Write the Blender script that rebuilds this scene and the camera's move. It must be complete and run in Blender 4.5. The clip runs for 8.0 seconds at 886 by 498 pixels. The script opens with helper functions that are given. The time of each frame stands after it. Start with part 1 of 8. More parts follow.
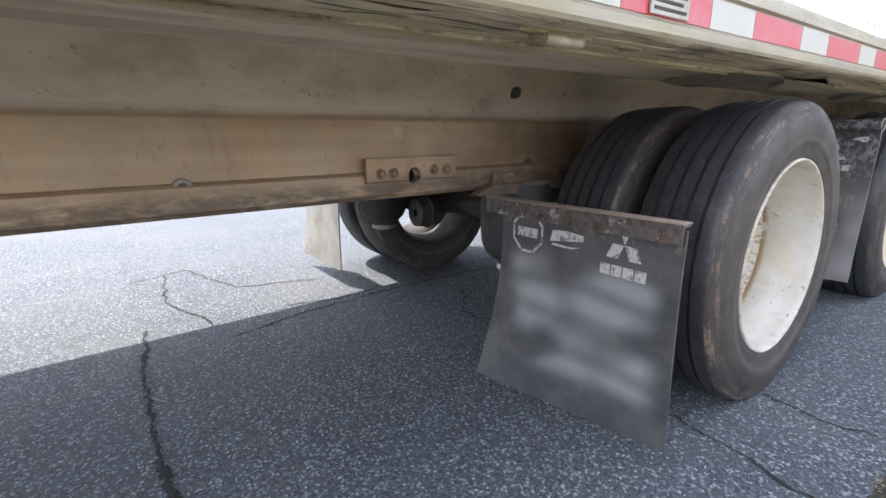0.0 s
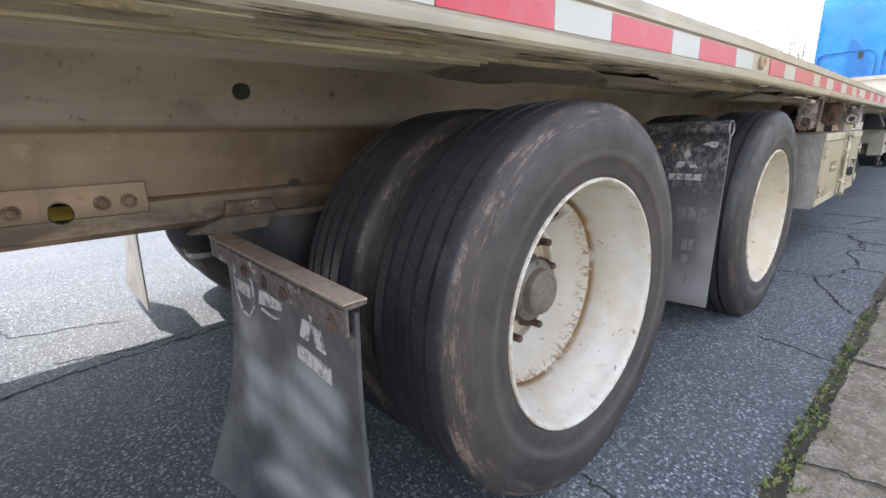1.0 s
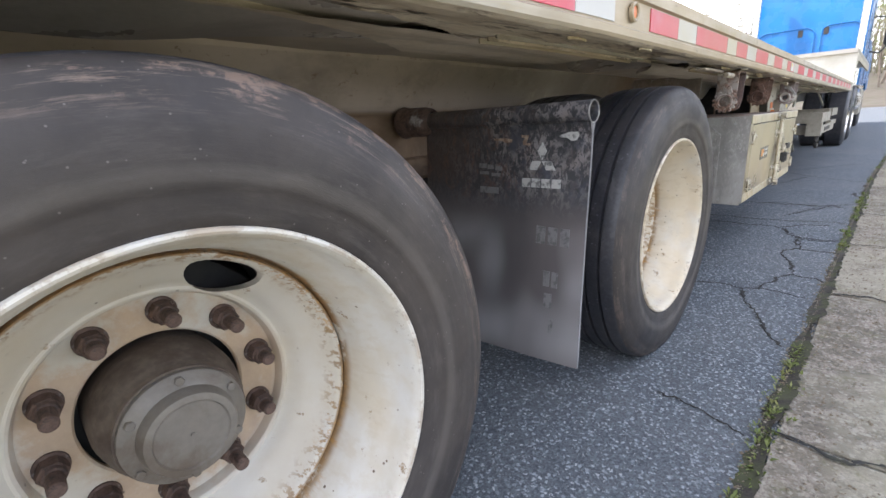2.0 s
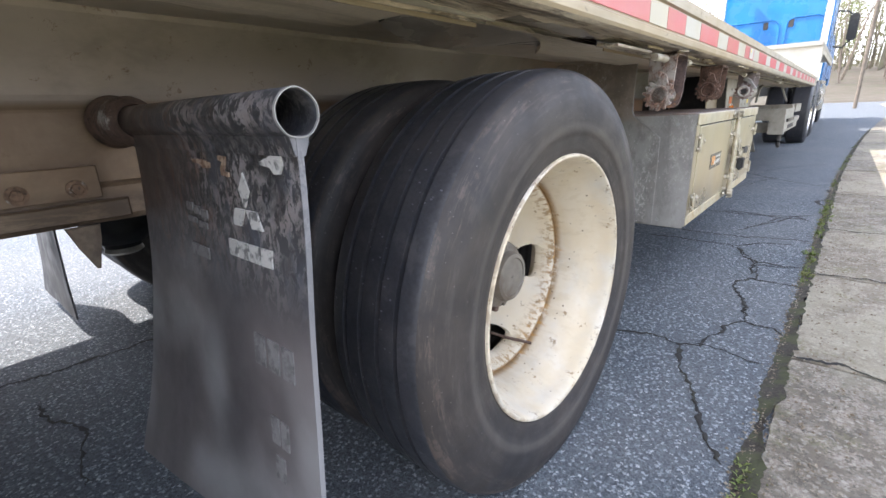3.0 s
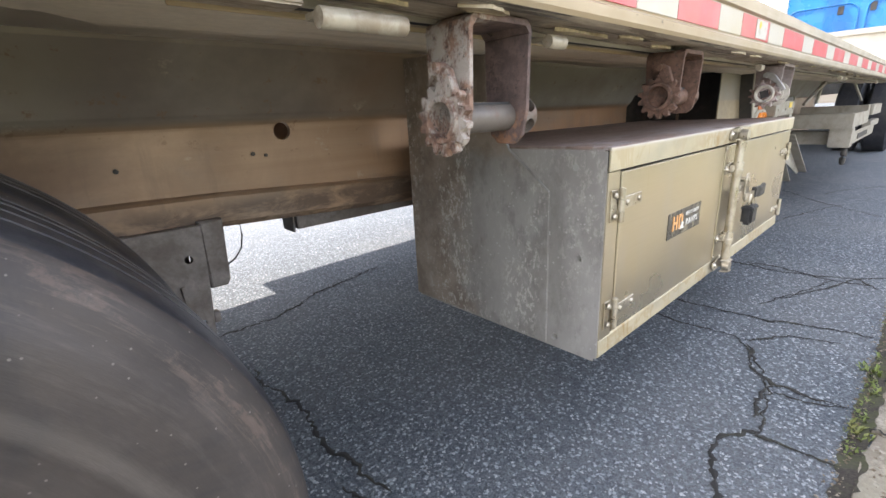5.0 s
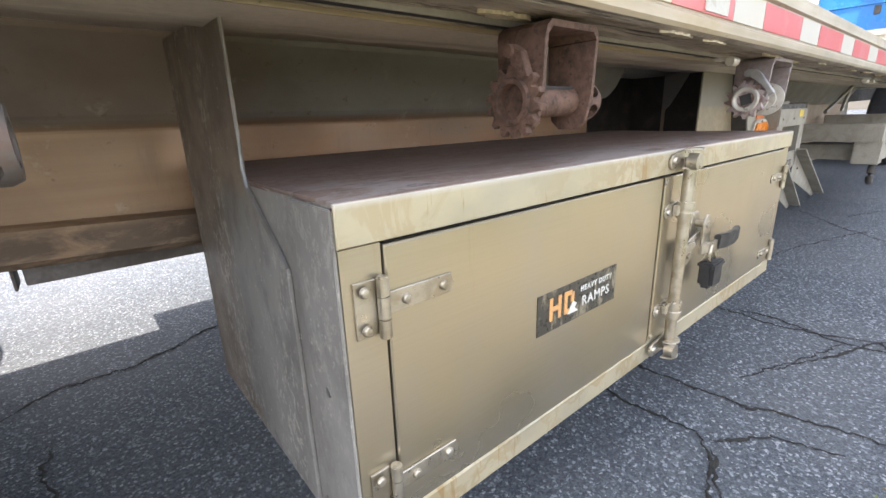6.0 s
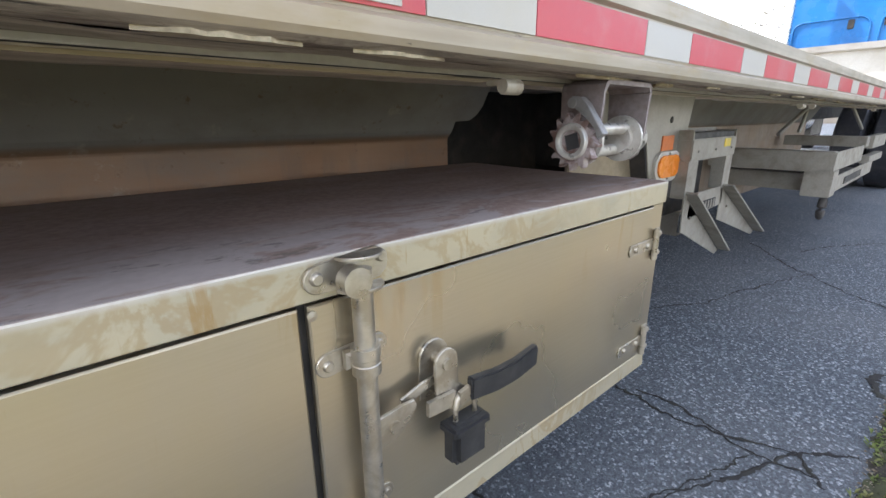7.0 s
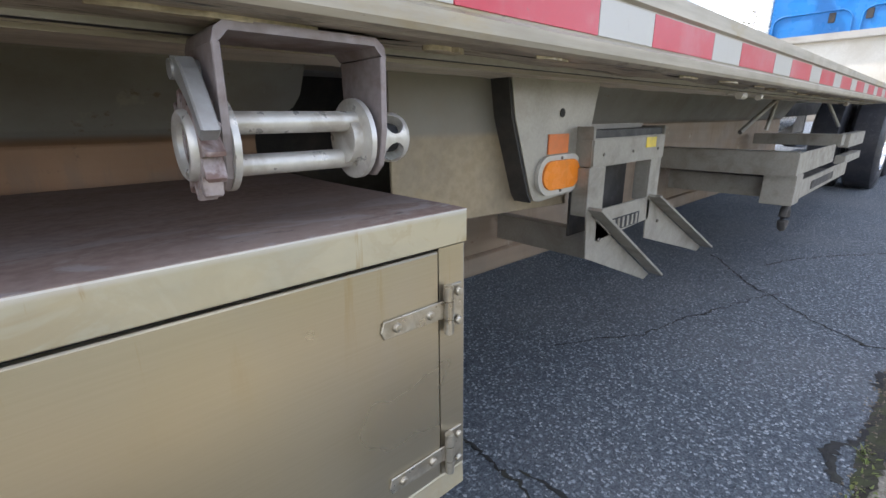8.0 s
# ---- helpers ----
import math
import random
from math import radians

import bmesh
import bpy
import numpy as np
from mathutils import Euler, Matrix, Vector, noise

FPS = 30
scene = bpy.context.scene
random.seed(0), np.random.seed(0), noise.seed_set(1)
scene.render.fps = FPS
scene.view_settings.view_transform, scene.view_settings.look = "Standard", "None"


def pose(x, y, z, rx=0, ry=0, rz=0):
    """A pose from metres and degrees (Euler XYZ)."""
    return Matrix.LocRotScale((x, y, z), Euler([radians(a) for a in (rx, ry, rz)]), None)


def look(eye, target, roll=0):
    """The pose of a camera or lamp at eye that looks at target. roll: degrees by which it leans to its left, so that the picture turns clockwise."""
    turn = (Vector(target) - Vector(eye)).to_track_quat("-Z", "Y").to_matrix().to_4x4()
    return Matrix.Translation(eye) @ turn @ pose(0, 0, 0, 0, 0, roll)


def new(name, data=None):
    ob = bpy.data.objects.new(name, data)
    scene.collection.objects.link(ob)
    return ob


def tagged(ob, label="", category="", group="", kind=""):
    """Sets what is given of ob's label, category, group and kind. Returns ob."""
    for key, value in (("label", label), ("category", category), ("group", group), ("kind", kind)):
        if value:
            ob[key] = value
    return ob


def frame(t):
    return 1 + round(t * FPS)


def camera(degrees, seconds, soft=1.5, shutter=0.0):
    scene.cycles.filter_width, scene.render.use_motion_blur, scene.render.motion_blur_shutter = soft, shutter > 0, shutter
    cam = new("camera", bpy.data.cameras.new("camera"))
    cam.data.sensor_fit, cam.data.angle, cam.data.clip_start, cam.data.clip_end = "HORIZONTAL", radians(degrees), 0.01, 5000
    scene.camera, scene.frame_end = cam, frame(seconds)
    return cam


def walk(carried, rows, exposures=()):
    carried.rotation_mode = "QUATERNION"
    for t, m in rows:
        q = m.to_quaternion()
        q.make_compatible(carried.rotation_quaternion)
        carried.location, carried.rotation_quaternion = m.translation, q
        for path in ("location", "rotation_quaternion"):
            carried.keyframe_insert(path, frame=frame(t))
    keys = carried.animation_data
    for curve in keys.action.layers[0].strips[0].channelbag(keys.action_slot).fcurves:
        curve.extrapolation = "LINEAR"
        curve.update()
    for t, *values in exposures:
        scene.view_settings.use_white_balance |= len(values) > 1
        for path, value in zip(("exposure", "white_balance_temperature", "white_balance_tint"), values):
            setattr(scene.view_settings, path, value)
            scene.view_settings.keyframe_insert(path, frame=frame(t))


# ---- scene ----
cam = camera(90.2, 8.0)
PATH = [
    (0, (0.456, 0.431, 0.82), (1.563, 2.023, 0.33), -1.5),
    (0.5, (0.825, 0.41, 0.823), (2.029, 1.929, 0.331), -1.6),
    (1, (1.141, 0.394, 0.841), (2.412, 1.853, 0.336), -2.2),
    (1.5, (1.518, 0.38, 0.823), (2.833, 1.791, 0.293), -3.2),
    (1.7, (1.68, 0.4, 0.82), (3.018, 1.786, 0.284), -3.5),
    (2.8, (2.504, 0.458, 0.831), (3.905, 1.751, 0.227), -3.0),
    (3, (2.654, 0.485, 0.821), (4.072, 1.757, 0.213), -2.7),
    (3.5, (2.981, 0.468, 0.81), (4.383, 1.762, 0.209), -3.0),
    (4, (3.267, 0.479, 0.812), (4.639, 1.807, 0.215), -3.3),
    (4.2, (3.387, 0.495, 0.798), (4.739, 1.844, 0.206), -3.3),
    (5.3, (3.983, 0.501, 0.848), (5.227, 1.952, 0.258), -3.4),
    (5.5, (4.108, 0.517, 0.845), (5.337, 1.982, 0.26), -3.3),
    (6, (4.425, 0.53, 0.833), (5.637, 2.009, 0.246), -2.5),
    (6.5, (4.771, 0.495, 0.838), (5.991, 1.969, 0.255), -1.8),
    (7, (5.118, 0.506, 0.881), (6.368, 1.955, 0.302), -1.0),
    (7.5, (5.413, 0.501, 0.889), (6.682, 1.934, 0.308), -0.8),
    (8, (5.692, 0.5, 0.857), (6.963, 1.929, 0.273), -1.1),
]
# seconds, stops, kelvin, tint: the phone darkens its picture a little towards the end
EXPOSURES = [(0.0, 1.50, 6450, 15), (1.5, 1.44, 6500, 15), (3.0, 1.74, 6400, 15), (4.0, 1.60, 6600, 15), (5.5, 1.98, 6800, 15), (6.0, 1.80, 6700, 15), (6.5, 1.42, 6500, 15), (7.0, 1.37, 6290, 15), (8.0, 1.17, 6190, 15)]
walk(cam, [(t, look(eye, target, roll)) for t, eye, target, roll in PATH], EXPOSURES)

# ---- sun, sky and exposure ----
SUN_AZ, SUN_EL = 17.0, 53.0   # degrees from +y towards -x, and above the horizon

world = bpy.data.worlds.new("sky")
scene.world = world
world.use_nodes = True
wn = world.node_tree.nodes
wl = world.node_tree.links
wn.clear()
sky = wn.new("ShaderNodeTexSky")
sky.sky_type, sky.sun_disc = 'NISHITA', False
sky.sun_elevation, sky.sun_rotation = radians(SUN_EL), radians(-SUN_AZ)
sky.air_density, sky.dust_density = 1.0, 1.5
coord = wn.new("ShaderNodeTexCoord")
clouds = wn.new("ShaderNodeTexNoise")
clouds.inputs["Scale"].default_value, clouds.inputs["Detail"].default_value = 2.2, 7.0
stretch = wn.new("ShaderNodeMapping")
stretch.inputs["Scale"].default_value = (1.0, 1.0, 2.6)
wl.new(coord.outputs["Generated"], stretch.inputs["Vector"])
wl.new(stretch.outputs[0], clouds.inputs["Vector"])
cramp = wn.new("ShaderNodeValToRGB")
cramp.color_ramp.elements[0].position, cramp.color_ramp.elements[1].position = 0.45, 0.61
wl.new(clouds.outputs["Fac"], cramp.inputs["Fac"])
cmix = wn.new("ShaderNodeMix")
cmix.data_type = 'RGBA'
cmix.inputs["B"].default_value = (9.6, 10.0, 10.6, 1)
wl.new(cramp.outputs["Color"], cmix.inputs["Factor"])
wl.new(sky.outputs[0], cmix.inputs["A"])
back = wn.new("ShaderNodeBackground")
back.inputs["Strength"].default_value = 0.145
wl.new(cmix.outputs["Result"], back.inputs["Color"])
wout = wn.new("ShaderNodeOutputWorld")
wl.new(back.outputs[0], wout.inputs[0])

sun_data = bpy.data.lights.new("sun", 'SUN')
sun_data.energy, sun_data.angle, sun_data.color = 3.4, radians(0.6), (1.0, 0.95, 0.87)
sun = new("sun", sun_data)
sun.matrix_world = look((-30 * math.sin(radians(SUN_AZ)), 30 * math.cos(radians(SUN_AZ)), 30 * math.tan(radians(SUN_EL))), (0, 0, 0))


# ---- materials ----
def socket(node, *names):
    for n in names:
        if n in node.inputs:
            return node.inputs[n]


class Mat:
    """A small builder for node materials in object space."""

    def __init__(self, name, rough=0.5, metal=0.0, spec=0.5):
        self.m = bpy.data.materials.new(name)
        self.m.use_nodes = True
        self.t = self.m.node_tree
        self.b = self.t.nodes["Principled BSDF"]
        self.b.inputs["Metallic"].default_value = metal
        self.b.inputs["Roughness"].default_value = rough
        self.b.inputs["Specular IOR Level"].default_value = spec
        self.tc = self.t.nodes.new("ShaderNodeTexCoord")
        self.heights = []

    def link(self, a, b):
        self.t.links.new(a, b)

    def co(self, scale=(1, 1, 1), off=(0, 0, 0)):
        n = self.t.nodes.new("ShaderNodeMapping")
        n.inputs["Scale"].default_value, n.inputs["Location"].default_value = scale, off
        self.link(self.tc.outputs["Object"], n.inputs["Vector"])
        return n.outputs[0]

    def noise(self, scale, detail=4.0, rough=0.55, stretch=(1, 1, 1), off=(0, 0, 0), warp=0.0):
        n = self.t.nodes.new("ShaderNodeTexNoise")
        n.inputs["Scale"].default_value, n.inputs["Detail"].default_value = scale, detail
        n.inputs["Roughness"].default_value, n.inputs["Distortion"].default_value = rough, warp
        self.link(self.co(stretch, off), n.inputs["Vector"])
        return n.outputs["Fac"]

    def cells(self, scale, feature='F1', out="Distance", stretch=(1, 1, 1), off=(0, 0, 0), warp=0.0):
        n = self.t.nodes.new("ShaderNodeTexVoronoi")
        n.feature = feature
        n.inputs["Scale"].default_value = scale
        place = self.co(stretch, off)
        if warp:
            w = self.t.nodes.new("ShaderNodeTexNoise")
            w.inputs["Scale"].default_value, w.inputs["Detail"].default_value = scale * 1.3, 2.0
            self.link(place, w.inputs["Vector"])
            add = self.t.nodes.new("ShaderNodeVectorMath")
            add.operation = 'MULTIPLY_ADD'
            self.link(w.outputs["Color"], add.inputs[0])
            add.inputs[1].default_value = (warp / scale,) * 3
            self.link(place, add.inputs[2])
            place = add.outputs[0]
        self.link(place, n.inputs["Vector"])
        return n.outputs[out]

    def ramp(self, fac, lo, hi, a=0.0, b=1.0):
        n = self.t.nodes.new("ShaderNodeMapRange")
        n.interpolation_type = 'SMOOTHSTEP'
        for k, v in (("From Min", lo), ("From Max", hi), ("To Min", a), ("To Max", b)):
            n.inputs[k].default_value = v
        self.link(fac, n.inputs["Value"])
        return n.outputs[0]

    def math(self, op, a, b=None):
        n = self.t.nodes.new("ShaderNodeMath")
        n.operation = op
        for i, v in enumerate((a, b)):
            if v is None:
                continue
            if isinstance(v, (int, float)):
                n.inputs[i].default_value = v
            else:
                self.link(v, n.inputs[i])
        return n.outputs[0]

    def mix(self, fac, a, b):
        n = self.t.nodes.new("ShaderNodeMix")
        n.data_type = 'RGBA'
        if isinstance(fac, (int, float)):
            n.inputs["Factor"].default_value = fac
        else:
            self.link(fac, n.inputs["Factor"])
        for key, v in (("A", a), ("B", b)):
            if isinstance(v, tuple):
                n.inputs[key].default_value = (*v[:3], 1)
            else:
                self.link(v, n.inputs[key])
        return n.outputs["Result"]

    def axis(self, which):
        n = self.t.nodes.new("ShaderNodeSeparateXYZ")
        self.link(self.tc.outputs["Object"], n.inputs[0])
        return n.outputs[which]

    def colour(self, c):
        if isinstance(c, tuple):
            self.b.inputs["Base Color"].default_value = (*c[:3], 1)
        else:
            self.link(c, self.b.inputs["Base Color"])
        return self

    def roughness(self, v):
        self.link(v, self.b.inputs["Roughness"])
        return self

    def metal(self, v):
        self.link(v, self.b.inputs["Metallic"])
        return self

    def bump(self, height, strength=0.3, dist=0.002):
        n = self.t.nodes.new("ShaderNodeBump")
        n.inputs["Strength"].default_value, n.inputs["Distance"].default_value = strength, dist
        self.link(height, n.inputs["Height"])
        if self.heights:
            self.link(self.heights[-1], n.inputs["Normal"])
        self.heights.append(n.outputs[0])
        self.link(n.outputs[0], self.b.inputs["Normal"])
        return self


def worn(name, base, stain, rough=0.5, metal=0.0, fine=180.0, broad=4.0, lo=0.45, hi=0.7, amount=0.8, grain=0.05, bump=0.12, streak=(1, 1, 1), spec=0.5):
    """Plain surface with a fine grain and broad stains."""
    k = Mat(name, rough, metal, spec)
    dark = tuple(c * (1 - grain) for c in base)
    light = tuple(min(1.0, c * (1 + grain)) for c in base)
    g = k.noise(fine, 3)
    c = k.mix(k.ramp(g, 0.3, 0.7), dark, light)
    s = k.noise(broad, 7, 0.62, streak, warp=0.4)
    c = k.mix(k.ramp(s, lo, hi, 0, amount), c, stain)
    k.colour(c)
    k.roughness(k.ramp(k.noise(broad * 2.3, 5, off=(3, 1, 2)), 0.3, 0.7, max(0.02, rough - 0.1), min(1, rough + 0.12)))
    k.bump(g, bump, 0.001)
    return k.m


def asphalt_material():
    """Weathered asphalt: small blue-grey stones, some pale, in a darker binder."""
    k = Mat("asphalt", 0.8, 0.0, 0.35)

    def stones(scale, off):
        sep = k.t.nodes.new("ShaderNodeSeparateColor")
        k.link(k.cells(scale, 'F1', "Color", off=off, warp=1.6), sep.inputs[0])
        return sep, k.cells(scale, 'F1', "Distance", off=off, warp=1.6)
    coarse, dist = stones(94, (0, 0, 0))
    fine, near = stones(270, (5, 3, 0))
    tone = k.mix(k.ramp(fine.outputs[0], 0.05, 0.95), (0.048, 0.059, 0.070), (0.128, 0.149, 0.169))
    tone = k.mix(k.ramp(k.noise(420, 3, 0.7), 0.35, 0.7, 0, 0.35), tone, (0.045, 0.048, 0.056))
    body = k.mix(k.ramp(coarse.outputs[0], 0.1, 0.9), (0.098, 0.116, 0.132), (0.295, 0.325, 0.35))
    c = k.mix(k.math('MULTIPLY', k.ramp(dist, 0.50, 0.36), k.ramp(coarse.outputs[2], 0.30, 0.42)), tone, body)
    pale = k.math('MULTIPLY', k.ramp(coarse.outputs[1], 0.87, 0.91), k.ramp(dist, 0.44, 0.30))
    c = k.mix(k.math('MULTIPLY', pale, 0.7), c, (0.50, 0.51, 0.52))
    c = k.mix(k.math('MULTIPLY', k.ramp(fine.outputs[1], 0.955, 0.98), k.ramp(near, 0.45, 0.3)), c, (0.40, 0.40, 0.40))
    pits = k.noise(75, 5, 0.75, off=(1, 6, 0))
    c = k.mix(k.ramp(pits, 0.53, 0.62, 0, 0.8), c, (0.030, 0.033, 0.040))
    c = k.mix(k.ramp(k.noise(1.1, 6, 0.6), 0.38, 0.68, 0.0, 0.25), c, (0.20, 0.198, 0.195))
    c = k.mix(k.ramp(k.noise(5.5, 5, 0.6, off=(9, 2, 0)), 0.56, 0.74, 0.0, 0.35), c, (0.075, 0.078, 0.085))
    k.colour(c)
    k.bump(k.ramp(dist, 0.0, 0.7, 1, 0), 0.7, 0.004)
    k.bump(pits, 0.5, 0.003)
    k.bump(k.noise(420, 2), 0.3, 0.001)
    return k.m


def concrete_material():
    """Old concrete worn down to its stones, with soil and leaf dust in the hollows."""
    k = Mat("old_concrete", 0.9, 0.0, 0.3)
    fine = k.noise(160, 4)
    c = k.mix(k.ramp(fine, 0.3, 0.7), (0.165, 0.143, 0.118), (0.33, 0.295, 0.245))
    worn_to = k.noise(13, 8, 0.72, warp=0.2)
    c = k.mix(k.ramp(worn_to, 0.42, 0.55, 0, 0.9), c, (0.115, 0.098, 0.077))
    pits = k.noise(60, 6, 0.78, off=(3, 8, 0))
    c = k.mix(k.ramp(pits, 0.52, 0.59, 0, 0.9), c, (0.075, 0.068, 0.055))
    stones = k.cells(80, 'F1', "Color", warp=1.5)
    sep = k.t.nodes.new("ShaderNodeSeparateColor")
    k.link(stones, sep.inputs[0])
    d = k.cells(80, 'F1', "Distance", warp=1.5)
    pick = k.math('MULTIPLY', k.ramp(sep.outputs[0], 0.42, 0.50), k.ramp(d, 0.55, 0.38))
    c = k.mix(k.math('MULTIPLY', pick, 0.6), c, k.mix(sep.outputs[1], (0.09, 0.085, 0.072), (0.42, 0.40, 0.345)))
    c = k.mix(k.ramp(k.noise(1.5, 5, 0.6, off=(5, 1, 0), warp=0.4), 0.46, 0.60, 0, 0.45), c, (0.34, 0.325, 0.245))
    info = k.t.nodes.new("ShaderNodeObjectInfo")
    c = k.mix(k.ramp(info.outputs["Random"], 0.0, 1.0, 0.0, 0.30), c, (0.36, 0.31, 0.23))
    moss = k.math('MULTIPLY', k.ramp(k.noise(4.5, 6, 0.7, off=(2, 2, 0)), 0.53, 0.64), k.ramp(k.noise(90, 3), 0.35, 0.6))
    c = k.mix(k.math('MULTIPLY', moss, 0.6), c, (0.135, 0.132, 0.060))
    k.colour(c)
    k.bump(fine, 0.5, 0.002)
    k.bump(pits, 0.8, 0.006)
    k.bump(k.noise(16, 5), 0.6, 0.010)
    return k.m


def rim_material(rust_from, seed, film=0.0):
    """Cream-white painted steel with rust in the joint and runs of brown dirt."""
    k = Mat("white_rim_paint", 0.4)
    x, z = k.axis(0), k.axis(2)
    r = k.math('SQRT', k.math('ADD', k.math('MULTIPLY', x, x), k.math('MULTIPLY', z, z)))
    polar = k.t.nodes.new("ShaderNodeCombineXYZ")
    k.link(k.math('MULTIPLY', r, 7.0), polar.inputs[0])
    k.link(k.math('ARCTAN2', z, x), polar.inputs[1])
    polar.inputs[2].default_value = seed

    def around(scale, detail=6.0, rough=0.65):
        n = k.t.nodes.new("ShaderNodeTexNoise")
        n.inputs["Scale"].default_value, n.inputs["Detail"].default_value, n.inputs["Roughness"].default_value = scale, detail, rough
        k.link(polar.outputs[0], n.inputs["Vector"])
        return n.outputs["Fac"]

    base = k.mix(k.ramp(k.noise(9, 6, 0.6, off=(seed, 0, 0)), 0.38, 0.65, 0, 0.8), (0.585, 0.575, 0.54), (0.51, 0.46, 0.37))
    base = k.mix(k.ramp(r, 0.245, 0.225, 0, 0.4), base, (0.57, 0.51, 0.41))
    base = k.mix(k.ramp(k.noise(5.5, 6, 0.6, off=(seed, 6, 2)), 0.36, 0.60, 0.3 * film, film), base, (0.76, 0.60, 0.36))
    runs = k.math('MULTIPLY', k.ramp(around(11.0), 0.50, 0.62), k.math('MULTIPLY', k.ramp(r, 0.248, 0.252), k.ramp(r, 0.288, 0.262)))
    base = k.mix(k.math('MULTIPLY', runs, 0.2), base, (0.44, 0.34, 0.20))
    grains = k.mix(k.noise(90, 4, 0.7), (0.07, 0.035, 0.02), (0.46, 0.25, 0.07))
    joint = k.math('MULTIPLY', k.ramp(r, 0.2385, 0.2415), k.ramp(r, 0.2518, 0.2492))
    joint = k.math('MULTIPLY', joint, k.ramp(k.noise(17, 6, 0.7, off=(seed, 4, 1)), rust_from - 0.13, rust_from - 0.03))
    c = k.mix(k.math('MULTIPLY', joint, 0.9), base, grains)
    weep = k.math('MULTIPLY', k.math('MULTIPLY', k.ramp(around(19.0, 5.0, 0.7), 0.52, 0.60), k.ramp(r, 0.222, 0.238)), k.math('MULTIPLY', k.ramp(r, 0.2535, 0.249), k.ramp(k.noise(8, 3, off=(seed, 2, 5)), 0.46, 0.58)))
    c = k.mix(k.math('MULTIPLY', weep, 0.5 + film), c, k.mix(k.noise(55, 4, 0.7), (0.30, 0.125, 0.03), (0.62, 0.36, 0.10)))
    stain = k.math('MULTIPLY', k.math('MULTIPLY', k.ramp(k.noise(15, 8, 0.75, (1, 0.6, 1), (seed, 1, 9), 0.6), 0.53, 0.66), k.ramp(r, 0.253, 0.262)), k.ramp(k.noise(4.5, 2, off=(seed, 7, 7)), 0.50, 0.62))
    c = k.mix(k.math('MULTIPLY', stain, 0.35 + film), c, (0.33, 0.25, 0.16))
    edge = k.math('MULTIPLY', k.ramp(r, 0.218, 0.240), k.ramp(r, 0.2445, 0.2435))
    edge = k.math('MULTIPLY', edge, k.ramp(around(16.0), rust_from + 0.01, rust_from + 0.08))
    c = k.mix(k.math('MULTIPLY', edge, 0.8), c, grains)
    blots = k.math('MULTIPLY', k.ramp(k.noise(24, 6, 0.75, off=(seed, 8, 2)), rust_from + 0.13, rust_from + 0.19), k.ramp(r, 0.15, 0.19))
    c = k.mix(k.math('MULTIPLY', blots, 0.85), c, k.mix(k.noise(70, 3), (0.11, 0.065, 0.035), (0.36, 0.22, 0.09)))
    inner = k.math('MULTIPLY', k.ramp(r, 0.182, 0.160), k.ramp(k.noise(11, 6, 0.65, off=(2, seed, 0)), rust_from - 0.12 - 0.1 * film, rust_from + 0.06 - 0.1 * film))
    c = k.mix(k.math('MULTIPLY', inner, 0.7), c, k.mix(k.noise(40, 5, 0.7), (0.33, 0.185, 0.10), (0.62, 0.42, 0.24)))
    chips = k.ramp(k.cells(48, 'F1', "Distance", off=(seed, 1, 1)), 0.14, 0.09)
    chips = k.math('MULTIPLY', chips, k.ramp(k.noise(7, 4, off=(seed, 8, 2)), 0.50, 0.58))
    c = k.mix(chips, c, (0.13, 0.09, 0.06))
    lip = k.math('MULTIPLY', k.ramp(r, 0.285, 0.289), k.ramp(k.noise(26, 5, 0.7, off=(seed, 3, 3)), rust_from - 0.02, rust_from + 0.06))
    c = k.mix(k.math('MULTIPLY', lip, 0.5), c, (0.30, 0.21, 0.13))
    scrape = k.math('MULTIPLY', k.math('MULTIPLY', k.ramp(r, 0.2815, 0.2835), k.ramp(r, 0.2888, 0.2875)), k.math('MULTIPLY', k.ramp(around(6.0, 5.0, 0.7), 0.52, 0.60), k.ramp(k.noise(45, 6, 0.75, off=(seed, 5, 0)), 0.44, 0.56)))
    c = k.mix(k.math('MULTIPLY', scrape, 0.2 + film), c, (0.17, 0.115, 0.075))
    k.colour(c)
    k.roughness(k.ramp(k.noise(30, 4), 0.3, 0.7, 0.32, 0.6))
    k.bump(k.noise(260, 2), 0.08, 0.001)
    return k.m


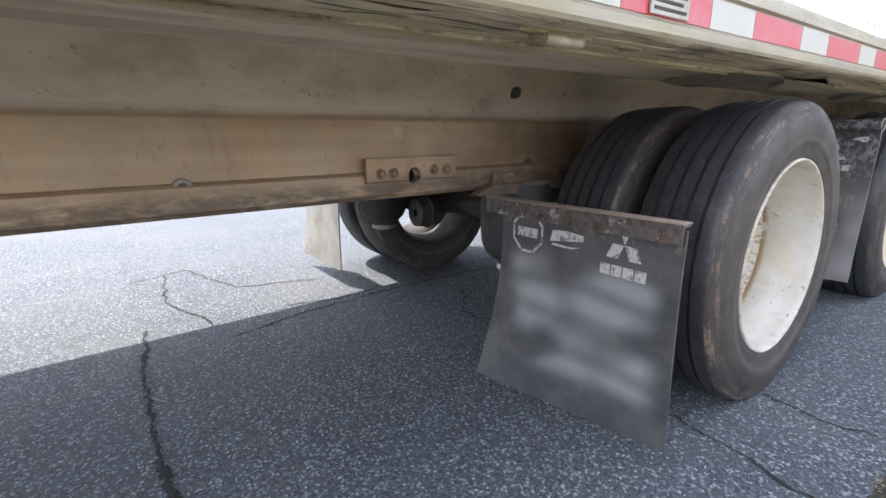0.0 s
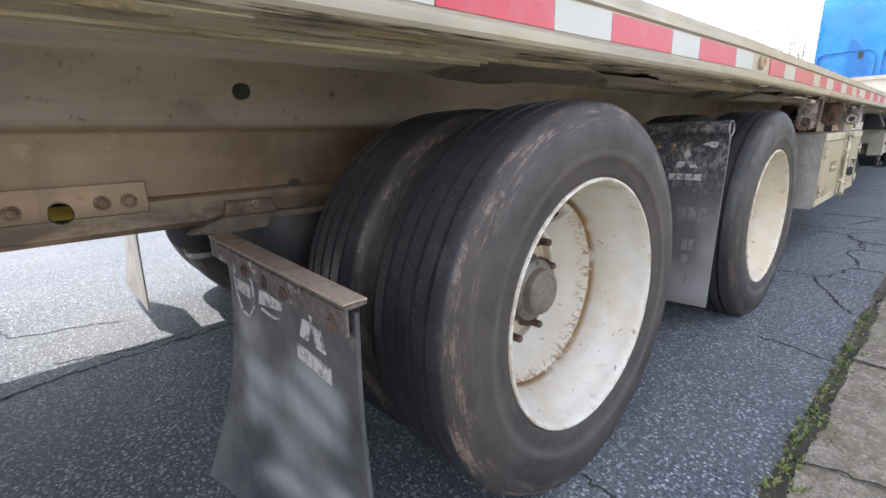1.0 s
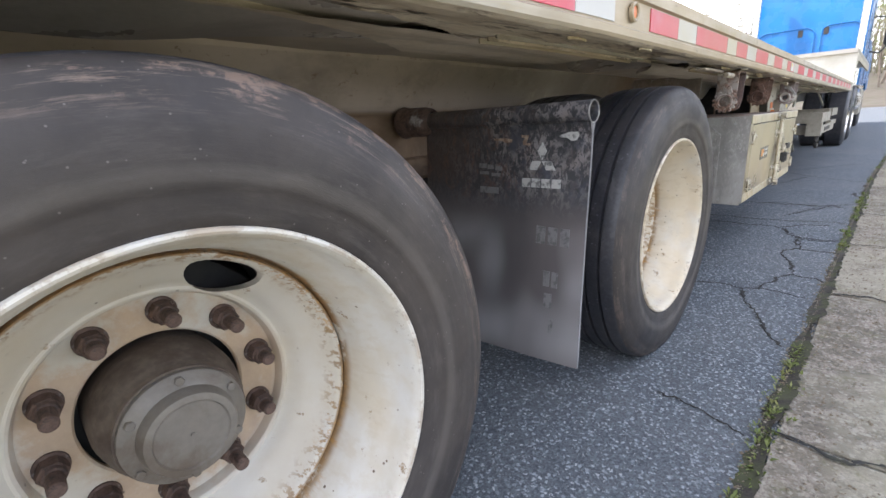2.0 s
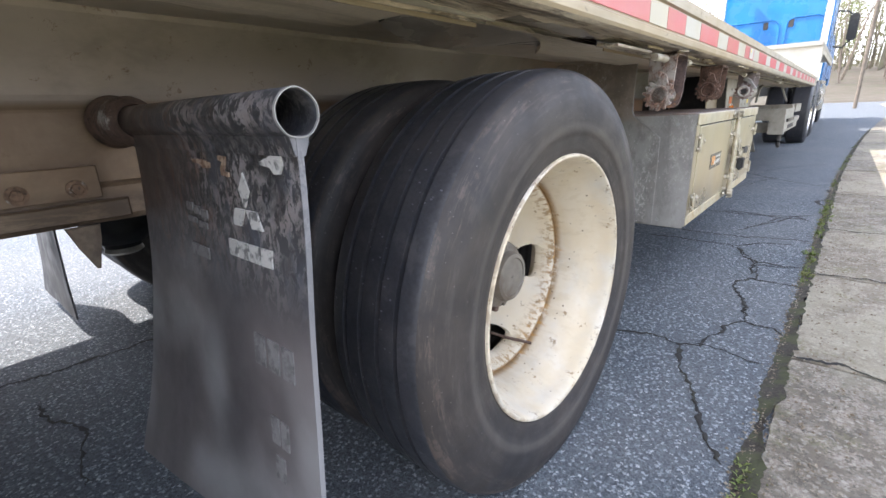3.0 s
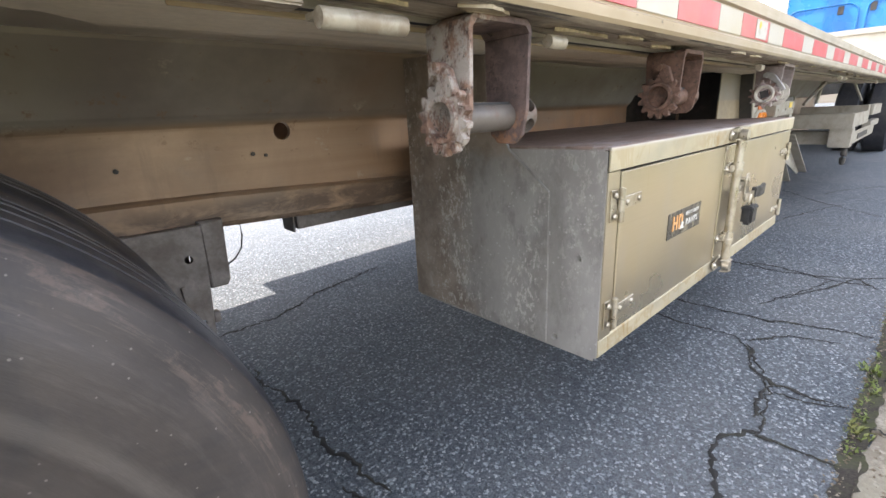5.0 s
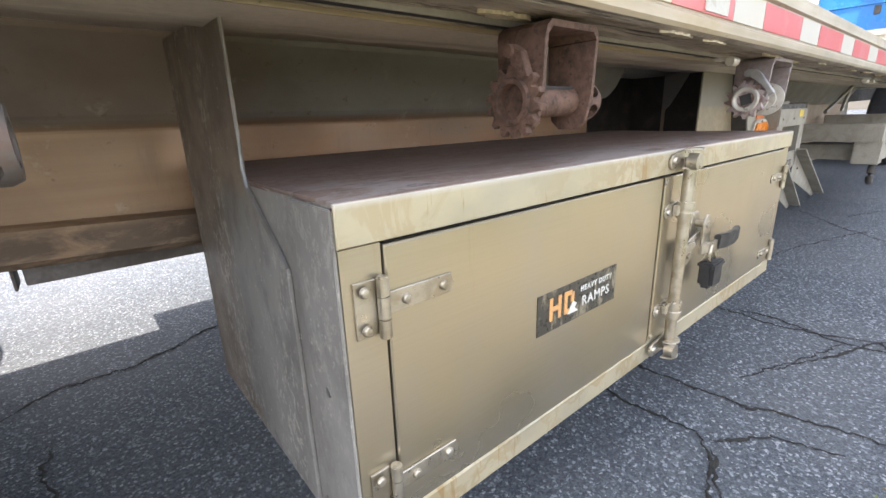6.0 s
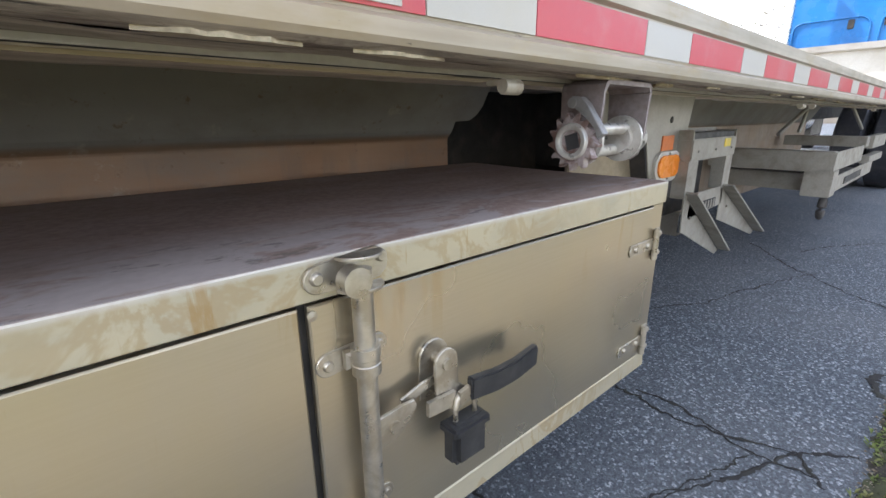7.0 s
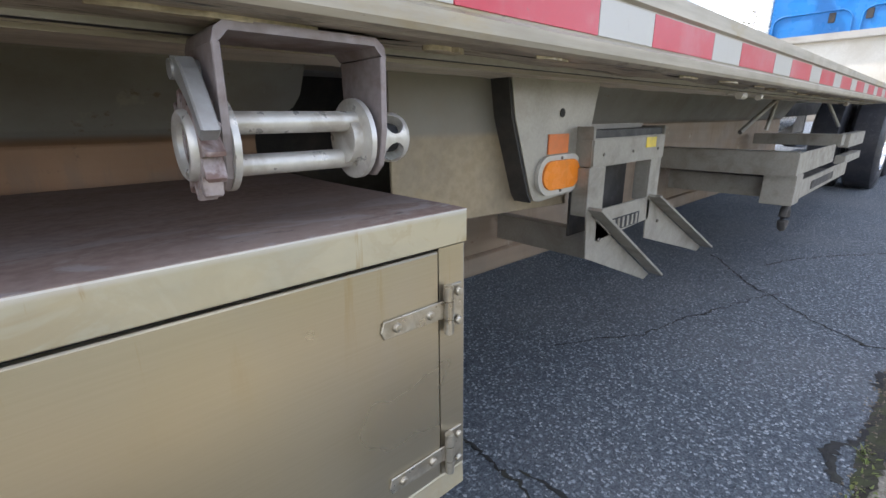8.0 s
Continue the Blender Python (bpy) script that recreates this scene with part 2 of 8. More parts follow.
def rubber_side_material(name, scuffed):
    """Dusty sidewall; scuffed: how far the shoulder is rubbed brown."""
    k = Mat(name, 0.6, 0.0, 0.4)
    x, z = k.axis(0), k.axis(2)
    r = k.math('SQRT', k.math('ADD', k.math('MULTIPLY', x, x), k.math('MULTIPLY', z, z)))
    turn = k.math('ARCTAN2', z, x)
    polar = k.t.nodes.new("ShaderNodeCombineXYZ")
    k.link(k.math('MULTIPLY', r, 26.0), polar.inputs[0])
    k.link(k.math('MULTIPLY', turn, 1.6), polar.inputs[1])
    scuff_n = k.t.nodes.new("ShaderNodeTexNoise")
    scuff_n.inputs["Scale"].default_value, scuff_n.inputs["Detail"].default_value, scuff_n.inputs["Roughness"].default_value = 2.2, 7.0, 0.68
    k.link(polar.outputs[0], scuff_n.inputs["Vector"])
    scuff = scuff_n.outputs["Fac"]
    dust = k.ramp(k.noise(6, 6, 0.6), 0.3, 0.7, 0.2, 0.8)
    dust_tone = 0.80 + 0.20 * scuffed
    c = k.mix(dust, (0.026 * dust_tone, 0.023 * dust_tone, 0.023 * dust_tone), (0.077 * dust_tone, 0.064 * dust_tone, 0.056 * dust_tone))
    c = k.mix(k.ramp(scuff, 0.48, 0.68, 0, 0.30), c, (0.115, 0.10, 0.09))
    c = k.mix(k.ramp(k.noise(4.2, 6, 0.66, off=(6, 2, 4), warp=0.5), 0.44, 0.62, 0, 0.7 - 0.5 * scuffed), c, (0.024, 0.0235, 0.026))
    shoulder = k.math('MULTIPLY', k.math('MULTIPLY', k.ramp(r, 0.405, 0.435), k.ramp(scuff, 0.51, 0.58)), k.ramp(k.noise(34, 6, 0.78), 0.44, 0.56))
    c = k.mix(k.math('MULTIPLY', shoulder, 0.65 * scuffed), c, (0.25, 0.165, 0.125))
    rings = k.t.nodes.new("ShaderNodeCombineXYZ")
    k.link(k.math('MULTIPLY', r, 150.0), rings.inputs[0])
    k.link(k.math('MULTIPLY', turn, 3.2), rings.inputs[1])
    ring_n = k.t.nodes.new("ShaderNodeTexNoise")
    ring_n.inputs["Scale"].default_value, ring_n.inputs["Detail"].default_value, ring_n.inputs["Roughness"].default_value = 1.6, 6.0, 0.7
    k.link(rings.outputs[0], ring_n.inputs["Vector"])
    worn_rings = k.math('MULTIPLY', k.ramp(ring_n.outputs["Fac"], 0.52, 0.60), k.math('MULTIPLY', k.ramp(r, 0.395, 0.425), k.ramp(scuff, 0.42, 0.55)))
    c = k.mix(k.math('MULTIPLY', worn_rings, 0.6 * scuffed), c, (0.19, 0.145, 0.118))
    band = k.math('MULTIPLY', k.ramp(r, 0.335, 0.345), k.ramp(r, 0.362, 0.35))
    c = k.mix(k.math('MULTIPLY', band, 0.3), c, (0.14, 0.125, 0.11))
    c = k.mix(k.ramp(k.cells(70, 'F1', "Distance", off=(0, 4, 1)), 0.09, 0.05, 0, 0.5), c, (0.22, 0.2, 0.18))
    k.colour(c)
    k.roughness(k.ramp(k.noise(9, 4), 0.3, 0.7, 0.48, 0.7))
    k.bump(scuff, 0.3, 0.003)
    k.bump(k.noise(160, 4), 0.12, 0.001)
    k.bump(k.noise(18, 4, stretch=(1, 1, 1)), 0.15, 0.004)
    return k.m


def tread_material():
    """Worn tread, bluish black, with pale nicks along the ribs."""
    k = Mat("tread_rubber", 0.46, 0.0, 0.5)
    c = k.mix(k.ramp(k.noise(140, 3), 0.3, 0.7), (0.018, 0.019, 0.023), (0.029, 0.030, 0.037))
    c = k.mix(k.ramp(k.noise(7, 6, 0.65), 0.42, 0.66, 0, 0.6), c, (0.048, 0.044, 0.045))
    nick = k.math('MULTIPLY', k.ramp(k.cells(85, 'F1', "Distance", (1, 0.6, 1)), 0.17, 0.10), k.ramp(k.noise(13, 4), 0.52, 0.6))
    c = k.mix(k.math('MULTIPLY', nick, 0.45), c, (0.24, 0.24, 0.27))
    scrub = k.ramp(k.noise(22, 6, 0.72, (1, 1, 1), (3, 1, 5)), 0.50, 0.64, 0, 0.5)
    c = k.mix(scrub, c, (0.062, 0.058, 0.060))
    k.colour(c)
    k.roughness(k.ramp(k.noise(9, 4), 0.3, 0.7, 0.36, 0.6))
    k.bump(k.noise(55, 5, 0.7), 0.3, 0.002)
    return k.m


def flap_material(name, seed):
    """Black rubber sheet, dusty, with printing rubbed to pale smears."""
    k = Mat(name, 0.5, 0.0, 0.45)
    c = k.mix(k.ramp(k.noise(7, 6, 0.65, off=(seed, 0, 0)), 0.35, 0.7), (0.045, 0.046, 0.051), (0.092, 0.090, 0.092))
    z, y = k.axis(2), k.axis(1)
    region = k.math('MULTIPLY', k.ramp(z, 0.10, 0.20), k.ramp(z, 0.50, 0.44))
    rows = k.ramp(k.math('SINE', k.math('ADD', k.math('MULTIPLY', z, 70.0), k.math('MULTIPLY', k.noise(4, 0.0, 0.3, off=(0, 2, 2)), 5.0))), -2.2, 1.2, 0.3, 1.0)
    words = k.ramp(k.noise(7.5, 0.0, 0.3, (1, 0.8, 1.1), (0, 3.1, 0.4)), 0.25, 0.66)
    sides = k.math('MULTIPLY', k.ramp(y, 0.90, 0.97), k.ramp(y, 1.44, 1.36))
    c = k.mix(k.math('MULTIPLY', k.math('MULTIPLY', sides, region), k.math('MULTIPLY', rows, words)), c, (0.27, 0.27, 0.28))
    peel = k.noise(44, 6, 0.78, (1, 1.2, 0.9), (0, seed, 0))
    peel = k.math('ADD', peel, k.ramp(k.noise(9, 4, 0.6, off=(0, seed, 3)), 0.35, 0.65, -0.05, 0.06))
    c = k.mix(k.math('MULTIPLY', k.ramp(peel, 0.52, 0.62), k.math('MULTIPLY', k.ramp(z, 0.535, 0.56), 0.8)), c, (0.16, 0.125, 0.095))
    c = k.mix(k.ramp(k.cells(120, 'F1', "Distance"), 0.07, 0.04, 0, 0.5), c, (0.2, 0.2, 0.2))
    k.colour(c)
    k.roughness(k.ramp(k.noise(12, 4), 0.3, 0.7, 0.42, 0.7))
    k.bump(k.noise(10, 3), 0.2, 0.01)
    k.bump(k.noise(300, 2), 0.1, 0.001)
    return k.m


def peeling_flap_material():
    """Black rubber, its painted top flaking in upright shreds, dusty brown-grey lower down."""
    k = Mat("peeling_flap_rubber", 0.5, 0.0, 0.45)
    z, y = k.axis(2), k.axis(1)
    c = k.mix(k.ramp(k.noise(6, 6, 0.65), 0.35, 0.7), (0.030, 0.031, 0.035), (0.060, 0.060, 0.063))
    haze = k.math('MULTIPLY', k.ramp(z, 0.66, 0.52), k.ramp(k.noise(3.2, 3, 0.5, (1, 1.5, 0.5), (0, 6, 0)), 0.30, 0.62, 0.45, 1.0))
    c = k.mix(haze, c, (0.150, 0.130, 0.128))
    cloud = k.math('MULTIPLY', k.ramp(k.noise(5.0, 1.0, 0.4, (1, 1.1, 0.8), (0, 4, 2.8)), 0.42, 0.66), k.math('MULTIPLY', k.ramp(z, 0.14, 0.26), k.ramp(z, 0.58, 0.48)))
    c = k.mix(k.math('MULTIPLY', cloud, 0.75), c, (0.29, 0.285, 0.29))
    top = k.ramp(z, 0.56, 0.68)
    shreds = k.ramp(k.noise(64, 8, 0.74, (1, 1.15, 0.75), (0, 4, 0), 0.6), 0.475, 0.54)
    drift = k.ramp(k.noise(9, 6, 0.7, (1, 1, 0.8), (0, 9, 3), 0.8), 0.38, 0.58, 0.1, 1.0)
    tint = k.mix(k.noise(16, 4, off=(0, 5, 5)), (0.24, 0.18, 0.155), (0.40, 0.395, 0.41))
    c = k.mix(k.math('MULTIPLY', k.math('MULTIPLY', shreds, drift), k.math('MULTIPLY', top, k.ramp(y, 1.36, 1.14, 0.25, 0.65))), c, tint)
    blue = k.math('MULTIPLY', k.ramp(k.noise(13, 5, 0.65, (1, 1, 0.6), (0, 1, 8)), 0.48, 0.60), k.math('MULTIPLY', top, k.ramp(y, 1.25, 1.05, 0.1, 0.7)))
    c = k.mix(blue, c, (0.075, 0.082, 0.105))
    rust = k.math('MULTIPLY', k.ramp(k.noise(30, 7, 0.76, (1, 1.2, 0.7), (0, 2, 7), 0.5), 0.50, 0.62), k.math('MULTIPLY', top, k.ramp(y, 1.0, 1.24, 0.15, 1.0)))
    c = k.mix(k.math('MULTIPLY', rust, 0.8), c, (0.135, 0.075, 0.052))
    c = k.mix(k.math('MULTIPLY', k.ramp(z, 0.60, 0.70), k.ramp(y, 1.15, 1.38, 0, 0.45)), c, (0.105, 0.070, 0.053))
    c = k.mix(k.ramp(y, 0.9066, 0.9058, 0, 0.65), c, (0.22, 0.22, 0.23))
    c = k.mix(k.ramp(k.cells(110, 'F1', "Distance"), 0.07, 0.04, 0, 0.4), c, (0.2, 0.2, 0.2))
    k.colour(c)
    k.roughness(k.ramp(k.noise(12, 4), 0.3, 0.7, 0.36, 0.62))
    k.bump(k.noise(10, 3), 0.2, 0.01)
    k.bump(k.math('MULTIPLY', shreds, top), 0.35, 0.0015)
    k.bump(k.noise(300, 2), 0.1, 0.001)
    return k.m


def steel_face_material():
    """Brushed stainless sheet, dulled, with tea-coloured water stains."""
    k = Mat("stained_stainless_sheet", 0.36, 0.85)
    brushed = k.noise(60, 3, 0.6, (0.10, 1, 5))
    c = k.mix(k.ramp(brushed, 0.3, 0.7), (0.470, 0.414, 0.306), (0.492, 0.436, 0.326))
    c = k.mix(k.ramp(k.noise(3.2, 3, 0.5), 0.35, 0.75, 0, 0.6), c, (0.54, 0.455, 0.285))
    c = k.mix(k.ramp(k.noise(5.5, 4, 0.5, (1.4, 1, 0.6), (7, 1, 3)), 0.5, 0.72, 0, 0.35), c, (0.48, 0.44, 0.38))
    runs = k.math('MULTIPLY', k.ramp(k.noise(9, 5, 0.6, (4, 4, 0.35), warp=0.5), 0.57, 0.68), k.ramp(k.axis(2), 0.60, 0.735))
    c = k.mix(k.math('MULTIPLY', runs, 0.4), c, (0.42, 0.30, 0.14))
    c = k.mix(k.math('MULTIPLY', k.ramp(k.cells(22, 'F1', "Distance"), 0.050, 0.02, 0, 0.3), k.ramp(k.noise(6, 3, off=(1, 1, 9)), 0.5, 0.6)), c, (0.26, 0.17, 0.08))
    k.colour(c)
    k.roughness(k.ramp(k.noise(5, 3, 0.45), 0.3, 0.7, 0.26, 0.38))
    k.bump(brushed, 0.006, 0.001)
    k.bump(k.noise(3.5, 2), 0.12, 0.01)
    return k.m


def lip_material():
    """The folded lip: the same steel under a yellow-brown film that dried in rings and runs."""
    k = Mat("yellowed_steel_lip", 0.45, 0.5)
    c = k.mix(k.ramp(k.noise(9, 5, 0.6, (0.6, 1, 1.2)), 0.35, 0.68), (0.52, 0.46, 0.32), (0.44, 0.40, 0.295))
    veins = k.noise(14, 5, 0.6, (0.8, 1, 0.8), (2, 0, 5), 0.6)
    ring = k.math('MULTIPLY', k.ramp(veins, 0.47, 0.53), k.ramp(veins, 0.61, 0.54))
    c = k.mix(k.math('MULTIPLY', ring, k.ramp(k.noise(2.2, 3, off=(3, 3, 0)), 0.36, 0.58, 0.12, 0.48)), c, (0.37, 0.255, 0.115))
    runs = k.ramp(k.noise(13, 5, 0.6, (3, 3, 0.3), (5, 1, 1), 0.6), 0.60, 0.67)
    c = k.mix(k.math('MULTIPLY', runs, 0.6), c, (0.36, 0.22, 0.07))
    edge = k.ramp(k.axis(2), 0.776, 0.783)
    c = k.mix(k.math('MULTIPLY', edge, 0.5), c, (0.66, 0.64, 0.60))
    k.colour(c)
    k.roughness(k.ramp(k.noise(8, 4), 0.3, 0.7, 0.36, 0.6))
    k.bump(k.noise(140, 3), 0.08, 0.001)
    return k.m


def end_sheet_material(name, low, high, amount, inner=None):
    """Dull aluminium sheet under road spray, with pale spatter in drifts."""
    k = Mat(name, 0.55, 0.2)
    c = k.mix(k.ramp(k.noise(5, 6, 0.6, (1, 1, 0.5)), 0.35, 0.65), low, high)
    c = k.mix(k.ramp(k.noise(16, 6, 0.7, (1, 1.2, 0.7), (2, 4, 1)), 0.50, 0.66, 0, 0.5), c, tuple(v * 0.7 for v in low))
    if inner:
        band = k.ramp(k.math('ADD', k.axis(1), k.ramp(k.noise(7, 4), 0.3, 0.7, -0.05, 0.05)), 1.24, 1.34)
        band = k.math('MAXIMUM', band, k.ramp(k.math('ADD', k.axis(2), k.ramp(k.noise(9, 4), 0.3, 0.7, -0.03, 0.03)), 0.74, 0.80))
        c = k.mix(band, c, k.mix(k.ramp(k.noise(12, 5, 0.65), 0.35, 0.65), inner, tuple(v * 1.6 for v in inner)))
    spat = k.ramp(k.noise(58, 7, 0.8, (1, 1.2, 0.75)), 0.525, 0.58)
    where = k.ramp(k.noise(5, 3, 0.5, (1, 1.6, 0.35), (0, 2, 0)), 0.40, 0.60, 0.08, 1.0)
    c = k.mix(k.math('MULTIPLY', k.math('MULTIPLY', spat, where), amount), c, (0.56, 0.53, 0.48))
    flecks = k.math('MULTIPLY', k.ramp(k.cells(75, 'F1', "Distance"), 0.20, 0.12), k.ramp(k.noise(9, 3, off=(5, 0, 0)), 0.48, 0.6))
    c = k.mix(k.math('MULTIPLY', flecks, 0.6), c, (0.60, 0.58, 0.54))
    k.colour(c)
    k.roughness(k.ramp(k.noise(7, 4), 0.3, 0.7, 0.42, 0.7))
    k.bump(spat, 0.4 * amount, 0.002)
    k.bump(k.noise(120, 3), 0.2, 0.001)
    return k.m


def beam_material():
    """Mill aluminium gone tan with road grime, greyer on the flared top and towards the nose, with some shade and
    bounce light put into its tones.
    """
    k = Mat("grimy_aluminium_beam", 0.5, 0.3)
    x, z = k.axis(0), k.axis(2)
    drawn = k.noise(12, 4, 0.5, (0.12, 1, 3))
    c = k.mix(k.ramp(drawn, 0.3, 0.7), (0.345, 0.225, 0.138), (0.405, 0.275, 0.172))
    # pale tone on the rear flare makes up for weak bounce light
    flare = k.math('MULTIPLY', k.ramp(z, 0.855, 0.875), k.ramp(x, 3.8, 5.2, 0.9, 1.0))
    c = k.mix(k.math('MULTIPLY', flare, 0.85), c, k.mix(k.ramp(x, 3.1, 3.9), (0.62, 0.535, 0.47), (0.35, 0.335, 0.29)))
    # shade under the deck, painted dark on this stretch of the flare
    flare_shade = k.math('MULTIPLY', k.math('MULTIPLY', k.ramp(x, 3.7, 4.0), k.ramp(x, 4.8, 4.4)), k.ramp(k.noise(4, 5, 0.6, off=(8, 2, 2)), 0.25, 0.6, 0.4, 0.85))
    c = k.mix(k.math('MULTIPLY', flare_shade, k.ramp(z, 0.855, 0.880)), c, (0.155, 0.122, 0.098))
    red = k.math('MULTIPLY', k.ramp(x, 4.2, 4.9), k.ramp(x, 6.5, 5.9))
    red = k.math('MULTIPLY', red, k.math('MAXIMUM', k.ramp(z, 0.875, 0.855), k.ramp(x, 4.9, 4.4)))
    c = k.mix(k.math('MULTIPLY', red, k.ramp(k.noise(3, 5, 0.6, off=(6, 1, 1)), 0.3, 0.65, 0.35, 0.85)), c, (0.34, 0.175, 0.085))
    c = k.mix(k.math('MULTIPLY', k.ramp(x, 6.0, 6.9, 0, 0.8), k.ramp(z, 0.855, 0.875, 0.45, 1.0)), c, (0.27, 0.255, 0.225))
    c = k.mix(k.ramp(k.noise(2.6, 6, 0.65, (1, 1, 1.6)), 0.44, 0.66, 0, 0.6), c, (0.26, 0.215, 0.17))
    # road spray near the wheels, together with their shade, as one darker tone
    spray_and_shade = k.math('MULTIPLY', k.math('MULTIPLY', k.ramp(x, 1.1, 1.9), k.ramp(x, 4.05, 3.6)), k.ramp(z, 0.852, 0.872, 0.75, 0.12))
    c = k.mix(k.math('MULTIPLY', spray_and_shade, k.ramp(k.noise(5, 5, 0.6), 0.25, 0.6, 0.25, 0.6)), c, (0.23, 0.185, 0.14))
    c = k.mix(k.ramp(k.noise(30, 6, 0.75), 0.6, 0.68, 0, 0.65), c, (0.22, 0.13, 0.075))
    c = k.mix(k.ramp(k.noise(8, 6, 0.7, off=(4, 4, 4)), 0.62, 0.7, 0, 0.5), c, (0.50, 0.43, 0.33))
    runs = k.math('MULTIPLY', k.ramp(k.noise(6, 5, 0.65, (3, 1, 0.35), (1, 0, 5)), 0.56, 0.66), k.ramp(z, 0.86, 0.80))
    c = k.mix(k.math('MULTIPLY', runs, 0.4), c, (0.23, 0.16, 0.11))
    grime = k.math('MULTIPLY', k.math('MULTIPLY', k.ramp(z, 0.866, 0.850), k.math('MULTIPLY', k.ramp(x, 0.7, 1.8, 0.2, 1.0), k.ramp(x, 4.9, 3.4))), k.ramp(k.noise(4.5, 7, 0.68, (1, 1, 0.8), (2, 7, 1), 0.5), 0.32, 0.62, 0.30, 0.85))
    c = k.mix(grime, c, (0.150, 0.092, 0.056))
    ledge = k.math('MULTIPLY', k.math('MULTIPLY', k.ramp(z, 0.715, 0.665), k.ramp(x, 5.2, 4.6)), k.ramp(k.noise(14, 7, 0.72, (0.5, 1, 1.6), (5, 1, 2), 0.4), 0.34, 0.56))
    c = k.mix(k.math('MULTIPLY', ledge, 0.8), c, (0.075, 0.052, 0.038))
    k.colour(c)
    k.roughness(k.ramp(k.noise(6, 5), 0.3, 0.7, 0.4, 0.62))
    k.bump(k.noise(90, 4), 0.15, 0.001)
    k.bump(drawn, 0.1, 0.002)
    return k.m


def foot_material():
    """Scraped underside of the rail: pale brown at the rear, darker further forward."""
    k = Mat("scraped_rail_foot", 0.5, 0.2)
    x = k.axis(0)
    grain = k.noise(26, 6, 0.72, (0.16, 1, 1))
    rear = k.mix(k.ramp(grain, 0.35, 0.65), (0.50, 0.41, 0.30), (0.76, 0.67, 0.53))
    front = k.mix(k.ramp(grain, 0.40, 0.68), (0.30, 0.25, 0.195), (0.50, 0.43, 0.335))
    c = k.mix(k.ramp(x, 3.3, 4.4), rear, front)
    c = k.mix(k.ramp(k.noise(5, 7, 0.72, (0.5, 1.6, 1), warp=0.6), 0.52, 0.62, 0, 0.6), c, (0.13, 0.105, 0.082))
    c = k.mix(k.ramp(k.noise(13, 7, 0.75, (0.35, 2.0, 1), (7, 2, 0), 0.5), 0.54, 0.60, 0, 0.7), c, (0.12, 0.085, 0.055))
    splits = k.ramp(k.noise(48, 5, 0.65, (0.05, 1.2, 1), (1, 8, 0)), 0.57, 0.62)
    c = k.mix(k.math('MULTIPLY', splits, 0.85), c, (0.045, 0.038, 0.032))
    c = k.mix(k.ramp(k.noise(48, 6, 0.78, (0.3, 1, 1), (2, 5, 0)), 0.60, 0.67, 0, 0.8), c, (0.52, 0.46, 0.35))
    k.colour(c)
    k.roughness(k.ramp(k.noise(8, 4), 0.3, 0.7, 0.35, 0.62))
    k.bump(grain, 0.6, 0.004)
    k.bump(splits, 0.7, -0.004)
    k.bump(k.noise(9, 5, 0.65, (0.4, 1, 1), (4, 4, 0)), 0.6, 0.010)
    return k.m


def gusset_material():
    """Tan-stained plate, with the deck's shade painted grey along the top."""
    k = Mat("stained_plate_shaded_top", 0.5, 0.25)
    c = k.mix(k.ramp(k.noise(60, 4), 0.3, 0.7), (0.30, 0.235, 0.145), (0.36, 0.285, 0.185))
    # shade cast by the deck, put into the colour of the upper part
    c = k.mix(k.ramp(k.axis(2), 0.85, 0.87, 0, 0.85), c, (0.20, 0.19, 0.165))
    c = k.mix(k.ramp(k.noise(4, 6, 0.65), 0.46, 0.66, 0, 0.55), c, (0.21, 0.175, 0.13))
    k.colour(c)
    k.bump(k.noise(110, 3), 0.15, 0.001)
    return k.m


def lid_material():
    """Brown-stained sheet with grey smears where water has dried towards the front edge."""
    k = Mat("dusty_box_lid", 0.65, 0.0, 0.2)
    c = k.mix(k.ramp(k.noise(90, 3), 0.3, 0.7), (0.205, 0.145, 0.120), (0.265, 0.195, 0.165))
    c = k.mix(k.ramp(k.noise(4, 6, 0.65, (0.7, 1.3, 1)), 0.46, 0.68, 0, 0.6), c, (0.30, 0.235, 0.205))
    front = k.ramp(k.axis(1), 1.16, 0.92)
    smear = k.math('MULTIPLY', k.ramp(k.noise(7, 7, 0.68, (0.7, 1.6, 1), (3, 0, 0), 0.8), 0.48, 0.56), front)
    c = k.mix(k.math('MULTIPLY', smear, 0.55), c, (0.35, 0.325, 0.315))
    rings = k.math('MULTIPLY', k.ramp(k.noise(22, 6, 0.75, (0.5, 1.3, 1)), 0.58, 0.66), front)
    c = k.mix(k.math('MULTIPLY', rings, 0.7), c, (0.10, 0.085, 0.075))
    k.colour(c)
    k.roughness(k.ramp(k.noise(7, 5, 0.6, (0.5, 1.5, 1)), 0.3, 0.7, 0.55, 0.8))
    k.bump(k.noise(40, 4, stretch=(0.4, 1, 1)), 0.2, 0.002)
    return k.m


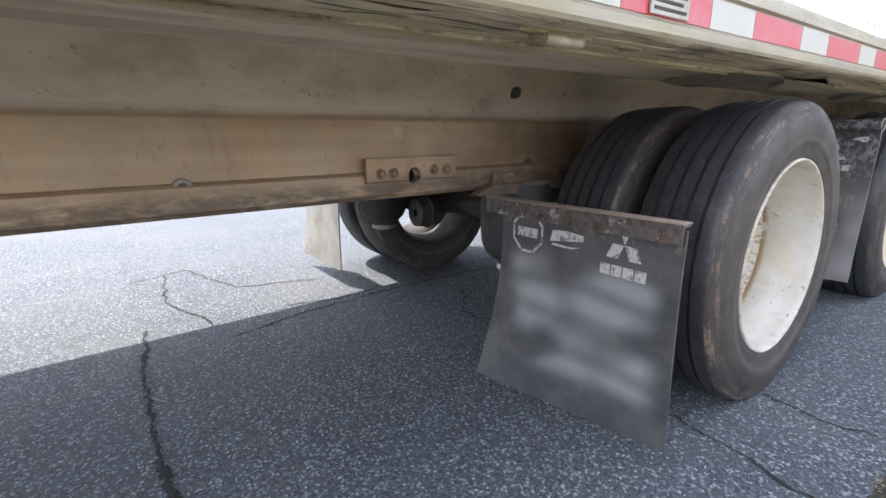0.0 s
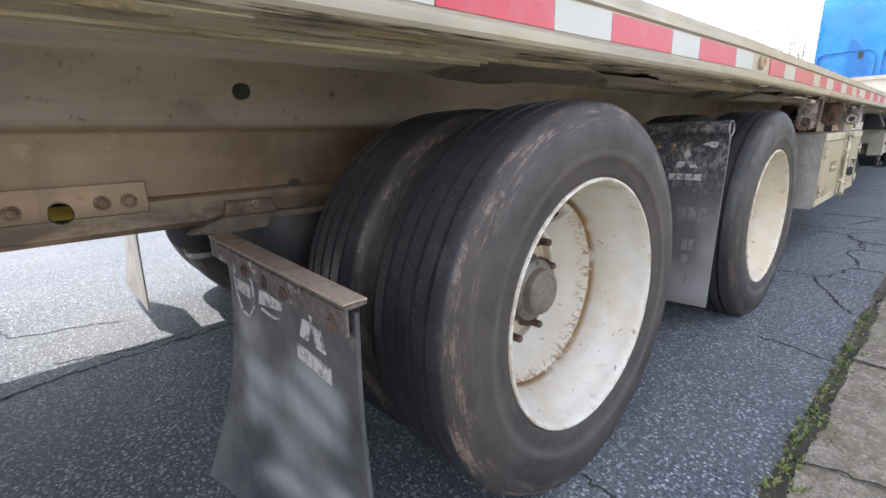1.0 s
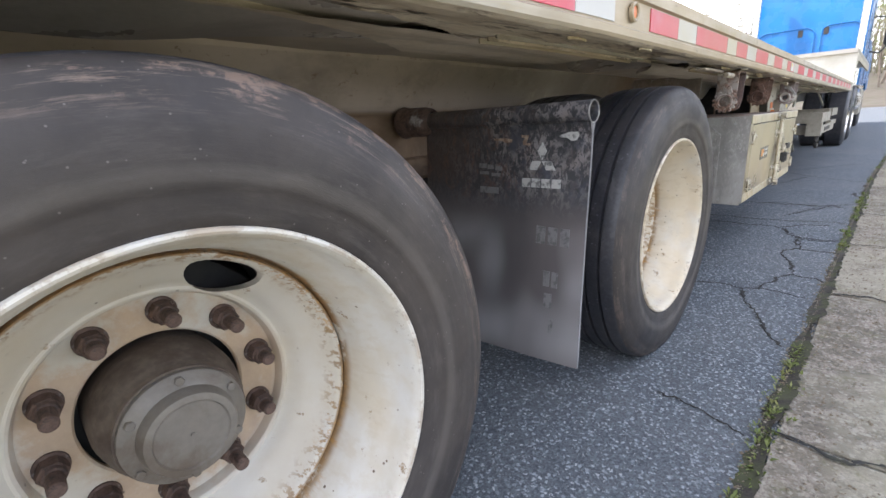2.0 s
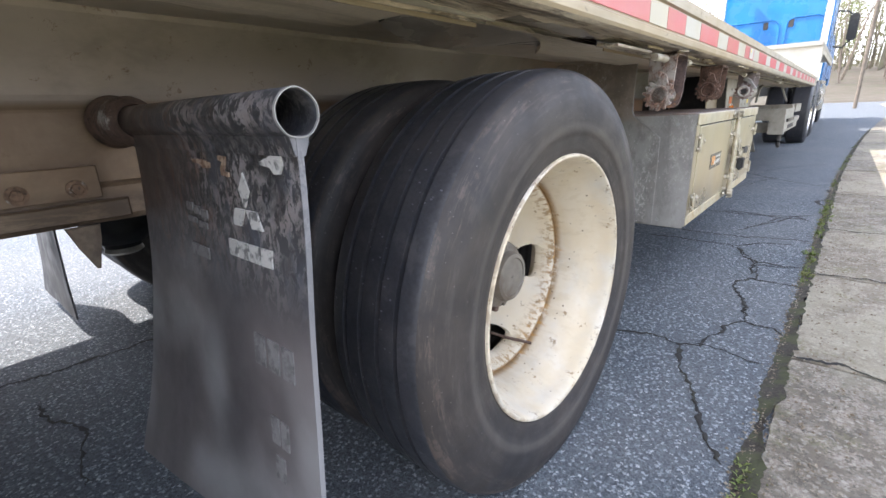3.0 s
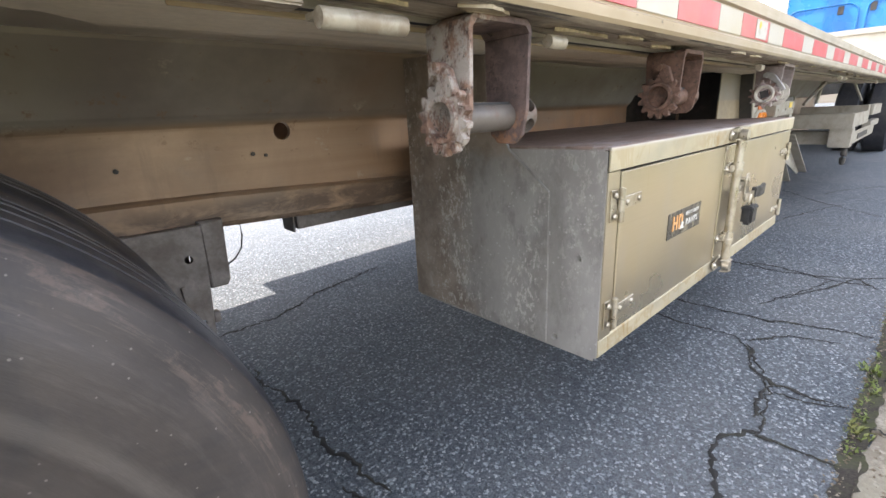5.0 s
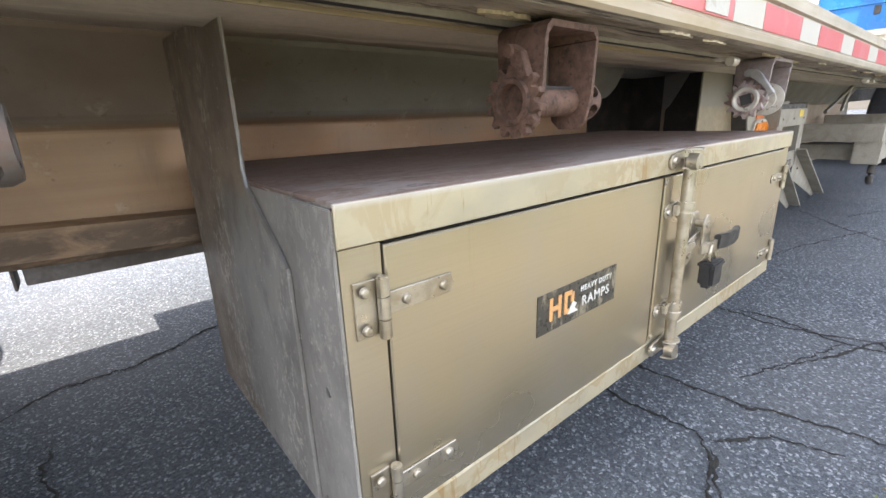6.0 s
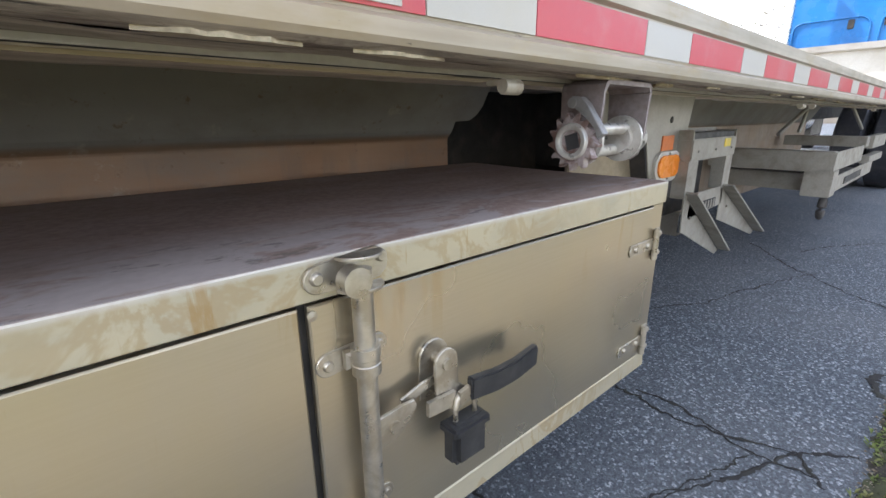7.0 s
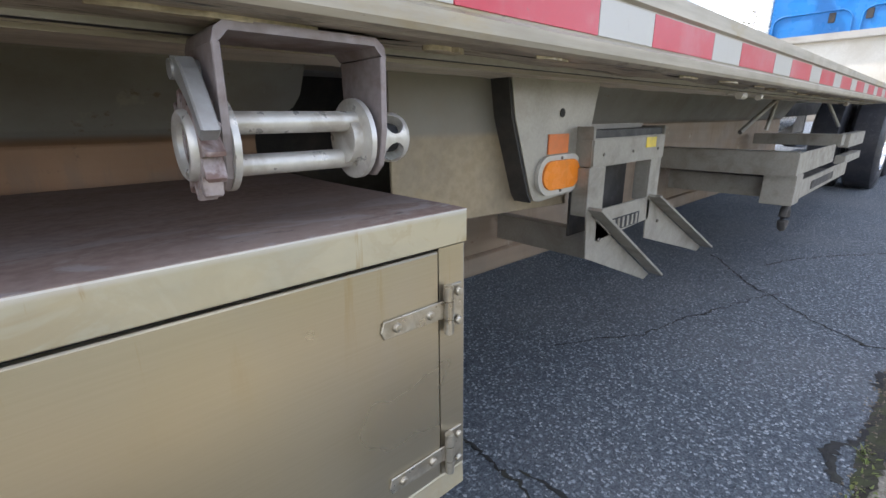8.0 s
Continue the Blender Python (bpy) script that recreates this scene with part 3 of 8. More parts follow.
def under_material():
    """Dark scuffed underside of the deck, shiny in places."""
    k = Mat("scuffed_deck_underside", 0.42, 0.25)
    c = k.mix(k.ramp(k.noise(2.2, 6, 0.6, (0.5, 1, 1), warp=0.8), 0.42, 0.6), (0.46, 0.405, 0.35), (0.60, 0.53, 0.44))
    c = k.mix(k.ramp(k.axis(0), 2.8, 1.9, 0, 0.75), c, (0.58, 0.50, 0.40))
    c = k.mix(k.ramp(k.noise(24, 6, 0.75, (0.35, 1, 1)), 0.6, 0.68, 0, 0.8), c, (0.46, 0.42, 0.33))
    k.colour(c)
    k.roughness(k.ramp(k.noise(5, 4), 0.3, 0.7, 0.28, 0.6))
    k.bump(k.noise(3, 3, stretch=(0.6, 1, 1)), 0.35, 0.02)
    return k.m


def rail_material():
    k = Mat("weathered_aluminium_rail", 0.5, 0.35)
    c = k.mix(k.ramp(k.noise(14, 5, 0.6, (0.15, 1, 3)), 0.3, 0.7), (0.36, 0.32, 0.25), (0.49, 0.44, 0.355))
    tan = k.math('MULTIPLY', k.ramp(k.axis(0), 2.2, 3.2), k.ramp(k.axis(0), 6.2, 5.0))
    c = k.mix(k.math('MULTIPLY', tan, k.ramp(k.noise(4, 5, 0.6, (0.4, 1, 2), (2, 0, 4)), 0.3, 0.65, 0.35, 0.8)), c, (0.43, 0.33, 0.20))
    c = k.mix(k.ramp(k.noise(5, 6, 0.7, (0.5, 1, 1.5)), 0.52, 0.66, 0, 0.7), c, (0.40, 0.32, 0.19))
    c = k.mix(k.ramp(k.noise(34, 6, 0.75, (0.5, 1, 1)), 0.63, 0.7, 0, 0.8), c, (0.13, 0.11, 0.09))
    k.colour(c)
    k.roughness(k.ramp(k.noise(8, 4), 0.3, 0.7, 0.4, 0.62))
    k.bump(k.noise(60, 5, stretch=(0.3, 1, 1)), 0.25, 0.002)
    return k.m


def tape_material(name, base):
    k = Mat(name, 0.34)
    c = k.mix(k.ramp(k.noise(7, 6, 0.65), 0.45, 0.7, 0, 0.35), base, tuple(0.55 * b + 0.22 for b in base))
    c = k.mix(k.ramp(k.noise(40, 6, 0.75), 0.64, 0.7, 0, 0.7), c, (0.2, 0.15, 0.12))
    yellowed = k.math('MULTIPLY', k.math('MULTIPLY', k.ramp(k.axis(0), 2.9, 3.5), k.ramp(k.axis(0), 6.0, 5.0)), k.ramp(k.noise(5, 4, 0.6, off=(3, 3, 3)), 0.3, 0.6, 0.3, 0.7))
    c = k.mix(yellowed, c, tuple(b * w for b, w in zip(base, (0.92, 0.80, 0.52))) if base[1] > 0.2 else (0.50, 0.12, 0.075))
    hexes = k.cells(420, 'DISTANCE_TO_EDGE', "Distance")
    c = k.mix(k.ramp(hexes, 0.04, 0.0, 0, 0.25), c, tuple(b * 0.6 for b in base))
    k.colour(c)
    k.bump(hexes, 0.08, 0.0005)
    return k.m


def rust_material(name, metal_share, seed, base=(0.16, 0.075, 0.045)):
    k = Mat(name, 0.75, 0.1)
    c = k.mix(k.ramp(k.noise(45, 6, 0.7, off=(seed, 0, 0)), 0.35, 0.65), base, tuple(b * 2.1 for b in base))
    c = k.mix(k.ramp(k.noise(16, 6, 0.7, off=(0, seed, 0)), 0.58 - metal_share, 0.68 - metal_share), c, (0.36, 0.335, 0.31))
    pits = k.noise(75, 5, 0.75, off=(seed, seed, 2))
    c = k.mix(k.ramp(pits, 0.55, 0.64, 0, 0.75), c, (0.03, 0.024, 0.021))
    k.colour(c)
    k.bump(pits, 0.6, 0.003)
    k.bump(k.noise(120, 5, 0.7), 0.5, 0.002)
    return k.m


ASPHALT = asphalt_material()
CONCRETE = concrete_material()
SEAM = worn("seam_soil_brown", (0.042, 0.036, 0.029), (0.06, 0.068, 0.028), 0.95, fine=160, broad=12, lo=0.42, hi=0.6, grain=0.35, bump=0.9)
GRIT = worn("loose_grit", (0.26, 0.23, 0.18), (0.12, 0.085, 0.05), 0.9, fine=40, broad=30, lo=0.42, hi=0.55)
CRACK = worn("crack_soil", (0.022, 0.021, 0.02), (0.04, 0.04, 0.026), 0.95, fine=220, broad=9, bump=0.8)
GRASS = worn("weed_green", (0.125, 0.165, 0.038), (0.19, 0.175, 0.06), 0.6, fine=60, broad=9)
LAWN = worn("lawn_green", (0.075, 0.085, 0.035), (0.12, 0.105, 0.055), 0.9, fine=30, broad=0.8, bump=0.8)
BEAM = beam_material()
UNDER = under_material()
RAIL = rail_material()
TAPE_RED = tape_material("red_reflective_tape", (0.56, 0.035, 0.06))
TAPE_WHITE = tape_material("white_reflective_tape", (0.50, 0.48, 0.43))
TREAD = tread_material()
SIDEWALL = rubber_side_material("scuffed_sidewall_rubber", 1.0)
SIDEWALL_B = rubber_side_material("dusty_sidewall_rubber", 0.25)
RIM_A = rim_material(0.505, 1.0, 0.14)
RIM_B = rim_material(0.48, 5.0, 0.44)
HANGER = worn("dusty_hanger_steel", (0.23, 0.205, 0.185), (0.12, 0.095, 0.078), 0.75, 0.1, fine=130, broad=11, lo=0.40, hi=0.66, grain=0.12, bump=0.35)
HUB = worn("dusty_hub_grey", (0.20, 0.18, 0.155), (0.12, 0.09, 0.065), 0.55, 0.4, fine=120, broad=14, bump=0.3)
HUBSIDE = worn("grimy_hub_brown", (0.150, 0.118, 0.092), (0.075, 0.052, 0.040), 0.65, 0.2, fine=100, broad=12, lo=0.42, hi=0.62, grain=0.15, bump=0.4)
NUT = rust_material("rusty_stud", 0.02, 3.0, (0.070, 0.044, 0.034))
ARM = worn("grimy_brown_arm", (0.205, 0.150, 0.110), (0.095, 0.068, 0.050), 0.65, 0.1, fine=110, broad=9, lo=0.42, hi=0.62, grain=0.15, bump=0.4)
RUSTED = rust_material("rust_brown_bolt", 0.02, 5.0, (0.115, 0.070, 0.044))
RUST = rust_material("rusty_winch_steel", -0.05, 7.0, (0.084, 0.048, 0.034))
def crust_material():
    """Salt-white and pink rust crust on the working end, plain dark rust on the other."""
    k = Mat("rust_and_salt_crust", 0.8, 0.05)
    base = k.mix(k.ramp(k.noise(45, 6, 0.7), 0.35, 0.65), (0.085, 0.06, 0.055), (0.17, 0.115, 0.10))
    rusty = k.mix(k.ramp(k.noise(60, 5, 0.7, off=(1, 1, 4)), 0.4, 0.62), (0.145, 0.085, 0.062), (0.30, 0.185, 0.135))
    salt = k.mix(k.ramp(k.noise(28, 6, 0.75, (1, 1, 0.7), (2, 0, 0)), 0.44, 0.58), rusty, (0.40, 0.355, 0.315))
    near = k.ramp(k.axis(0), 4.300, 4.262)
    c = k.mix(near, base, salt)
    foot = k.math('MULTIPLY', k.math('MULTIPLY', k.ramp(k.axis(2), 0.865, 0.83), k.ramp(k.axis(0), 4.29, 4.32)), k.ramp(k.noise(50, 5, 0.7), 0.42, 0.56))
    c = k.mix(k.math('MULTIPLY', foot, 0.7), c, (0.33, 0.165, 0.085))
    pits = k.noise(75, 5, 0.75, off=(3, 3, 2))
    c = k.mix(k.ramp(pits, 0.56, 0.65, 0, 0.75), c, (0.03, 0.024, 0.021))
    k.colour(c)
    k.bump(pits, 0.7, 0.004)
    k.bump(k.noise(40, 5, 0.7), 0.6, 0.006)
    return k.m


GREYED = worn("grey_worn_steel", (0.155, 0.135, 0.118), (0.15, 0.092, 0.065), 0.5, 0.3, fine=90, broad=11, lo=0.5, hi=0.64, bump=0.3)
CRUST = crust_material()
WINCHFRAME = worn("browned_galvanising", (0.29, 0.245, 0.235), (0.17, 0.115, 0.10), 0.5, 0.25, fine=100, broad=12, lo=0.46, hi=0.66, grain=0.1, bump=0.25)
WINCHBAR = worn("silvery_galvanised_bar", (0.60, 0.575, 0.52), (0.44, 0.395, 0.33), 0.36, 0.45, fine=90, broad=24, lo=0.46, hi=0.64, bump=0.12)
PINKRUST = worn("rubbed_rusty_steel", (0.36, 0.30, 0.285), (0.15, 0.075, 0.052), 0.5, 0.25, fine=80, broad=34, lo=0.45, hi=0.60, grain=0.2, bump=0.5)
STRIP = foot_material()
BARE = worn("bare_scraped_alloy", (0.50, 0.425, 0.29), (0.22, 0.165, 0.10), 0.5, 0.1, fine=120, broad=20, lo=0.42, hi=0.62, grain=0.2, streak=(0.3, 1, 1), bump=0.5)
SLIDER = worn("yellowed_alloy_roller", (0.44, 0.395, 0.31), (0.27, 0.215, 0.15), 0.45, 0.2, fine=110, broad=22, lo=0.45, hi=0.64, bump=0.15)
PEELED = worn("peeled_tan_paint", (0.40, 0.30, 0.22), (0.16, 0.09, 0.06), 0.6, fine=160, broad=70, lo=0.42, hi=0.58)
FAINT = worn("nearly_gone_print", (0.195, 0.19, 0.19), (0.10, 0.095, 0.095), 0.6, fine=300, broad=50, lo=0.45, hi=0.6)
CLAMP = rust_material("rust_stained_clamp", 0.02, 4.0, (0.07, 0.058, 0.052))
FLAP_A = flap_material("black_flap_rubber", 1.0)
FLAP_B = peeling_flap_material()
STEEL = steel_face_material()
LIP = lip_material()
END = end_sheet_material("dull_aluminium_sheet", (0.26, 0.245, 0.225), (0.37, 0.355, 0.33), 0.35)
SPATTER = end_sheet_material("spattered_plate", (0.245, 0.23, 0.21), (0.35, 0.335, 0.31), 0.8, (0.215, 0.178, 0.145))
BOXTOP = lid_material()
GALV = worn("galvanised_steel", (0.38, 0.37, 0.35), (0.24, 0.225, 0.2), 0.45, 0.6, fine=70, broad=9, bump=0.12)
ALLOY = worn("dull_aluminium", (0.40, 0.375, 0.325), (0.28, 0.25, 0.2), 0.42, 0.5, fine=120, broad=5, bump=0.12)
CHROME = worn("dulled_plated_steel", (0.52, 0.48, 0.40), (0.36, 0.31, 0.23), 0.36, 0.85, fine=90, broad=24, bump=0.08, lo=0.42, hi=0.62)
POLISHED = worn("polished_alloy", (0.62, 0.6, 0.57), (0.45, 0.42, 0.38), 0.22, 0.95, fine=90, broad=8, bump=0.03)
RACKING = worn("weathered_grey_alloy", (0.32, 0.297, 0.25), (0.20, 0.175, 0.14), 0.5, 0.3, fine=110, broad=9, bump=0.18)
GUSSET = gusset_material()
BARTOP = worn("pale_rust_brown", (0.36, 0.275, 0.215), (0.20, 0.125, 0.085), 0.7, 0.1, fine=110, broad=16, lo=0.45, hi=0.65, grain=0.15, bump=0.5)
INNER = worn("dull_foot_strip", (0.74, 0.65, 0.53), (0.44, 0.37, 0.29), 0.4, 0.1, fine=90, broad=7, lo=0.45, hi=0.62, streak=(0.15, 1.6, 1), bump=0.3)
LINER = worn("dark_wheel_liner", (0.50, 0.465, 0.44), (0.30, 0.275, 0.26), 0.32, 0.1, fine=80, broad=3, lo=0.42, hi=0.62, bump=0.1)
BLACK = worn("black_plastic", (0.02, 0.02, 0.021), (0.045, 0.044, 0.042), 0.5, fine=150, broad=12)
DARK = worn("grimy_steel_and_recess_shade", (0.05, 0.046, 0.042), (0.1, 0.085, 0.07), 0.7, 0.2, fine=90, broad=8, bump=0.35)
DARKER = worn("black_parts_and_shade", (0.03, 0.03, 0.032), (0.055, 0.05, 0.045), 0.75, fine=90, broad=6, bump=0.3)
AMBER = worn("amber_lens", (0.85, 0.24, 0.015), (0.7, 0.2, 0.02), 0.25, fine=300, broad=12, bump=0.1)
ORANGE = worn("orange_reflector", (0.72, 0.19, 0.04), (0.55, 0.18, 0.06), 0.4, fine=300, broad=12)
YELLOW = worn("yellow_label", (0.75, 0.55, 0.05), (0.5, 0.4, 0.1), 0.5, fine=200, broad=20)
CREAM = worn("cream_paint", (0.55, 0.525, 0.46), (0.42, 0.385, 0.31), 0.5, fine=80, broad=2)
BLUE = worn("blue_cab_paint", (0.012, 0.155, 0.42), (0.010, 0.115, 0.33), 0.28, fine=80, broad=1.5, grain=0.03, bump=0.02)
WHITE = worn("faded_white_print", (0.48, 0.47, 0.45), (0.12, 0.12, 0.12), 0.6, fine=300, broad=60, lo=0.5, hi=0.62, amount=0.9)
WHITE_LABEL = worn("faded_label_paper", (0.55, 0.53, 0.47), (0.4, 0.36, 0.28), 0.6, fine=200, broad=30)
LABEL = worn("black_label", (0.050, 0.046, 0.037), (0.27, 0.235, 0.16), 0.32, fine=300, broad=38, lo=0.50, hi=0.63, streak=(1.6, 1, 0.7))
PRINT_ORANGE = worn("orange_print", (0.72, 0.36, 0.13), (0.42, 0.29, 0.19), 0.5, fine=300, broad=50)
PRINT_WHITE = worn("white_print", (0.7, 0.69, 0.64), (0.45, 0.43, 0.38), 0.5, fine=300, broad=50)
GLASS = worn("dark_cab_glass", (0.02, 0.025, 0.03), (0.03, 0.03, 0.03), 0.06, fine=40, broad=2, bump=0.0)
BANK = worn("dry_bank", (0.085, 0.07, 0.05), (0.065, 0.065, 0.035), 0.9, fine=12, broad=0.6, bump=0.6)
BARK = worn("bark", (0.17, 0.14, 0.11), (0.09, 0.075, 0.06), 0.9, fine=25, broad=4, bump=0.6)
WOODS = worn("grey_brown_twigs", (0.15, 0.135, 0.10), (0.13, 0.14, 0.06), 0.9, fine=3, broad=0.5)
LEAF = worn("spring_leaves", (0.13, 0.16, 0.05), (0.2, 0.19, 0.09), 0.7, fine=5, broad=0.7)


# ---- shape helpers ----
def part(name, bm, material, parent=None, label="", smooth=False):
    """One mesh object from a bmesh, under a thing or a part."""
    bmesh.ops.recalc_face_normals(bm, faces=bm.faces)
    me = bpy.data.meshes.new(name)
    bm.to_mesh(me)
    bm.free()
    for m in (material if isinstance(material, (list, tuple)) else [material]):
        me.materials.append(m)
    if smooth:
        me.shade_smooth()
        me.set_sharp_from_angle(angle=radians(38))
    ob = new(name, me)
    if parent is not None:
        ob.parent = parent
    return tagged(ob, label)


def thing(name, label, category, m=None, group="", kind=""):
    ob = tagged(new(name), label, category, group, kind)
    ob.matrix_basis = m if m is not None else Matrix()
    return ob


def box(bm, x0, x1, y0, y1, z0, z1, b=0.0, m=None):
    """An axis-aligned block with bevelled edges."""
    r = bmesh.ops.create_cube(bm, size=1.0)
    vs = r["verts"]
    for v in vs:
        v.co = Vector(((x0 + x1) / 2 + v.co.x * (x1 - x0), (y0 + y1) / 2 + v.co.y * (y1 - y0), (z0 + z1) / 2 + v.co.z * (z1 - z0)))
    if m is not None:
        bmesh.ops.transform(bm, matrix=m, verts=vs)
    if b > 0:
        es = list({e for v in vs for e in v.link_edges})
        bmesh.ops.bevel(bm, geom=es, offset=b, segments=2, affect='EDGES', clamp_overlap=True)
    return bm


def prism(bm, pts, axis, a0, a1, bevel=0.0):
    """A flat outline given a thickness along one axis. Outline in (y,z), (x,z) or (x,y)."""
    def at(p, a):
        return {'x': (a, p[0], p[1]), 'y': (p[0], a, p[1]), 'z': (p[0], p[1], a)}[axis]
    lo = [bm.verts.new(at(p, a0)) for p in pts]
    hi = [bm.verts.new(at(p, a1)) for p in pts]
    n = len(pts)
    fs = [bm.faces.new(lo[::-1]), bm.faces.new(hi)]
    for i in range(n):
        fs.append(bm.faces.new((lo[i], lo[(i + 1) % n], hi[(i + 1) % n], hi[i])))
    if bevel:
        es = list({e for f in fs[:2] for e in f.edges})
        bmesh.ops.bevel(bm, geom=es, offset=bevel, segments=1, affect='EDGES')
    return bm


def lathe(bm, prof, centre=(0, 0, 0), axis='y', n=48, closed=False, mats=None):
    """Turn a profile of (along, radius) round an axis."""
    rings = []
    for a, r in prof:
        ring = []
        for i in range(n):
            t = 2 * math.pi * i / n
            u, v = r * math.cos(t), r * math.sin(t)
            p = {'y': (u, a, v), 'x': (a, u, v), 'z': (u, v, a)}[axis]
            ring.append(bm.verts.new(Vector(p) + Vector(centre)))
        rings.append(ring)
    for j in range(len(prof) - 1 + (1 if closed else 0)):
        p, q = rings[j], rings[(j + 1) % len(prof)]
        for i in range(n):
            f = bm.faces.new((p[i], p[(i + 1) % n], q[(i + 1) % n], q[i]))
            if mats:
                f.material_index = mats[j]
    return bm


def rod(bm, a, b, r, n=12):
    """A round bar from a to b."""
    a, b = Vector(a), Vector(b)
    d = b - a
    q = d.to_track_quat('Z', 'Y').to_matrix().to_4x4()
    m = Matrix.Translation((a + b) / 2) @ q
    bmesh.ops.create_cone(bm, cap_ends=True, segments=n, radius1=r, radius2=r, depth=d.length, matrix=m)
    return bm


def sweep(bm, pts, r, n=10):
    """A round bar through several points."""
    pts = [Vector(p) for p in pts]
    rings = []
    for i, p in enumerate(pts):
        d = (pts[min(i + 1, len(pts) - 1)] - pts[max(i - 1, 0)]).normalized()
        q = d.to_track_quat('Z', 'Y').to_matrix()
        rings.append([bm.verts.new(p + q @ Vector((r * math.cos(2 * math.pi * k / n), r * math.sin(2 * math.pi * k / n), 0))) for k in range(n)])
    for a, b in zip(rings, rings[1:]):
        for k in range(n):
            bm.faces.new((a[k], a[(k + 1) % n], b[(k + 1) % n], b[k]))
    bm.faces.new(rings[0][::-1])
    bm.faces.new(rings[-1])
    return bm


def hexagon(cx, cz, r, turn=0.0, n=6):
    return [(cx + r * math.cos(2 * math.pi * i / n + turn), cz + r * math.sin(2 * math.pi * i / n + turn)) for i in range(n)]


def cut(ob, cutters):
    """Cut holes into a mesh for good."""
    for c in cutters:
        md = ob.modifiers.new("hole", 'BOOLEAN')
        md.operation, md.solver, md.object = 'DIFFERENCE', 'EXACT', c
    dg = bpy.context.evaluated_depsgraph_get()
    dg.update()
    me = bpy.data.meshes.new_from_object(ob.evaluated_get(dg))
    ob.modifiers.clear()
    old = ob.data
    ob.data = me
    bpy.data.meshes.remove(old)
    for c in cutters:
        d = c.data
        bpy.data.objects.remove(c)
        bpy.data.meshes.remove(d)
    return ob


def cutter(bm):
    bmesh.ops.recalc_face_normals(bm, faces=bm.faces)
    me = bpy.data.meshes.new("hole")
    bm.to_mesh(me)
    bm.free()
    return new("hole", me)


def lettering(name, text, size, material, parent, m, label=""):
    """Flat raised letters in the built-in font."""
    cu = bpy.data.curves.new(name, 'FONT')
    cu.body, cu.size, cu.extrude, cu.align_x, cu.align_y = text, size, 0.0004, 'CENTER', 'CENTER'
    cu.space_character, cu.offset = 1.22, 0.0003
    tmp = new(name, cu)
    dg = bpy.context.evaluated_depsgraph_get()
    dg.update()
    me = bpy.data.meshes.new_from_object(tmp.evaluated_get(dg))
    bpy.data.objects.remove(tmp)
    bpy.data.curves.remove(cu)
    me.materials.clear()
    me.materials.append(material)
    me.transform(m)
    ob = new(name, me)
    ob.parent = parent
    return tagged(ob, label)


# Everything bolted to the trailer shares its slight nose-down pitch.
T = pose(3, 0, 0.793, 0, 0.69, 0) @ Matrix.Translation((-3, 0, -0.8))
RAIL_Y, FAR_Y = 0.868, 3.335
BEAM_Y, BEAM_FAR = 1.585, 2.74


# ---- ground ----
def kerb_line(x):
    """The seam between road and concrete strip."""
    return 0.558 - 0.0150 * (x - 2) - (0.010 * (x - 7.5) ** 1.6 if x > 7.5 else 0.0)


bm = bmesh.new()
bmesh.ops.create_grid(bm, x_segments=2, y_segments=2, size=400)
ground = tagged(part("ground", bm, ASPHALT), "grey weathered asphalt road with pale aggregate and cracks", "road", kind="structure")


def crack(points, width=0.008, seed=0, z=0.0022, parent=None):
    """A wandering soil-filled crack that lies just proud of the asphalt."""
    rnd = random.Random(seed)
    pts = []
    for (x0, y0), (x1, y1) in zip(points, points[1:]):
        n = max(2, int(math.hypot(x1 - x0, y1 - y0) / 0.011))
        for i in range(n):
            t = i / n
            pts.append((x0 + (x1 - x0) * t, y0 + (y1 - y0) * t))
    pts.append(points[-1])
    walked, drift = [], Vector((0, 0))
    for i, p in enumerate(pts):
        drift = drift * 0.88 + Vector((rnd.gauss(0, 0.0042), rnd.gauss(0, 0.0042)))
        walked.append(Vector(p) + drift)
    bm = bmesh.new()
    last = None
    for i, p in enumerate(walked):
        d = walked[min(i + 1, len(walked) - 1)] - walked[max(i - 1, 0)]
        nrm = Vector((-d.y, d.x)).normalized() if d.length > 0 else Vector((0, 1))
        ends = min(1.0, 0.25 + min(i, len(walked) - 1 - i) / 4)
        swell = 0.75 + 0.7 * noise.noise(Vector((i * 0.11, seed * 3.7, 0)))
        a = width * ends * swell * rnd.uniform(0.08, 1.25)
        b = width * ends * swell * rnd.uniform(0.08, 1.25)
        row = (bm.verts.new((*(p + nrm * a), z)), bm.verts.new((*(p + nrm * b * 0.0), z + 0.0016)), bm.verts.new((*(p - nrm * b), z)))
        if last:
            bm.faces.new((last[0], last[1], row[1], row[0]))
            bm.faces.new((last[1], last[2], row[2], row[1]))
        last = row
    return part("crack", bm, CRACK, parent or ground)


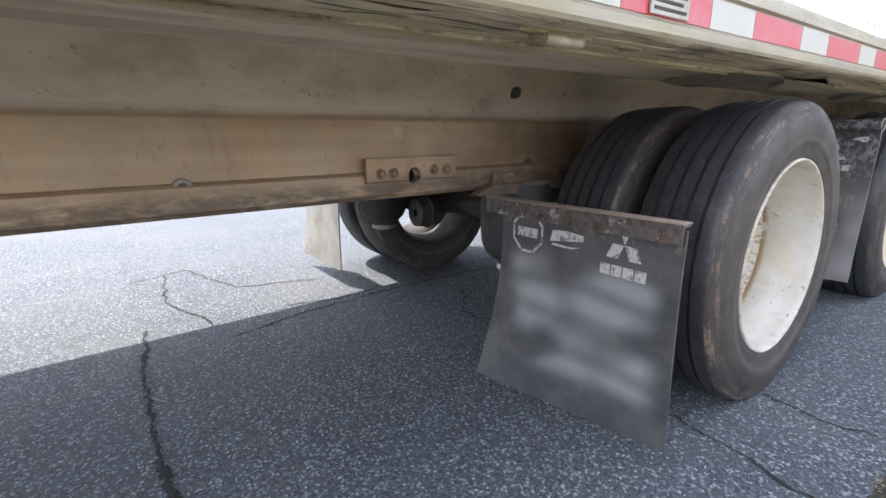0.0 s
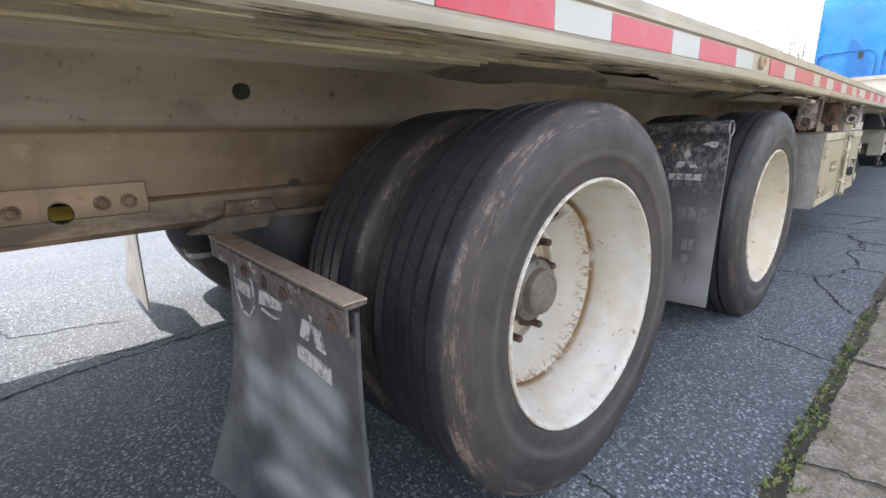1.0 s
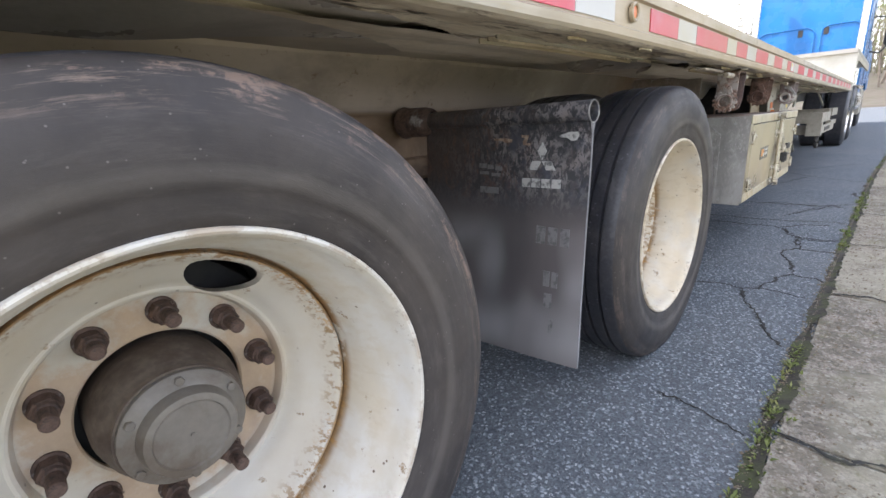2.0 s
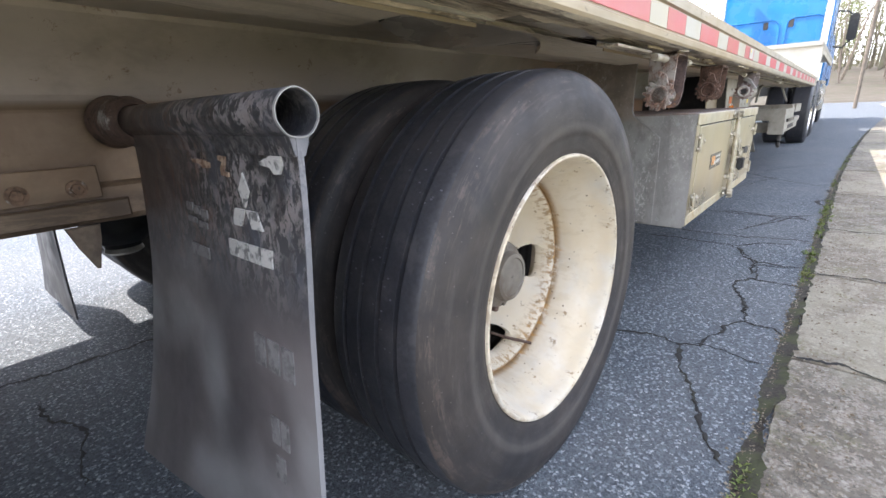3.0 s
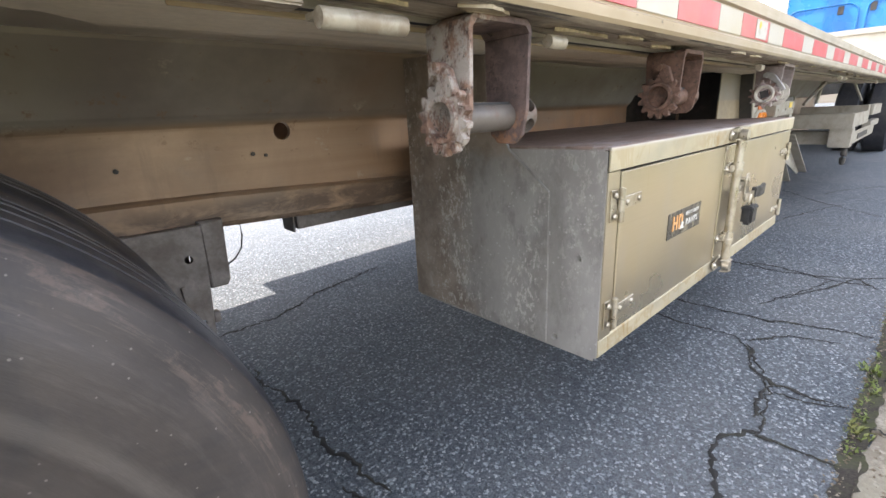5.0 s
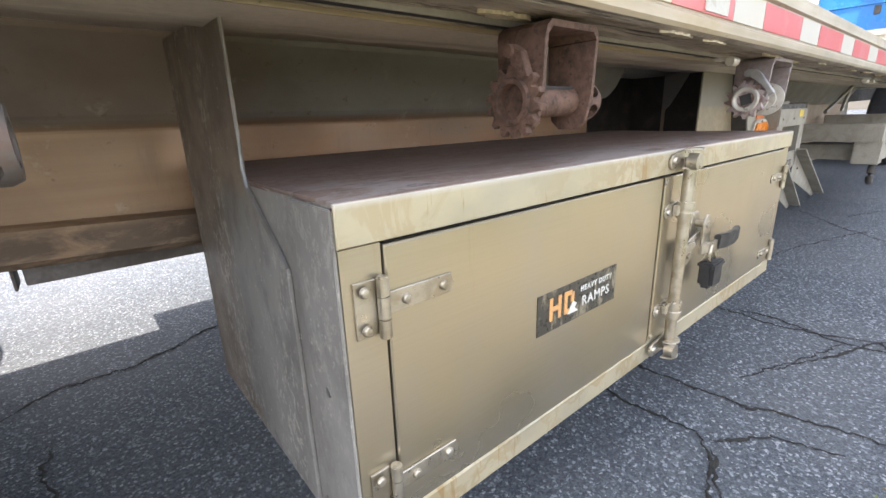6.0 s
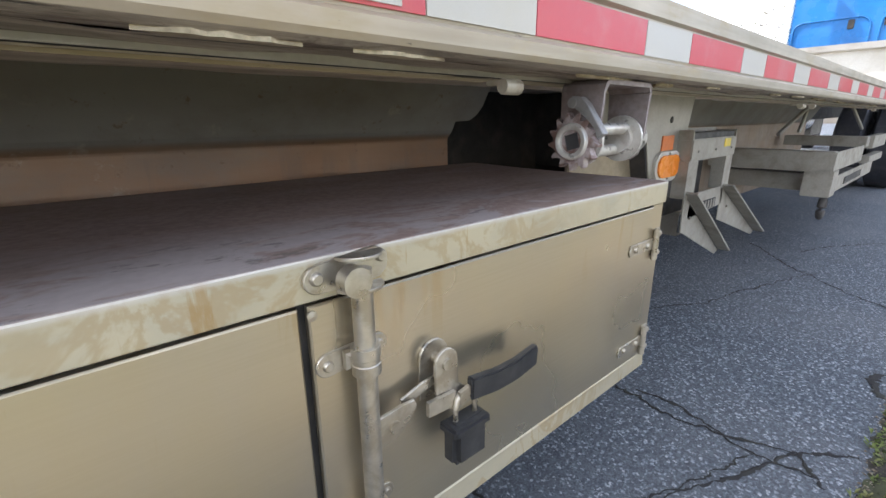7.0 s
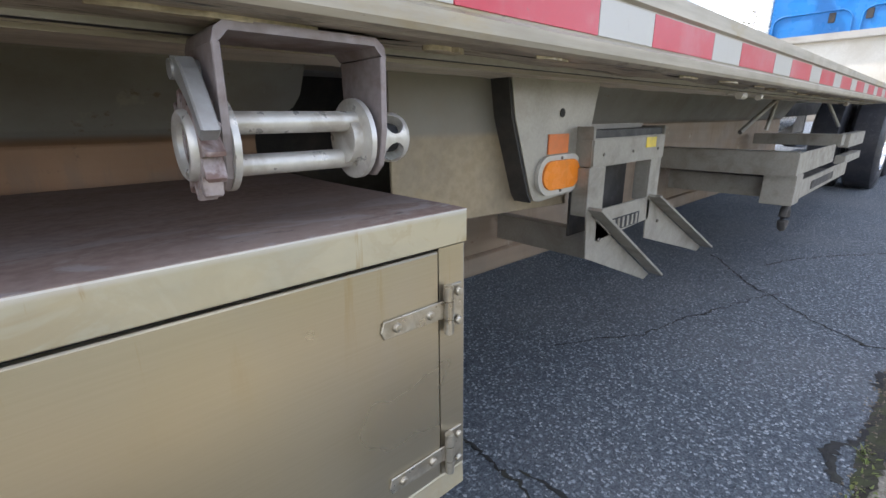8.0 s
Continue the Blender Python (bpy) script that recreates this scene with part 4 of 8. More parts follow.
CRACKS = (
    ([(4.17, 1.3), (4.19, 0.99), (4.21, 0.88), (4.20, 0.785), (4.235, 0.735), (4.46, 0.69), (4.53, 0.64)], 0.009),
    ([(4.53, 0.64), (4.66, 0.665), (4.78, 0.71), (4.92, 0.735), (5.02, 0.69), (5.00, 0.50)], 0.009),
    ([(5.01, 0.69), (5.23, 0.69), (5.50, 0.81)], 0.006),
    ([(5.24, 0.695), (5.26, 0.60), (5.29, 0.52)], 0.005),
    ([(4.20, 0.785), (4.07, 0.755), (3.98, 0.70), (3.91, 0.67), (3.80, 0.655), (3.68, 0.56)], 0.009),
    ([(4.235, 0.735), (4.235, 0.655), (4.22, 0.54)], 0.006),
    ([(4.515, 0.654), (4.498, 0.602), (4.509, 0.554), (4.479, 0.517)], 0.007),
    ([(5.74, 1.35), (5.74, 1.07), (5.74, 0.86), (5.82, 0.64), (5.82, 0.53)], 0.008),
    ([(6.01, 0.82), (6.40, 0.64), (6.55, 0.51)], 0.006),
    ([(5.52, 1.30), (5.52, 1.05), (5.53, 0.93), (5.53, 0.825), (5.39, 0.775), (5.31, 0.71), (5.29, 0.615), (5.28, 0.55)], 0.009),
    ([(5.53, 0.825), (5.66, 0.72), (5.70, 0.58)], 0.006),
    ([(5.31, 0.71), (5.175, 0.70), (5.08, 0.70)], 0.010),
    ([(6.42, 1.05), (6.42, 0.89), (6.37, 0.70), (6.38, 0.58)], 0.008),
    ([(6.37, 0.70), (6.18, 0.76), (5.90, 0.88)], 0.005),
    ([(6.40, 1.25), (6.385, 0.99), (6.37, 0.87), (6.40, 0.745), (6.46, 0.63), (6.37, 0.55)], 0.008),
    ([(8.66, 1.34), (8.26, 1.04), (7.95, 0.74), (7.84, 0.545), (7.85, 0.44)], 0.007),
    ([(6.94, 0.505), (7.08, 0.53), (7.24, 0.475), (7.38, 0.445), (7.58, 0.49), (7.77, 0.435)], 0.022),
    ([(8.62, 1.06), (9.0, 0.89), (9.45, 0.55)], 0.006),
    ([(7.0, 1.35), (7.35, 1.15), (7.62, 1.1), (8.2, 0.9)], 0.005),
    ([(0.39, 2.74), (0.385, 1.99), (0.41, 1.70), (0.43, 1.4), (0.40, 1.0)], 0.012),
    ([(0.70, 2.42), (1.11, 2.52), (1.56, 2.52), (2.05, 2.52), (2.6, 2.46), (3.0, 2.41), (3.85, 2.20), (3.98, 2.20), (4.2, 2.35)], 0.010),
    ([(4.2, 2.35), (4.37, 2.35), (4.6, 2.41), (4.72, 2.49), (5.13, 2.55)], 0.010),
    ([(0.53, 3.72), (0.51, 3.09), (0.66, 2.6)], 0.007),
    ([(0.35, 3.65), (0.66, 3.76), (0.86, 3.14), (1.3, 3.0)], 0.005),
    ([(1.86, 2.28), (1.67, 2.02), (1.72, 1.8)], 0.006),
    ([(1.66, 1.05), (1.66, 0.97), (1.63, 0.82), (1.61, 0.69), (1.63, 0.58)], 0.007),
    ([(2.0, 0.88), (1.985, 0.73), (2.02, 0.60)], 0.006),
    ([(3.16, 0.80), (3.13, 0.66), (3.11, 0.55)], 0.006),
    ([(4.22, 2.0), (4.21, 1.90), (4.22, 1.75), (4.23, 1.64), (4.21, 1.45), (4.24, 1.2)], 0.010),
    ([(3.92, 2.17), (3.94, 1.96), (3.90, 1.8)], 0.006),
    ([(2.68, 2.22), (2.73, 1.94), (2.71, 1.7)], 0.007),
    ([(1.01, 2.66), (1.3, 2.58), (1.5, 2.6)], 0.005),
)
for i, (pts, w) in enumerate(CRACKS):
    crack(pts, w * 1.12, i + 3)

# concrete strip along the road, in worn slabs
pavement = tagged(new("pavement"), "weathered concrete strip in cracked slabs beside the road", "pavement", kind="structure")
JOINTS = (-6.0, -2.2, 0.6, 1.75, 3.15, 4.30, 5.20, 6.15, 7.4, 8.9, 10.6, 12.5, 14.6, 17.0, 20.0, 24.0, 29.0, 36.0)
for i, (x0, x1) in enumerate(zip(JOINTS, JOINTS[1:])):
    bm = bmesh.new()
    rnd = random.Random(i + 50)
    tilt = rnd.uniform(-0.02, 0.02)
    top = []
    n = int(40 * (x1 - x0)) if x0 > 0 and x1 < 11 else 14
    edge = [(x0 + 0.006 + (x1 - x0 - 0.012) * k / n, kerb_line(x0 + (x1 - x0) * k / n) - 0.035 + rnd.gauss(0, 0.004) + 0.014 * noise.noise(Vector((x0 * 3 + k * 0.13, i, 0)))) for k in range(n + 1)]
    outline = edge + [(x1 - 0.006 + tilt * 3, -0.75), (x0 + 0.006, -0.75)]
    prism(bm, outline, 'z', -0.08, 0.010 + rnd.uniform(-0.003, 0.004), 0.004)
    slab = part("slab", bm, CONCRETE, pavement)

for i, (a, w) in enumerate((([(1.75, 0.53), (1.74, 0.35), (1.76, 0.1), (1.75, -0.2)], 0.008), ([(3.15, 0.52), (3.12, 0.40), (3.20, 0.25), (3.16, 0.0), (3.18, -0.3)], 0.012), ([(4.30, 0.50), (4.34, 0.38), (4.29, 0.25), (4.33, 0.05), (4.30, -0.3)], 0.013),
                             ([(5.20, 0.49), (5.23, 0.3), (5.18, 0.05), (5.2, -0.3)], 0.012),
                             ([(6.15, 0.47), (6.12, 0.3), (6.18, 0.0)], 0.011), ([(7.4, 0.45), (7.42, 0.2), (7.38, -0.1)], 0.011), ([(2.4, 0.53), (2.44, 0.38), (2.38, 0.2), (2.42, -0.1)], 0.007), ([(8.9, 0.42), (8.93, 0.1), (8.9, -0.3)], 0.012))):
    crack(a, w * 0.75, 400 + i, 0.0148, pavement)
# unseen verge, added so the toolbox steel has something to reflect
bm = bmesh.new()
prism(bm, [(-60, -0.78), (-60, -70), (30, -70), (30, -0.78)], 'z', -0.05, 0.03)
lawn = tagged(part("lawn", bm, LAWN), "unseen grass verge beside the concrete strip, added for reflections", "grass", kind="stuff")

# weeds in the seam
bm = bmesh.new()
rnd = random.Random(11)
for i in range(760):
    x = rnd.choice((rnd.uniform(0.9, 12.0), rnd.uniform(1.8, 7.6)))
    if noise.noise(Vector((x * 2.1, 0.3, 0))) < -0.05:
        continue
    y = kerb_line(x) - 0.018 + rnd.gauss(0, 0.014)
    s = rnd.uniform(0.35, 1.05)
    for k in range(rnd.randint(4, 9)):
        a = rnd.uniform(0, 2 * math.pi)
        l, w = s * rnd.uniform(0.008, 0.026), s * rnd.uniform(0.0022, 0.0055)
        h = s * rnd.uniform(0.006, 0.022)
        d, e = Vector((math.cos(a), math.sin(a), 0)), Vector((-math.sin(a), math.cos(a), 0))
        o = Vector((x + rnd.gauss(0, 0.01), y + rnd.gauss(0, 0.006), 0.001))
        v = [bm.verts.new(p) for p in (o, o + d * l * 0.5 + e * w + Vector((0, 0, h * 0.8)), o + d * l + Vector((0, 0, h)), o + d * l * 0.5 - e * w + Vector((0, 0, h * 0.7)))]
        bm.faces.new(v)
weeds = tagged(part("weeds", bm, GRASS), "small green weeds and moss along the seam of the road", "weeds", kind="stuff")

# grit and leaf crumbs on the strip
bm = bmesh.new()
rnd = random.Random(77)
for i in range(7200):
    x = rnd.uniform(1.5, 9.0)
    y = kerb_line(x) + rnd.choice((rnd.gauss(-0.012, 0.016), -0.01 - abs(rnd.gauss(0, 0.16))))
    s = rnd.uniform(0.0015, 0.0055)
    o = Vector((x, y, 0.0125 + s * 0.3 if y < kerb_line(x) - 0.05 else 0.005 if y < kerb_line(x) - 0.005 else 0.0015))
    pts = [bm.verts.new(o + Vector((s * math.cos(a) * rnd.uniform(0.6, 1.3), s * math.sin(a) * rnd.uniform(0.6, 1.3), 0))) for a in (0.3, 1.9, 3.4, 5.0)]
    top = bm.verts.new(o + Vector((0, 0, s * rnd.uniform(0.5, 1.0))))
    for k in range(4):
        bm.faces.new((pts[k], pts[(k + 1) % 4], top))
tagged(part("grit", bm, GRIT), "loose grit and leaf crumbs on the concrete strip", "grit", kind="stuff")

# soil in the seam
bm = bmesh.new()
prev = None
for k in range(0, 1100):
    x = -1.0 + k * 0.015
    y = kerb_line(x) - 0.015
    a = 0.020 + 0.018 * noise.noise(Vector((x * 5, 1, 0))) + 0.012 * noise.noise(Vector((x * 17, 4, 0))) + 0.012 * noise.noise(Vector((x * 55, 2, 0)))
    b = 0.022 + 0.022 * noise.noise(Vector((x * 4, 7, 0))) + 0.014 * noise.noise(Vector((x * 15, 9, 0))) + 0.012 * noise.noise(Vector((x * 60, 6, 0)))
    row = (bm.verts.new((x, y + a, 0.0018)), bm.verts.new((x, y, 0.007)), bm.verts.new((x, y - b, 0.0165)))
    if prev:
        bm.faces.new((prev[0], prev[1], row[1], row[0]))
        bm.faces.new((prev[1], prev[2], row[2], row[1]))
    prev = row
tagged(part("seam_soil", bm, SEAM), "dark soil filling the seam between road and concrete", "soil", kind="stuff")


# ---- trailer ----
trailer = thing("flatbed_trailer", "aluminium step-deck flatbed trailer with dual wheels, parked on asphalt", "trailer", T)
XA, XB = -3.2, 10.95      # lower deck, rear and front

# deck floor and near side rail
deck_y = [RAIL_Y + 0.061 + (FAR_Y - RAIL_Y - 0.122) * k / 9 for k in range(10)]
for a, b in zip(deck_y, deck_y[1:]):
    bm = bmesh.new()
    n = 6
    sec = [(a + 0.0015, 1.045), (b - 0.0015, 1.045)]
    for k in range(n, 0, -1):
        y1, y0 = a + 0.0015 + (b - a - 0.003) * k / n, a + 0.0015 + (b - a - 0.003) * (k - 1) / n
        sec += [(y1, 1.083), (y0 + 0.006, 1.083), (y0 + 0.005, 1.079), (y0 + 0.001, 1.079)]
    prism(bm, sec, 'x', XA, XB)
    part("deck_plank", bm, ALLOY, trailer, "ribbed aluminium deck plank")


def rail_outline(s, y):
    """The side rail in section: a lipped face with a stepped foot."""
    pts = [(0, 0.986), (0.004, 0.980), (0.016, 0.976), (0.052, 0.978), (0.060, 0.986), (0.060, 1.070), (0.050, 1.098), (0.010, 1.100), (-0.001, 1.096), (-0.001, 1.068),
           (0.006, 1.064), (0.006, 1.006), (-0.001, 1.001)]
    return [(y + s * p[0], p[1]) for p in pts]


def droop(x):
    """The rail hangs a little lower towards the rear end."""
    return -0.0135 * (2.85 - x) if x < 2.85 else 0.0


def drooped(ob):
    """Bends a finished part of the rail down along with it."""
    b = bmesh.new()
    b.from_mesh(ob.data)
    xs = [v.co.x for v in b.verts]
    if min(xs) < 2.85:
        if max(xs) > 2.85:
            bmesh.ops.bisect_plane(b, geom=b.verts[:] + b.edges[:] + b.faces[:], plane_co=(2.85, 0, 0), plane_no=(1, 0, 0))
        for v in b.verts:
            v.co.z += droop(v.co.x)
        b.to_mesh(ob.data)
    b.free()
    return ob


bm = bmesh.new()
prism(bm, rail_outline(1, RAIL_Y), 'x', XA, XB)
side_rail = part("side_rail", bm, [RAIL, STRIP], trailer, "weathered aluminium side rail, scraped underneath")
for p in side_rail.data.polygons:
    if p.center.z < 0.9815 and p.normal.z < -0.4:
        p.material_index = 1
drooped(side_rail)
bm = bmesh.new()
prism(bm, rail_outline(-1, FAR_Y), 'x', XA, XB)
part("side_rail", bm, RAIL, trailer, "weathered aluminium side rail")

# reflective tape in red and white lengths, patched here and there
def tape(colour, x0, x1):
    bm = bmesh.new()
    box(bm, x0 + 0.001, x1 - 0.001, RAIL_Y + 0.0035, RAIL_Y + 0.0058, 1.0095, 1.0605)
    drooped(part("reflective_tape", bm, TAPE_RED if colour == "red" else TAPE_WHITE, side_rail, colour + " reflective tape"))


ENDS = (1.372, 1.557, 1.82, 2.01, 2.29, 2.46, 2.748, 2.92)
PATCHED = (3.121, 3.325, 3.49, 3.85, 3.99, 4.165, 4.34, 4.60, 4.77, 5.0, 5.165, 5.415, 5.585, 5.865, 6.042, 6.33, 6.508, 6.795, 6.98, 7.283, 7.48)
for ends, first in ((ENDS, 1), (PATCHED, 0)):
    for k, (x0, x1) in enumerate(zip(ends, ends[1:])):
        tape("white" if (k + first) % 2 else "red", x0, x1)
tx = 7.48
while tx < XB - 0.5:
    tape("red", tx, tx + 0.285)
    tape("white", tx + 0.285, tx + 0.465)
    tx += 0.465
tx = 1.372
while tx > XA + 0.5:
    tape("red", tx - 0.277, tx)
    tape("white", tx - 0.459, tx - 0.277)
    tx -= 0.459

# information plate, small reflector and a pasted label on the rail
bm = bmesh.new()
box(bm, 1.168, 1.286, RAIL_Y - 0.001, RAIL_Y + 0.003, 1.011, 1.068, 0.001)
drooped(part("data_plate", bm, ALLOY, side_rail, "worn white plate with faded lines of writing"))
for k in range(4):
    bm = bmesh.new()
    box(bm, 1.178, 1.276 - 0.012 * (k % 2), RAIL_Y - 0.0022, RAIL_Y - 0.0005, 1.018 + k * 0.0115, 1.023 + k * 0.0115)
    drooped(part("print_line", bm, DARK, side_rail))
bm = bmesh.new()
lathe(bm, [(RAIL_Y + 0.004, 0.021), (RAIL_Y - 0.004, 0.021), (RAIL_Y - 0.006, 0.018), (RAIL_Y - 0.004, 0.014), (RAIL_Y + 0.002, 0.013)], (3.012, 0, 1.038), n=28, mats=[0] * 4)
part("reflector_ring", bm, RAIL, side_rail, smooth=True)
bm = bmesh.new()
rod(bm, (3.012, RAIL_Y + 0.004, 1.038), (3.012, RAIL_Y - 0.001, 1.038), 0.0125, 20)
part("reflector", bm, ORANGE, side_rail, "small round orange reflector")
bm = bmesh.new()
box(bm, 5.285, 5.385, RAIL_Y + 0.0015, RAIL_Y + 0.0034, 1.013, 1.058)
label = part("pasted_label", bm, WHITE_LABEL, side_rail, "faded white label with a yellow spot")
bm = bmesh.new()
rod(bm, (5.315, RAIL_Y + 0.002, 1.045), (5.315, RAIL_Y + 0.0006, 1.045), 0.009, 16)
part("yellow_spot", bm, YELLOW, side_rail)

# underside: sheet, strap tracks and cross members
bm = bmesh.new()
n = 150
rows = []
for i in range(n + 1):
    x = XA + (XB - XA) * i / n
    row = []
    for j, (y, z) in enumerate(((RAIL_Y + 0.148, 0.986), (1.05, 1.004), (1.2, 1.014), (1.35, 1.017), (1.49, 1.018))):
        dz = 0.006 * noise.noise(Vector((x * 2.4, y * 4, 0))) + 0.004 * noise.noise(Vector((x * 7, y * 9, 2)))
        row.append(bm.verts.new((x, y, z + dz)))
    rows.append(row)
for a, b in zip(rows, rows[1:]):
    for j in range(4):
        bm.faces.new((a[j], b[j], b[j + 1], a[j + 1]))
part("deck_underside", bm, UNDER, trailer, "scuffed dark deck underside", smooth=True)
bm = bmesh.new()
box(bm, XA, XB, BEAM_Y + 0.02, FAR_Y - 0.05, 1.015, 1.04)
part("deck_soffit", bm, UNDER, trailer)
def foot_edge(x, full, bare):
    """How far in the rail's foot reaches: full width, cut away over each wheel with a square rear end and a swept front."""
    for x0, x1 in ((1.80, 2.62), (3.37 - 0.15 * (full > 1.1), 3.92)):
        if x0 < x < x1:
            t = (x - x0) / (x1 - x0)
            return bare + (full - bare) * max(0.0, (t - 0.45) / 0.55) ** 1.6
    return full


STATIONS = sorted({XA + 0.02 + (XB - XA - 0.04) * i / 259 for i in range(260)} | {1.797, 1.803, 3.217, 3.223, 3.367, 3.373} | {1.8 + 0.02 * i for i in range(110)})


def foot_sheet(name, y_in, y_out, bare, z, rough, material, label):
    """One lengthwise sheet of the rail's foot, uneven and scraped, with a rolled inner edge."""
    bm = bmesh.new()
    rows = []
    for x in STATIONS:
        edge = foot_edge(x, y_out, bare)
        row = []
        for j in range(6):
            y = y_in + (edge - y_in) * min(j, 4) / 4
            dz = rough * (noise.noise(Vector((x * 9, y * 60, 3))) + 0.7 * noise.noise(Vector((x * 31, y * 90, 5))))
            row.append(bm.verts.new((x, y, z + droop(x) + dz + (0.012 if j == 5 else 0.0))))
        rows.append(row)
    for a, b in zip(rows, rows[1:]):
        for j in range(5):
            bm.faces.new((a[j], b[j], b[j + 1], a[j + 1]))
    return part(name, bm, material, side_rail, label, smooth=True)


foot_sheet("rail_foot", RAIL_Y + 0.050, 1.028, RAIL_Y + 0.068, 0.9775, 0.004, STRIP, "scraped underside of the side rail")
foot_sheet("inner_foot", 1.020, 1.215, 1.030, 0.9800, 0.003, INNER, "dull inner strip of the rail's foot")
for y, dz, m in ((0.972, 0.003, ALLOY), (0.992, 0.002, STRIP), (1.013, 0.0, RAIL)):
    for x0, x1 in ((XA + 0.2, 1.79), (2.64, 3.36), (3.94, XB - 0.1)):
        bm = bmesh.new()
        box(bm, x0, x1, y, y + 0.005, 0.968 + dz, 0.985, 0.001)
        drooped(part("strap_track", bm, m, trailer, "narrow strap track with scraped lips"))
# solid dark bar between the lips, coloured as the groove's shade
bm = bmesh.new()
box(bm, 3.94, XB - 0.1, 0.9775, 0.9915, 0.9715, 0.985, 0.001)
drooped(part("track_groove", bm, DARKER, trailer, "near-black bar as shade in the strap track's groove"))
# curved liner between rail and beam over the wheels
for x0, x1 in ((1.70, 2.75), (3.28, 4.02)):
    bm = bmesh.new()
    rows = []
    for i in range(41):
        t = i / 40
        x = x0 + (x1 - x0) * t
        dip = 1.16 + 0.09 * math.sin(math.pi * t) + 0.035 * math.sin(2 * math.pi * t + 0.8)
        row = []
        for j in range(9):
            u = j / 8
            y = RAIL_Y + 0.055 + (dip - RAIL_Y - 0.055) * u
            z = 0.996 + droop(x) - 0.012 * u * u + 0.012 * math.sin(2.2 * math.pi * t + 2.5 * u) * u + 0.004 * noise.noise(Vector((x * 6, y * 8, 4)))
            row.append(bm.verts.new((x, y, z)))
        row.append(bm.verts.new((x, dip + 0.003, row[-1].co.z + 0.018)))
        rows.append(row)
    for a, b in zip(rows, rows[1:]):
        for j in range(9):
            bm.faces.new((a[j], b[j], b[j + 1], a[j + 1]))
    part("wheel_liner", bm, LINER, trailer, "dark smooth liner over the wheel", smooth=True)

# main beams: extruded foot, web, raised top band
def bottom_z(x):
    pts = ((-4, 0.628), (4.0, 0.640), (4.7, 0.606), (5.2, 0.50), (6.6, 0.335), (10.2, 0.335), (10.9, 0.5))
    for (a, za), (b, zb) in zip(pts, pts[1:]):
        if x <= b:
            return za + (zb - za) * (x - a) / (b - a)
    return pts[-1][1]


def beam(y, s, name, x1, drop=0.0):
    """s: -1 when the finished face looks towards -y."""
    xs = [XA + 0.1 + i * (x1 - XA - 0.1) / 70 for i in range(71)]
    bm = bmesh.new()
    rows = []
    for x in xs:
        b = bottom_z(x) - drop
        f = b + 0.072
        sec = [(-0.100, 1.02), (-0.096, 1.008), (-0.024, 0.880), (-0.016, 0.870), (-0.009, 0.864), (-0.004, 0.859), (-0.001, 0.855), (0.0, 0.850),
               (0.0, f + 0.006), (-0.010, f + 0.002), (-0.016, f - 0.004), (-0.018, b + 0.012), (-0.012, b), (0.060, b), (0.060, b + 0.014), (0.012, b + 0.03), (0.012, 1.02)]
        rows.append([bm.verts.new((x, y - s * p[0], p[1])) for p in sec])
    for a, c in zip(rows, rows[1:]):
        for j in range(len(a)):
            k = (j + 1) % len(a)
            bm.faces.new((a[j], a[k], c[k], c[j]))
    bm.faces.new(rows[0])
    bm.faces.new(rows[-1][::-1])
    return part(name, bm, BEAM, trailer, "tan-stained aluminium main beam", smooth=False)


near_beam = beam(BEAM_Y, -1, "main_beam", 10.9)
far_beam = beam(BEAM_FAR, 1, "main_beam", 10.9, 0.028)


def hole_in(target, x, z, r, y=BEAM_Y):
    bm = bmesh.new()
    rod(bm, (x, y - 0.1, z), (x, y + 0.2, z), r, 28)
    return cutter(bm)


cut(near_beam, [hole_in(near_beam, 4.279, 0.816, 0.021), hole_in(near_beam, 1.145, 0.712, 0.021)])

# plates, plugs and bolts on the near beam
bm = bmesh.new()
prism(bm, [(0.99, 0.684), (1.297, 0.684), (1.297, 0.752), (0.99, 0.752)], 'y', BEAM_Y - 0.028, BEAM_Y - 0.0185, 0.002)
gusset = part("splice_plate", bm, BEAM, near_beam, "bolted splice plate with an oval hole")
bm = bmesh.new()
prism(bm, [(1.145 + 0.021 * math.cos(t * 0.314), 0.712 + 0.027 * math.sin(t * 0.314)) for t in range(20)], 'y', BEAM_Y - 0.1, BEAM_Y + 0.05)
cut(gusset, [cutter(bm)])
# added backing: keeps the hole dark from most sides
bm = bmesh.new()
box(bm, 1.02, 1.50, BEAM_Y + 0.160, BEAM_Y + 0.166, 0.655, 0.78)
part("hole_backing", bm, DARKER, near_beam, "dark plate added behind the hole to block the bright view")
# made-up block: its yellow stands in for a sunlit glimpse beyond
bm = bmesh.new()
box(bm, 1.105, 1.168, BEAM_Y + 0.140, BEAM_Y + 0.158, 0.665, 0.696, 0.003)
part("yellow_glimpse", bm, YELLOW, near_beam, "made-up yellow block for the sunlit glimpse through the hole")


def bolt(parent, x, y, z, r=0.011, h=0.008, material=None, washer=True, axis='y', name="bolt"):
    bm = bmesh.new()
    if axis == 'y':
        if washer:
            rod(bm, (x, y, z), (x, y - 0.0025, z), r * 1.55, 18)
        prism(bm, hexagon(x, z, r), 'y', y - h, y - 0.002 if washer else y, 0.001)
    else:
        if washer:
            rod(bm, (x, y, z), (x - 0.0025, y, z), r * 1.55, 18)
        prism(bm, hexagon(y, z, r), 'x', x - h, x - 0.002 if washer else x, 0.001)
    return part(name, bm, material or RUSTED, parent)


